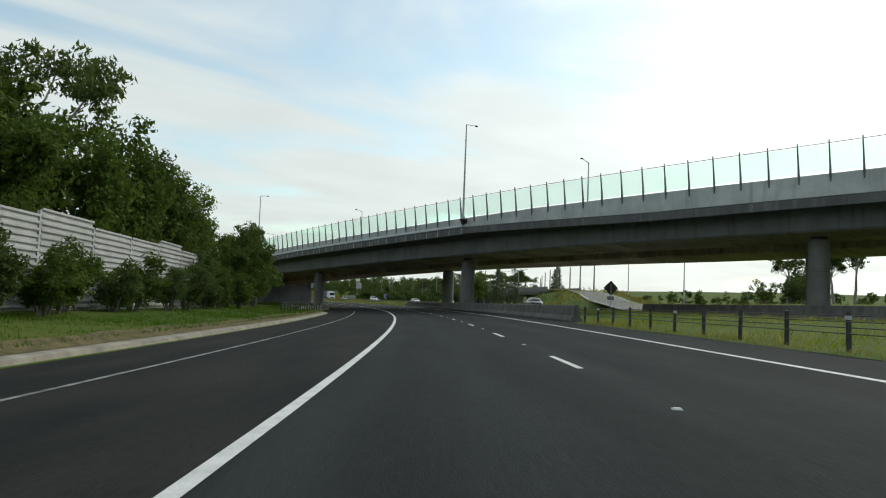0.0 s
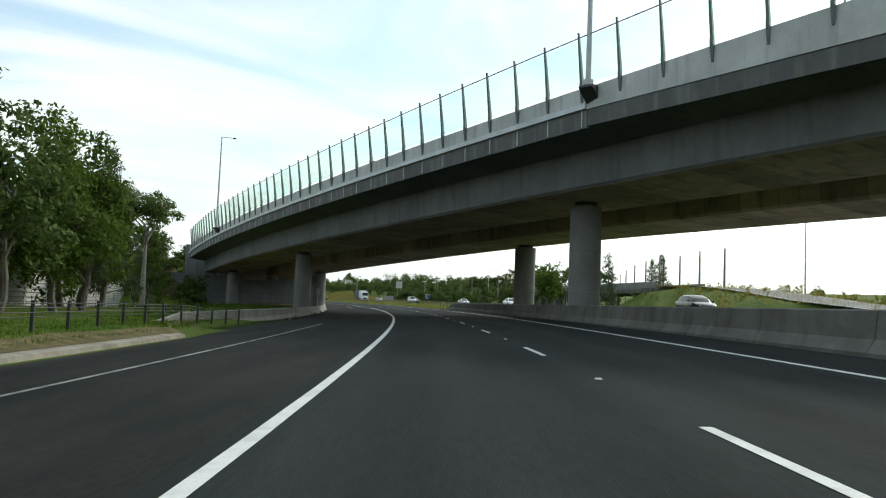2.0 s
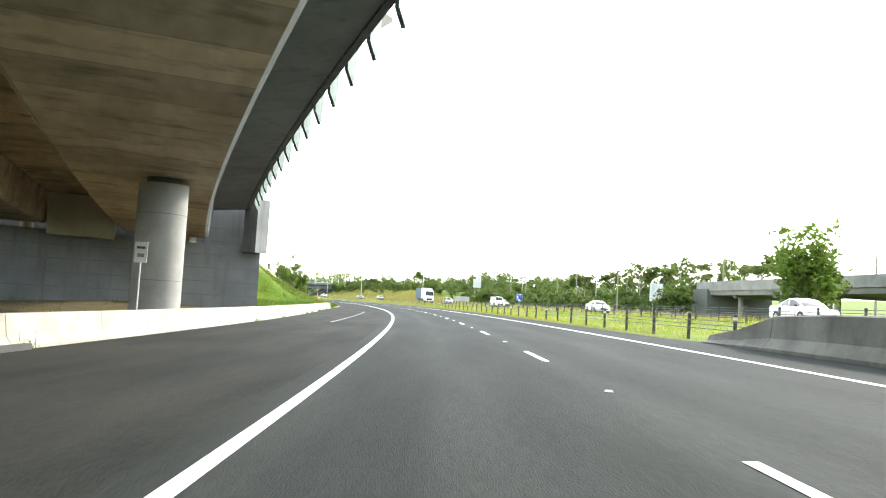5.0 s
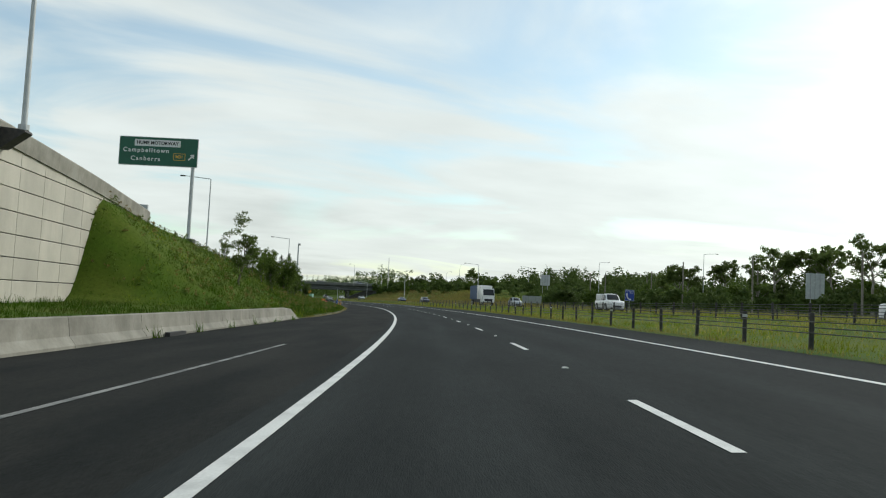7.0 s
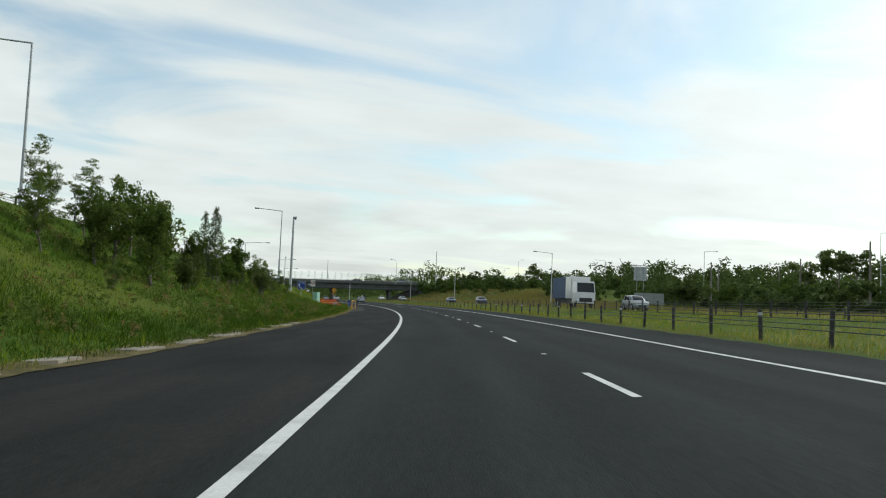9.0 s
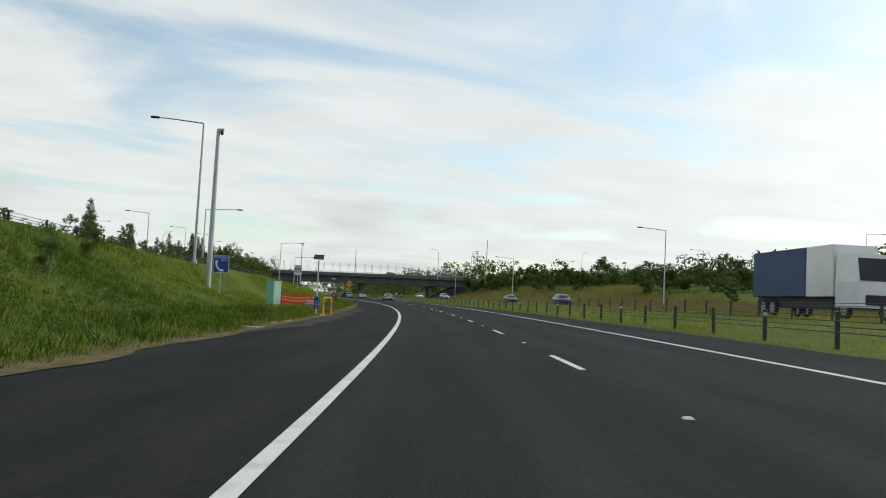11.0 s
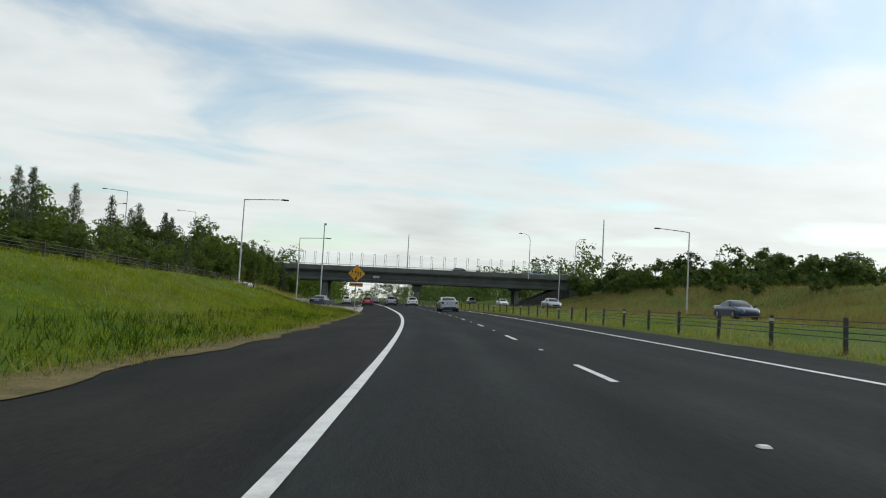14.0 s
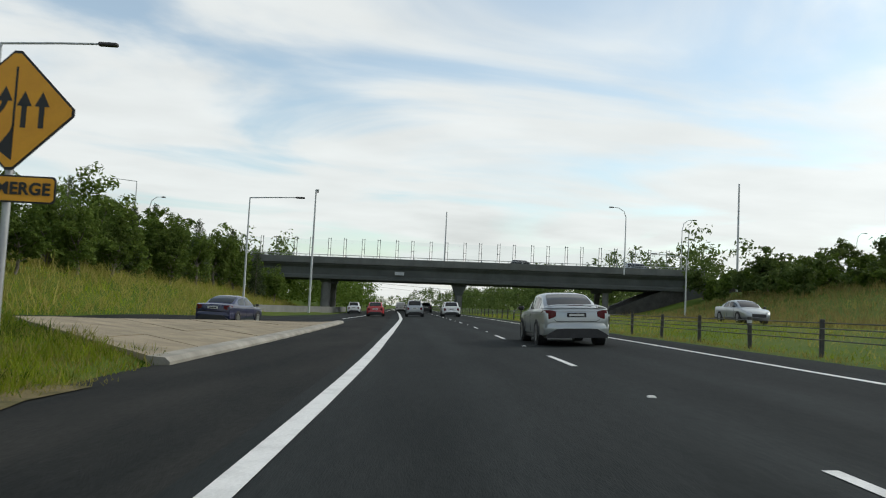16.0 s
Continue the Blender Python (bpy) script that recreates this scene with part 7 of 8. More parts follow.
bank = lambda s: (lerp(s, CREST_D) + 0.2, lerp(s, EDGE_L) - 0.15)
no_pad = lambda s, d, k, r: not (374.5 < s < 389 and d > -11.9) and not (371.8 < s < 377 and -14.9 < d < -13.6) or r.random() < 0.6
first = lambda s, d, k, r: r.random() > (s - 340) / 50 and no_pad(s, d, k, r)
later = lambda s, d, k, r: r.random() < (s - 340) / 50 and no_pad(s, d, k, r)
grass("lush dark green grass on the embankment", scatter(76000, 1, 246, 390, bank, (0.4, 1.2), first), 1, GRASS_LUSH, 0.19, 3)
grass("bright green grass on the embankment", scatter(66000, 12, 340, 471, bank, (0.5, 1.1), later), 12, GRASS, 0.18, 3)
grass("pale grass tips scattered over the embankment", scatter(12000, 13, 246, 390, bank, (0.6, 1.1), lambda s, d, k, r: k > 0.4 and first(s, d, k, r)), 13, GRASS, 0.20)
grass("tall green weeds along the foot of the embankment", scatter(12000, 2, 258, 471, lambda s: (lerp(s, EDGE_L) - 3.2, lerp(s, EDGE_L) - 0.1), (0.6, 1.2), no_pad), 2, GRASS_LUSH, 0.22)
grass("dry seeding grass on the embankment", scatter(6000, 3, 330, 471, bank, (0.7, 1.2), lambda s, d, k, r: k > 0.42 and no_pad(s, d, k, r)), 3, GRASS_DRY, 0.22, 2)
grass("short grass on the verge before the noise wall", scatter(22000, 4, 5, 108, lambda s: (-15.5, -8.2), (0.35, 0.8)), 4, GRASS_LUSH, 0.18)
grass("green grass in the median", scatter(64000, 5, 8, 560, lambda s: (9.2 if 40 < s < 168 else 8.1, 17.6), (0.5, 1.0)), 5, GRASS, 0.15)
grass("dry seeding grass in the median", scatter(26000, 6, 8, 560, lambda s: (9.2 if 40 < s < 168 else 8.2, 17.8), (0.7, 1.2), lambda s, d, k, r: k > 0.42), 6, GRASS_DRY, 0.2, 2)
grass("dry grass beyond the opposite carriageway", scatter(42000, 7, 30, 560, lambda s: (29.2, 60), (0.6, 1.3)), 7, GRASS_DRY, 0.42, 2)
grass("tall brown seeding grass on the bank", scatter(20000, 18, 385, 570, lambda s: (29.5, 50), (0.7, 1.4)), 18, GRASS_BROWN, 0.55, 2)
grass("straw-coloured grass on the low bank", scatter(24000, 19, 366, 480, lambda s: (29.4, 54), (0.7, 1.4)), 19, GRASS_DRY, 0.45, 2)
grass("rough grass beyond the opposite carriageway", scatter(8000, 8, 30, 560, lambda s: (29.2, 55), (0.6, 1.2)), 8, GRASS_LUSH, 0.4, 2)
grass("sparse grass behind the concrete barrier", scatter(16000, 9, 108, 246, lambda s: (-18 if s > 190 else -26, -9.2), (0.5, 1.0), lambda s, d, k, r: s > 200 or s < 154 or r.random() < 0.12), 9, GRASS_LUSH, 0.3)
grass("rough grass on the fill beside the abutment", scatter(9000, 17, 138, 208, lambda s: (-46, -22), (0.7, 1.5)), 17, GRASS, 0.4, 2)
grass("rough dry grass on the far side of the ramp", scatter(17000, 10, 420, 590, lambda s: (-30, lerp(s, CREST_D) - 11), (0.7, 1.7)), 10, GRASS_DRY, 0.55, 2)
grass("yellow-green grass on the far side of the ramp", scatter(16000, 14, 400, 600, lambda s: (-34, lerp(s, CREST_D) - 11), (0.7, 1.5)), 14, GRASS, 0.4, 2)
grass("dark weeds at the island's edge", scatter(6000, 16, 462, 483, lambda s: (-13, -4.9), (0.5, 1.2), lambda s, d, k, r: k > 0.35 and s < 474.6 + 5.5 * (-4.9 - d) / 6.0 + r.uniform(-0.3, 0.6)), 16, GRASS_LUSH, 0.22)
grass("weeds at the island's edge", scatter(7000, 11, 462, 483, lambda s: (-13, -4.9), (0.5, 1.2), lambda s, d, k, r: s < 474.6 + 5.5 * (-4.9 - d) / 6.0 + r.uniform(-0.3, 0.5)), 11, GRASS, 0.2)
grass("dry weeds at the island's edge", scatter(7000, 15, 463, 483, lambda s: (-13, -4.9), (0.5, 1.2), lambda s, d, k, r: s < 474.6 + 5.5 * (-4.9 - d) / 6.0 + r.uniform(-0.3, 0.8)), 15, GRASS_DRY, 0.22, 2)

# ---- vehicles, standing where the traffic was ----
def car_paint(name, col, metal=0.0, rough=0.32):
    return material(name, col, rough, metal, col2=tuple(c * 0.9 for c in col), scale=1.2, fine=0.03, fine_scale=200, coat=0.7)


PAINTS = {"silver": car_paint("silver_paint", (0.37, 0.395, 0.40), 0.75, 0.34), "white": car_paint("white_paint", (0.74, 0.74, 0.73)), "grey": car_paint("grey_paint", (0.36, 0.38, 0.40), 0.7),
          "blue": car_paint("blue_paint", (0.003, 0.005, 0.042), 0.0), "red": car_paint("red_paint", (0.40, 0.012, 0.015)), "black": car_paint("black_paint", (0.015, 0.015, 0.017)), "steel_blue": car_paint("steel_blue_paint", (0.020, 0.036, 0.085), 0.3)}
CAR_GLASS = material("car_glass", (0.010, 0.012, 0.013), 0.08, col2=(0.014, 0.016, 0.017), scale=0.8, spec=0.45)
TYRE = material("tyre_rubber", (0.014, 0.014, 0.014), 0.85, col2=(0.022, 0.021, 0.02), scale=6, bump=0.2)
RIM = material("alloy_rim", (0.42, 0.43, 0.44), 0.35, 0.85)
TRIM = material("black_trim", (0.016, 0.016, 0.017), 0.6, col2=(0.024, 0.024, 0.025), scale=8)
TAIL = material("tail_lamp", (0.10, 0.006, 0.012), 0.2, coat=0.3)
HEAD = material("head_lamp", (0.55, 0.57, 0.58), 0.12, 0.3, coat=0.5)
PLATE = material("number_plate", (0.62, 0.62, 0.58), 0.5)

# length, half width, height, belt height at the tail, at the doors, at the nose; y of: tail glass foot, roof back, roof front, screen foot; wheelbase, wheel radius
SHAPES = {
    "sedan": (4.95, 0.93, 1.45, 1.02, 0.96, 0.74, -1.72, -0.80, 0.35, 1.25, 2.84, 0.335),
    "hatch": (4.35, 0.90, 1.48, 0.98, 0.96, 0.76, -2.02, -1.45, 0.30, 1.20, 2.65, 0.325),
    "suv": (4.45, 0.90, 1.62, 1.06, 1.04, 0.92, -2.08, -1.70, 0.30, 1.10, 2.64, 0.355),
    "wagon": (4.90, 0.93, 1.80, 1.10, 1.08, 0.98, -2.36, -2.12, 0.35, 1.15, 2.80, 0.375),
    "ute": (5.20, 0.92, 1.76, 1.06, 1.06, 0.98, -0.72, -0.55, 0.55, 1.30, 3.05, 0.375),
}
CAR_MESHES = {}


def wheel_meshes(r):
    if r in CAR_MESHES:
        return CAR_MESHES[r]
    prof = [(-0.11, r * 0.70), (-0.115, r * 0.92), (-0.085, r), (0.085, r), (0.115, r * 0.92), (0.11, r * 0.70)]
    n = 24
    ring = lambda x, q: [Vector((x, q * math.cos(2 * math.pi * k / n), q * math.sin(2 * math.pi * k / n))) for k in range(n)]
    tyre = Soup().loft([ring(x, q) for x, q in prof] + [ring(*prof[0])], cap=False).mesh("tyre", TYRE, True)
    rim = Soup().loft([ring(0.085, r * 0.72), ring(0.10, r * 0.70), ring(0.10, r * 0.62), ring(0.07, r * 0.60)], cap=False)
    for k in range(5):
        a = 2 * math.pi * k / 5
        for da in (-0.13, 0.13):
            w = 0.032
            m = Matrix.Rotation(a, 4, "X")
            rim.box(0.075, 0.098, -w + da * r, w + da * r, r * 0.08, r * 0.66, m)
    rim.tube([(0.06, 0, 0), (0.102, 0, 0)], r * 0.16, 12)
    well = Soup().tube([(-0.08, 0, 0), (0.05, 0, 0)], r * 0.66, 20).mesh("brake_disc", TRIM)
    CAR_MESHES[r] = (tyre, rim.mesh("rim", RIM), well)
    return CAR_MESHES[r]


PANES = {}


def cabin_line(kind):
    """The cabin from tail to screen: y, half width at the roof's edge, height."""
    L, W, H, zt, zd, zn, yt, yr, yf, ys, base, wr = SHAPES[kind]
    w = W * 0.70
    rows = [(yt, W * 0.80, zt + 0.005), (yt + (yr - yt) * 0.5, W * 0.755, zt + (H - zt) * 0.58), (yr - 0.10, w * 1.01, H - 0.075), (yr + 0.12, w * 1.03, H - 0.025), (yr + 0.45, w * 1.045, H - 0.002),
            ((yr + yf) / 2 + 0.1, w * 1.05, H), (yf - 0.12, w * 1.035, H - 0.025), (yf + 0.10, w * 1.01, H - 0.085), (yf + (ys - yf) * 0.55, W * 0.755, zd + (H - zd) * 0.52), (ys, W * 0.82, zd - 0.025)]
    return rows


def cabin_at(kind, y):
    rows = cabin_line(kind)
    return lerp(y, [(r[0], r[1]) for r in rows]), lerp(y, [(r[0], r[2]) for r in rows])


def roof_z(kind, y, x):
    w, z = cabin_at(kind, y)
    return z + 0.018 - 0.03 * (x / w) ** 2 - 0.05 * max(0.0, abs(x) / w - 0.82) / 0.18


def cabin_shell(kind):
    W, zt, zd = SHAPES[kind][1], SHAPES[kind][3], SHAPES[kind][4]
    rings = []
    for y, w, z in cabin_line(kind):
        wb, lo = W * 0.905, zd - 0.12
        half = [(wb, min(lo, z - 0.1)), (wb + (w - wb) * 0.5, lo + (z - 0.06 - lo) * 0.55)] + [(w * k, roof_z(kind, y, w * k)) for k in (1.0, 0.9, 0.6, 0.25)]
        rings.append([Vector((x, y, q)) for x, q in half] + [Vector((-x, y, q)) for x, q in reversed(half)])
    return Soup().loft(rings)


def car_panes(kind):
    """Rear window, windscreen and side windows, set just proud of the shell."""
    L, W, H, zt, zd, zn, yt, yr, yf, ys, base, wr = SHAPES[kind]
    out = []

    def slope(name, y0, y1, a, b, side):
        rows = []
        for k in range(7):
            y = y0 + (y1 - y0) * (a + (b - a) * k / 6)
            w = cabin_at(kind, y)[0] * (0.86 if 0 < k < 6 else 0.80)
            xs = [w * (-1 + 2 * i / 6) for i in range(7)]
            rows.append([Vector((x, y + side * 0.008, roof_z(kind, y, x) + 0.008)) for x in xs] + [Vector((x, y - side * 0.03, roof_z(kind, y, x) - 0.03)) for x in reversed(xs)])
        out.append((name, Soup().loft(rows).mesh(name, CAR_GLASS, True)))

    slope("rear_window", yt, yr, 0.10, 0.98, -1)
    slope("windscreen", ys, yf, 0.10, 0.98, 1)
    mid = (yr + yf) / 2 - 0.05
    ends = [(mid + 0.05, ys - 0.30), ((yr - 0.32 if kind in ("sedan", "hatch") else yr + 0.05), mid - 0.05)]
    if kind == "ute":
        ends = [(mid + 0.05, ys - 0.30), (yr + 0.06, mid - 0.05)]
    if kind in ("wagon", "suv"):
        ends[1] = (yr + 0.85, mid - 0.05)
        ends.append((yr + 0.10, yr + 0.77))
    for sx in (-1, 1):
        for y0, y1 in ends:
            rows = []
            for k in range(9):
                y = y0 + (y1 - y0) * k / 8
                w, z = cabin_at(kind, y)
                wb, lo = W * 0.905, zd - 0.12
                kx, kz = wb + (w - wb) * 0.5, lo + (z - 0.06 - lo) * 0.55
                hi = roof_z(kind, y, w)
                x_at = lambda q: wb + (kx - wb) * (q - lo) / (kz - lo) if q < kz else kx + (w - kx) * (q - kz) / max(0.01, hi - kz)
                z0, z1 = zd + 0.035, max(zd + 0.045, hi - 0.035)
                if k in (0, 8):
                    z1 -= 0.03 * (z1 - z0 > 0.1)
                zs = [z0, (z0 + z1) / 2, z1]
                rows.append([Vector((sx * (x_at(q) + 0.007), y, q)) for q in zs] + [Vector((sx * (x_at(q) - 0.03), y, q)) for q in reversed(zs)])
            out.append(("side_window", Soup().loft(rows).mesh("side_window", CAR_GLASS, True)))
    return out


def car(kind, paint, label, m, spoiler=False, roof_bars=False, canopy=False):
    """A car whose nose points to +y, on its wheels at z = 0."""
    L, W, H, zt, zd, zn, yt, yr, yf, ys, base, wr = SHAPES[kind]
    P = PAINTS[paint]
    ob = thing("car", label, "car", "traffic", m)
    h = L / 2
    zb = 0.24
    key = (kind, paint)
    if key not in CAR_MESHES:
        # lower body: rounded sections from tail to nose
        st = [(-h, zt - 0.13, 0.86, 0.36), (-h + 0.045, zt - 0.05, 0.93, 0.30), (-h + 0.20, zt - 0.005, 0.975, 0.26), (yt, zt, 1.0, zb), (yt * 0.4, zd + 0.015, 1.0, zb), (0.2, zd, 1.0, zb), (ys, zd - 0.03, 0.99, zb),
              (ys + (h - ys) * 0.45, (zd + zn) / 2 + 0.03, 0.97, zb), (h - 0.32, zn + 0.03, 0.92, zb), (h - 0.10, zn - 0.06, 0.80, 0.27), (h, zn - 0.22, 0.66, 0.34)]
        rings = []
        for y, z, w, b in st:
            ww = W * w
            half = [(0.0, b), (ww * 0.86, b), (ww * 0.965, b + 0.07), (ww * 0.99, b + (z - b) * 0.35), (ww * 1.0, b + (z - b) * 0.62), (ww * 0.985, z - 0.09), (ww * 0.955, z - 0.022), (ww * 0.88, z), (0.0, z + 0.025)]
            rings.append([Vector((x, y, zz)) for x, zz in half] + [Vector((-x, y, zz)) for x, zz in half[-2:0:-1]])
        body = Soup().loft(rings)
        # cabin: a painted shell that the panes lie on
        CAR_MESHES[key] = (body.mesh("body", P, True), cabin_shell(kind).mesh("cabin", P, True))
    body, shell = CAR_MESHES[key]
    part("body", body, None, ob)
    part("cabin", shell, None, ob)
    if kind not in PANES:
        PANES[kind] = car_panes(kind)
    for name, me in PANES[kind]:
        part(name, me, None, ob, "dark tinted glass")
    part("sill", Soup().box(-W * 0.93, W * 0.93, -base / 2 + wr, base / 2 - wr, 0.17, 0.27, None, 0.03), TRIM, ob, "dark sill")
    part("rear_bumper", Soup().loft([[Vector((x * k, y, z)) for x, z in ((-W * 0.90, 0.23), (W * 0.90, 0.23), (W * 0.88, 0.31), (W * 0.78, 0.37), (W * 0.60, 0.46), (W * 0.40, 0.475), (-W * 0.40, 0.475), (-W * 0.60, 0.46), (-W * 0.78, 0.37), (-W * 0.88, 0.31))] for y, k in ((-h + 0.3, 1.0), (-h - (0.086 if kind in ("sedan", "hatch") else 0.012), 0.98))]), TRIM, ob, "black lower bumper insert")
    part("grille", Soup().box(-W * 0.5, W * 0.5, h - 0.12, h + 0.012, 0.36, 0.58, None, 0.03), TRIM, ob, "dark grille")
    for sx in (-1, 1):
        tz0, tz1 = (zt - 0.29, zt - 0.055) if kind == "sedan" else (zt - 0.40, zt - 0.12)
        rows = []
        for a, y, k in ((0.60, -h, 0.55), (0.70, -h, 0.85), (0.785, -h, 1.0), (0.88, -h + 0.045, 1.0), (0.955, -h + 0.21, 0.8), (0.965, -h + 0.32, 0.35)):
            zc, zh = (tz0 + tz1) / 2 + 0.03 * (1 - k), (tz1 - tz0) / 2 * k
            rows.append([Vector((sx * (W * a + 0.006), y - 0.014, zc - zh)), Vector((sx * (W * a + 0.004), y - 0.014, zc + zh)), Vector((sx * (W * a - 0.05), y + 0.06, zc + zh)), Vector((sx * (W * a - 0.05), y + 0.06, zc - zh))])
        lamp = Soup().loft(rows)
        part("tail_lamp", lamp, TAIL, ob, "red tail lamp", True)
        hl = Soup().loft([[Vector((sx * W * 0.52, y, zn - 0.20)), Vector((sx * W * 0.50, y, zn - 0.04)), Vector((sx * W * 0.90, y - 0.30, zn + 0.0)), Vector((sx * W * 0.88, y - 0.22, zn - 0.17))] for y in (h - 0.20, h - 0.025)])
        part("headlight", hl, HEAD, ob, "clear headlight")
        mir = part("mirror", Soup().box(sx * W - 0.09 + sx * 0.07, sx * W + 0.09 + sx * 0.07, ys - 0.32, ys - 0.18, zd - 0.01, zd + 0.12, None, 0.035), TRIM, ob)
        for y in (0.05, -0.85):
            part("door_handle", Soup().box(sx * W * 0.985 - 0.02, sx * W * 0.985 + 0.02, y - 0.10, y + 0.10, zd - 0.20, zd - 0.165, None, 0.008), P, ob)
        for y in (-0.32, 0.75):
            part("door_gap", Soup().box(sx * W * 0.992 - 0.008, sx * W * 0.992 + 0.006, y - 0.005, y + 0.005, 0.36, zd - 0.1), TRIM, ob, "door shut line")
    part("number_plate", Soup().box(-0.26, 0.26, -h - 0.016, -h + 0.02, zt - 0.245 if kind == "sedan" else zt - 0.28, zt - 0.13 if kind == "sedan" else zt - 0.165, None, 0.006), TRIM if spoiler else PLATE, ob, "black number plate" if spoiler else "pale number plate")
    part("plate_bar", Soup().box(-0.20, 0.20, -h - 0.020, -h - 0.014, zt - 0.215 if kind == "sedan" else zt - 0.25, zt - 0.16 if kind == "sedan" else zt - 0.195), PLATE if spoiler else TRIM, ob, "bar on the plate")
    part("boot_trim", Soup().box(-0.42, 0.42, -h - 0.004, -h + 0.05, zt - 0.105 if kind == "sedan" else zt - 0.12, zt - 0.085 if kind == "sedan" else zt - 0.10), RIM, ob, "bright trim strip")
    tyre, rim, well = wheel_meshes(wr)
    for sx in (-1, 1):
        for y in (-base / 2 - 0.05, base / 2 - 0.05):
            arch = Soup().tube([(sx * (W - 0.25), y, wr), (sx * (W + 0.004), y, wr)], wr * 1.13, 26)
            part("wheel_arch", arch, TRIM, ob, "dark wheel arch")
            w = thing_part("wheel", ob, pose(sx * (W - 0.09), y, wr, 0, 0, 0 if sx > 0 else 180))
            part("tyre", tyre, None, w)
            part("rim", rim, None, w, "five-spoke alloy rim")
            part("brake_disc", well, None, w)
    if kind in ("sedan", "hatch"):
        lid = [Vector((x * W, -h - 0.008, z)) for x, z in ((-0.66, zt - 0.30), (-0.58, zt - 0.36), (0.58, zt - 0.36), (0.66, zt - 0.30))]
        part("boot_gap", Soup().tube(lid, 0.008, 5), TRIM, ob, "boot lid shut line")
        # painted bumper that stands out round the tail
        rows = []
        for x, y in ((-0.985, -h + 0.62), (-1.0, -h + 0.30), (-0.94, -h + 0.06), (-0.78, -h - 0.045), (-0.4, -h - 0.075), (0.4, -h - 0.075), (0.78, -h - 0.045), (0.94, -h + 0.06), (1.0, -h + 0.30), (0.985, -h + 0.62)):
            deep = 0.10 if abs(x) < 0.9 else 0.03
            inner = x * W - 0.03 * (1 if x > 0 else -1)
            rows.append([Vector((x * W, y + 0.02, 0.30)), Vector((x * W, y, 0.44)), Vector((x * W, y + 0.005, 0.56)), Vector((x * W * 0.99, y + 0.05, 0.615)), Vector((inner * 0.97, y + deep + 0.05, 0.60)), Vector((inner * 0.97, y + deep + 0.05, 0.32))])
        part("bumper", Soup().loft(rows), P, ob, "painted rear bumper", True)
    if spoiler:
        bow = lambda x: (abs(x) / W) ** 5
        wing = Soup().loft([[Vector((x, -h + 0.07 + 0.16 * (x / W) ** 2 + a, zt + 0.075 - 0.13 * bow(x) + b)) for a, b in ((0, -0.012), (0.12, -0.018), (0.25, -0.005), (0.24, 0.012), (0.10, 0.024), (0.01, 0.012))] for x in steps(-W * 0.94, W * 0.94, 0.08)])
        part("spoiler", wing, PAINTS[paint], ob, "raised boot spoiler", True)
        part("brake_light", Soup().box(-0.20, 0.20, -h + 0.064, -h + 0.08, zt + 0.068, zt + 0.084), TAIL, ob, "slim red brake light")
    if roof_bars:
        for sx in (-1, 1):
            part("roof_bar", Soup().tube([(sx * W * 0.62, yr + 0.1, H + 0.01), (sx * W * 0.62, yr + 0.2, H + 0.07), (sx * W * 0.62, yf - 0.2, H + 0.07), (sx * W * 0.62, yf - 0.1, H + 0.01)], 0.02, 6), TRIM, ob, "black roof bar")
    if kind == "ute":
        part("tray", Soup().box(-W * 0.86, W * 0.86, -h + 0.06, yt - 0.05, 0.98, 1.075, None, 0.02), TRIM, ob, "dark tray cover")
        if canopy:
            part("canopy", Soup().box(-W * 0.84, W * 0.84, -h + 0.08, yt - 0.04, 1.05, H - 0.02, None, 0.08), PAINTS[paint], ob, "fibreglass canopy")
    return ob


def thing_part(name, parent, m):
    e = new(name)
    e.parent = parent
    e.matrix_basis = m
    return e


def on_road(s, d, way=1):
    z = BANK * d if d < 8 else height(s, d) + 0.05
    lean = -math.degrees(math.atan(BANK)) if d < 8 else 0
    p = along(s, d, z + 0.005)
    return pose(p.x, p.y, p.z, 0, lean if way > 0 else -lean, heading(s) + (0 if way > 0 else 180))


car("sedan", "silver", "silver sedan with a boot spoiler in the fast lane", on_road(483.0, 4.15), spoiler=True)
car("suv", "grey", "silver-grey compact SUV with roof bars, seen from behind", on_road(541.6, 0.9), roof_bars=True)
car("hatch", "white", "white hatchback in the fast lane, seen from behind", on_road(540.5, 4.5))
car("hatch", "red", "bright red hatchback in the traffic ahead", on_road(544.4, -3.1))
car("suv", "white", "white SUV in the merging lane", on_road(575.2, -7.0))
car("ute", "white", "white utility with a canopy in the traffic ahead", on_road(605, -0.3), canopy=True)
car("suv", "black", "black SUV in the traffic ahead", on_road(592, 3.8))
car("sedan", "blue", "dark blue sedan in the queue of traffic", on_road(612, 0.1))
car("hatch", "white", "white hatchback in the queue of traffic", on_road(626, 0.2))
car("hatch", "grey", "grey hatchback in the queue of traffic", on_road(640, 0.2))
p = along(501.5, -9.4, 0)
car("sedan", "blue", "dark blue sedan coming down the on-ramp", pose(p.x, p.y, height(501.5, -9.4) + 0.05, 0, 0, heading(517) - 10))
p = along(473.0, -14.6, 0)
car("sedan", "silver", "silver sedan on the on-ramp behind the barrier", pose(p.x, p.y, height(473.0, -15.0) + 0.10, 0, 0, heading(473) - 4))
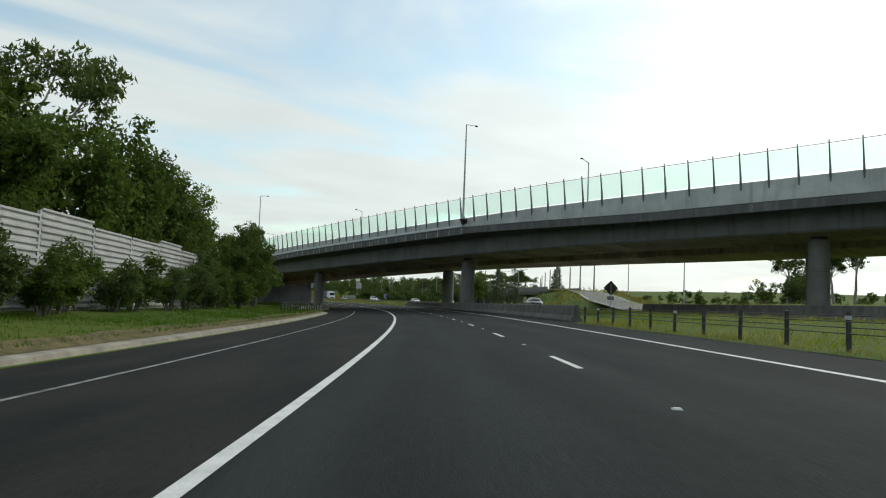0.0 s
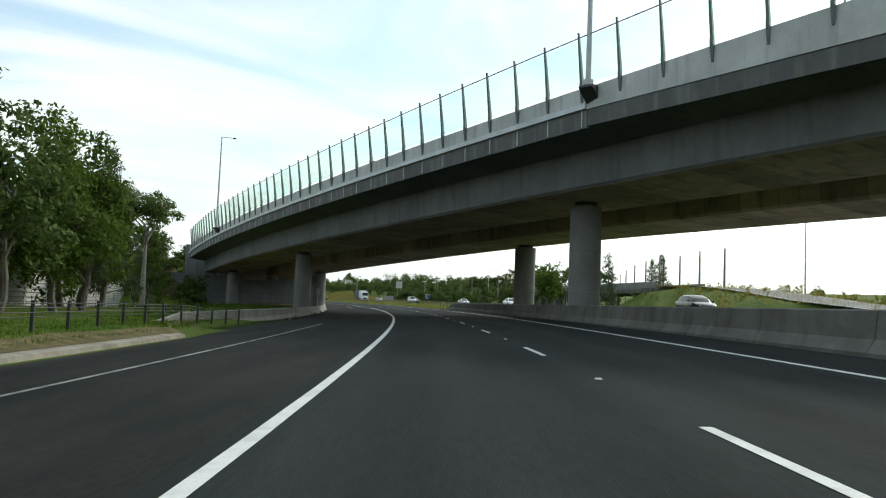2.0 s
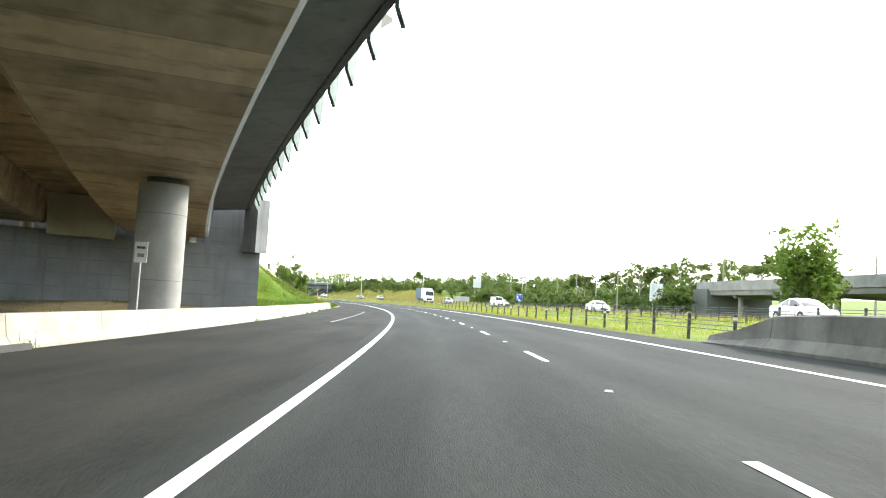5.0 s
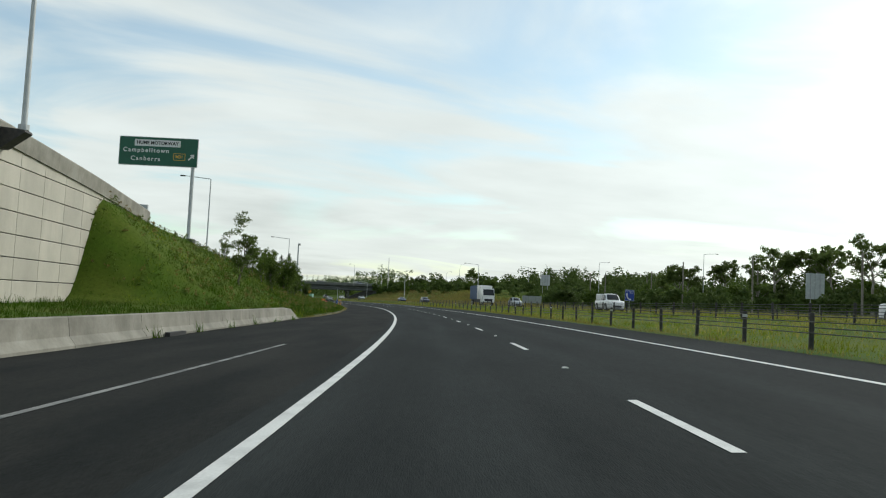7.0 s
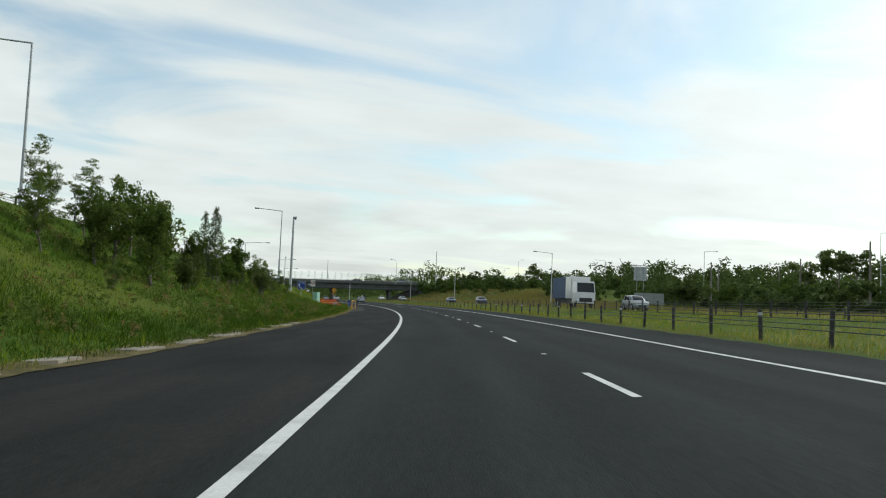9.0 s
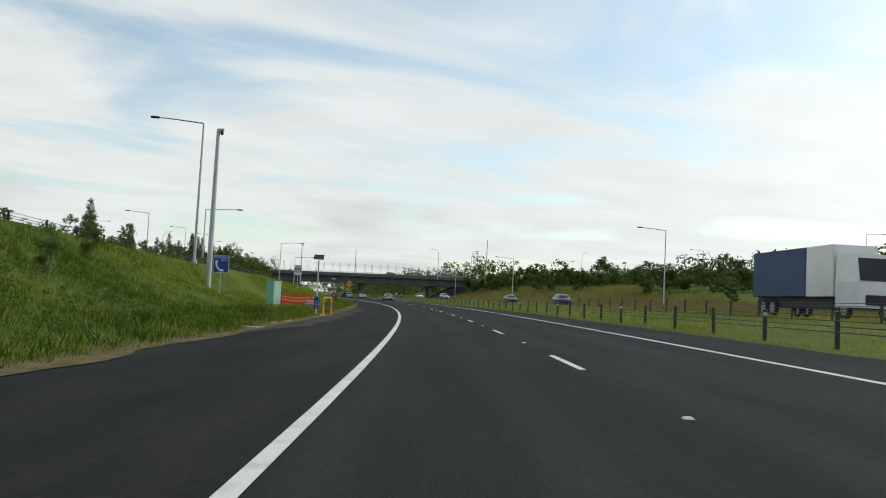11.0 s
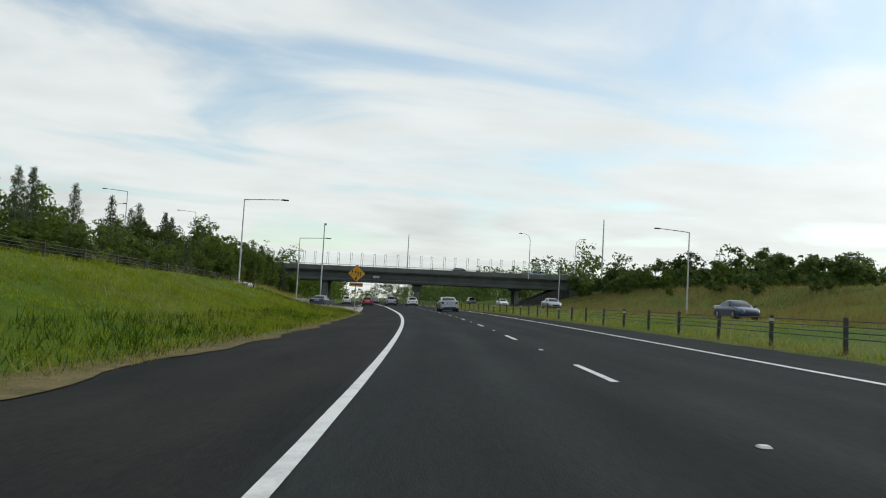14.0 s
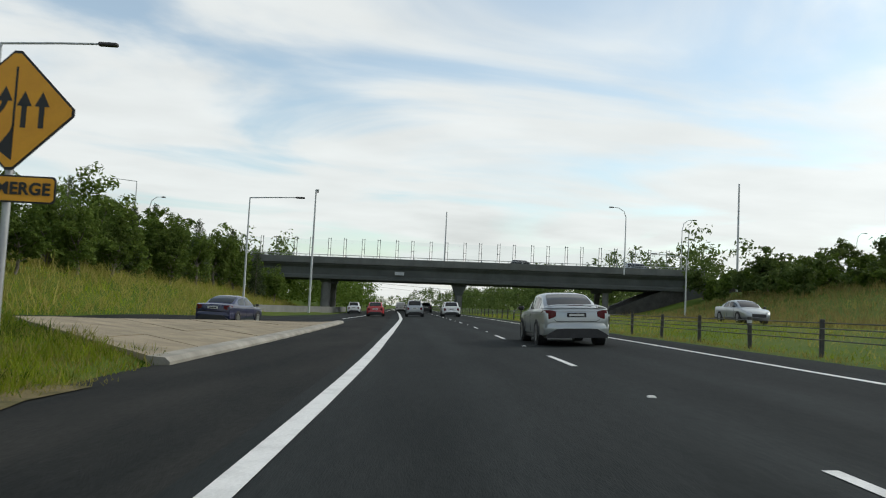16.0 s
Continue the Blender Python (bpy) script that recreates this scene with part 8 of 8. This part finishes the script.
for kind, paint, s, d, text in (("ute", "white", 283, 21.4, "white utility with a canopy on the opposite carriageway"), ("sedan", "black", 292, 24.4, "black sedan on the opposite carriageway"), ("sedan", "steel_blue", 463, 25.0, "blue-grey sedan on the opposite carriageway"),
                                ("sedan", "silver", 510.5, 21.6, "silver sedan on the opposite carriageway"), ("hatch", "black", 118, 22.2, "dark hatchback on the opposite carriageway"), ("sedan", "white", 188, 22.0, "white sedan on the opposite carriageway"),
                                ("sedan", "white", 566, 25, "white sedan beyond the overbridge"), ("suv", "grey", 590, 22.0, "grey SUV beyond the overbridge"), ("suv", "silver", 345, 25.2, "silver SUV on the opposite carriageway"), ("hatch", "blue", 420, 22.0, "blue hatchback on the opposite carriageway"), ("sedan", "white", 240, 25.0, "white sedan on the opposite carriageway, farther lane")):
    car(kind, paint, text, on_road(s, d, -1), canopy=kind == "ute", roof_bars=kind == "ute")

for x, y, paint, kind, way in ((12.5, 4.0, "black", "suv", -90), (31.0, 4.2, "grey", "wagon", -90)):
    car(kind, paint, "dark car on the deck of the road overbridge", OVER @ pose(x, y, 7.46 + rise(x), 0, 0, way))

# lorry with a blue box
TARP = material("blue_box", (0.035, 0.075, 0.17), 0.6, col2=(0.03, 0.06, 0.13), scale=0.6, fine=0.05)
lorry = thing("truck", "white-cabbed truck with a blue and white box body", "truck", "traffic", on_road(360, 22.3, -1))
part("box", Soup().box(-1.22, 1.22, -6.2, 0.4, 1.15, 3.9, None, 0.05), TARP, lorry, "dark blue box body")
part("front_box", Soup().box(-1.22, 1.22, 0.5, 3.3, 1.15, 3.9, None, 0.05), PAINTS["white"], lorry, "white box body")
part("cab", Soup().loft([[Vector((x * 1.18, y, z)) for x, y, z in ((-1, 3.5, 0.6), (1, 3.5, 0.6), (1, 5.6, 0.6), (-1, 5.6, 0.6))], [Vector((x * 1.18, y, z)) for x, y, z in ((-1, 3.5, 1.9), (1, 3.5, 1.9), (1, 5.6, 1.9), (-1, 5.6, 1.9))], [Vector((x * 1.12, y, z)) for x, y, z in ((-1, 3.5, 3.3), (1, 3.5, 3.3), (1, 5.2, 3.3), (-1, 5.2, 3.3))]]), PAINTS["white"], lorry)
part("windscreen", Soup().loft([[Vector((x * 1.08, y, z)) for x, y, z in ((-1, 5.62, 1.95), (1, 5.62, 1.95), (0.95, 5.27, 3.1), (-0.95, 5.27, 3.1))], [Vector((x * 1.08, y, z)) for x, y, z in ((-1, 5.4, 1.95), (1, 5.4, 1.95), (0.95, 5.0, 3.1), (-0.95, 5.0, 3.1))]]), CAR_GLASS, lorry, "dark windscreen")
part("grille", Soup().box(-0.8, 0.8, 5.55, 5.66, 0.75, 1.25, None, 0.04), TRIM, lorry)
part("chassis", Soup().box(-0.9, 0.9, -6.0, 5.2, 0.55, 1.15), TRIM, lorry, "dark chassis")
tyre, rim, well = wheel_meshes(0.48)
for sx in (-1, 1):
    for y in (-4.8, -3.6, 4.3):
        w = thing_part("wheel", lorry, pose(sx * 1.05, y, 0.48, 0, 0, 0 if sx > 0 else 180))
        part("tyre", tyre, None, w)
        part("rim", rim, None, w)

# ---- small things along the shoulders ----
edge_strip = Soup()
rows = []
for s in steps(257, 470, 0.8):
    e = lerp(s, EDGE_L)
    a = 0.30 + 0.75 * max(-0.3, noise.noise(Vector((s * 0.22, 1.0, 0)))) + 0.2 * noise.noise(Vector((s * 0.9, 1.0, 4)))
    b = 0.45 + 0.55 * abs(noise.noise(Vector((s * 0.3, 5.0, 0))))
    rows.append([along(s, e + a, BANK * (e + a) + 0.012), along(s, e - b * 0.3, BANK * e + 0.03), along(s, e - b, height(s, e - b) + 0.02)])
solo("verge_edge", edge_strip.loft(rows, closed=False), THATCH, "strip of dirt and dry thatch along the asphalt edge", "verge", kind="structure")
rows = []
for s in steps(-20, 100, 0.8):
    e = -8.05 if s < 84 else lerp(s, EDGE_L)
    b = 0.5 + 0.9 * abs(noise.noise(Vector((s * 0.2, 9.0, 0))))
    rows.append([along(s, e + 0.05, BANK * e + (0.17 if s < 84 else 0.05)), along(s, e - b, height(s, e - b) + 0.06)])
solo("verge_edge", Soup().loft(rows, closed=False), THATCH, "sandy strip behind the kerb", "verge", kind="structure")
grass("dry grass fringe along the asphalt edge", scatter(15000, 31, 256, 471, lambda s: (lerp(s, EDGE_L) - 0.85, lerp(s, EDGE_L) + 0.10 + 0.75 * max(0.0, noise.noise(Vector((s * 0.22, 1.0, 0))))), (0.3, 0.9)), 31, GRASS_DRY, 0.14)
grass("dry grass fringe along the median edge", scatter(9000, 32, 8, 520, lambda s: (7.75, 8.5), (0.4, 1.0), lambda s, d, k, r: not 40 < s < 168), 32, GRASS_DRY, 0.18)
rr = random.Random(41)
slabs = [(263 + 3.4 * k + rr.uniform(-1.2, 1.2), rr.uniform(0.8, 2.2)) for k in range(12)] + [(345, 1.4), (349, 1.2), (352, 1.0), (394, 1.6), (396.5, 1.8), (399, 1.4), (404, 0.9), (409, 1.2)]
for s, w in slabs:
    d = lerp(s, EDGE_L) - rr.uniform(0.05, 0.35)
    p = along(s, d, 0)
    half = rr.uniform(0.16, 0.30)
    ring = [(-half, -w / 2), (-half * 0.2, -w / 2 - 0.1), (half, -w / 2 + 0.15), (half * 0.8, w * 0.1), (half, w / 2 - 0.1), (half * 0.1, w / 2), (-half * 0.9, w / 2 - 0.2)]
    so = Soup().loft([[Vector((x * k, y * k, z)) for x, y in ring] for z, k in ((-0.1, 1.0), (0.03, 1.0), (0.04, 0.95))])
    solo("broken_kerb", so, KERB, "broken concrete kerb slab in the weeds", "kerb piece", "broken kerbs", m=pose(p.x, p.y, max(BANK * d, height(s, d)) + 0.015, rr.uniform(-2, 2), rr.uniform(-3, 3), heading(s) + rr.uniform(-8, 8)))
for s, side in ((112.0, -8.15), (136.0, -8.15), (160, -8.15), (228, -8.15)):
    p = along(s, side, 0)
    solo("drain_slot", Soup().box(-0.02, 0.14, -0.9, 0.9, -0.02, 0.13, pose(p.x, p.y, BANK * side, 0, 0, heading(s))), TRIM, "dark drain slot at the barrier's foot", "drain")
grass("weeds growing from the barrier's foot and joints", [(s + rr.uniform(-0.15, 0.15), (-8.12 + 0.6 * smooth((s - 235) / 20)), rr.uniform(0.5, 1.5)) for s in (116, 131, 146, 161, 186, 196, 211, 216, 226, 231, 236, 241, 246, 251) for _ in range(9)], 33, GRASS_LUSH, 0.3)
# grit washed over the shoulder beside the phone
GRIT = material("dusty_grit", (0.060, 0.056, 0.046), 0.92, col2=(0.026, 0.026, 0.024), scale=0.7, fine=0.4, fine_scale=16, bump=0.3, bump_scale=60, spec=0.08, space="World", contrast=(0.40, 0.66))
wob = lambda s: 0.5 * noise.noise(Vector((s * 0.35, 3.0, 0.0))) + 0.25 * noise.noise(Vector((s * 1.1, 7.0, 0.0)))
fade = lambda s: smooth((s - 338) / 12) * smooth((405 - s) / 18)
so = strip(steps(338, 405, 1.0), lambda s: lerp(s, EDGE_L) + 0.05, lambda s: lerp(s, EDGE_L) + 0.15 + (1.5 + 1.3 * wob(s)) * fade(s), 0.006)
solo("grit", so, GRIT, "dusty grit washed over the asphalt shoulder", "grit", kind="structure")
# pavement markers beside the lane line
stud = Soup().loft([[Vector((x * k, y * k, z)) for x, y in ((-0.05, -0.05), (0.05, -0.05), (0.05, 0.05), (-0.05, 0.05))] for z, k in ((0, 1.0), (0.018, 0.7))]).mesh("road_stud", PLATE)
studs = thing("road_studs", "small pale reflective road studs between lane dashes", "road stud", kind="structure")
for k in range(0, 46):
    s = 0.6 + 12.126 * k + 7.2
    p = along(s, lerp(s, LINE_M), BANK * lerp(s, LINE_M) + 0.004)
    part("stud", stud, None, studs, m=pose(p.x, p.y, p.z, 0, 0, heading(s)))
p = along(400.5, -9.6, 0)
so = Soup()
q = [[Vector((0.22 * r * math.cos(2 * math.pi * k / 9) * (1 + 0.3 * math.sin(3 * k + i)), 0.16 * r * math.sin(2 * math.pi * k / 9) * (1 + 0.3 * math.cos(2 * k + i)), z)) for k in range(9)] for i, (z, r) in enumerate(((0, 0.7), (0.12, 1.1), (0.28, 0.9), (0.38, 0.35)))]
solo("plastic_bag", so.loft(q), PLATE, "crumpled white plastic bag lying in the grass", "litter", m=pose(p.x, p.y, height(400.5, -9.6), 8, 0, 30) @ Matrix.Diagonal((0.6, 0.6, 0.6, 1)))
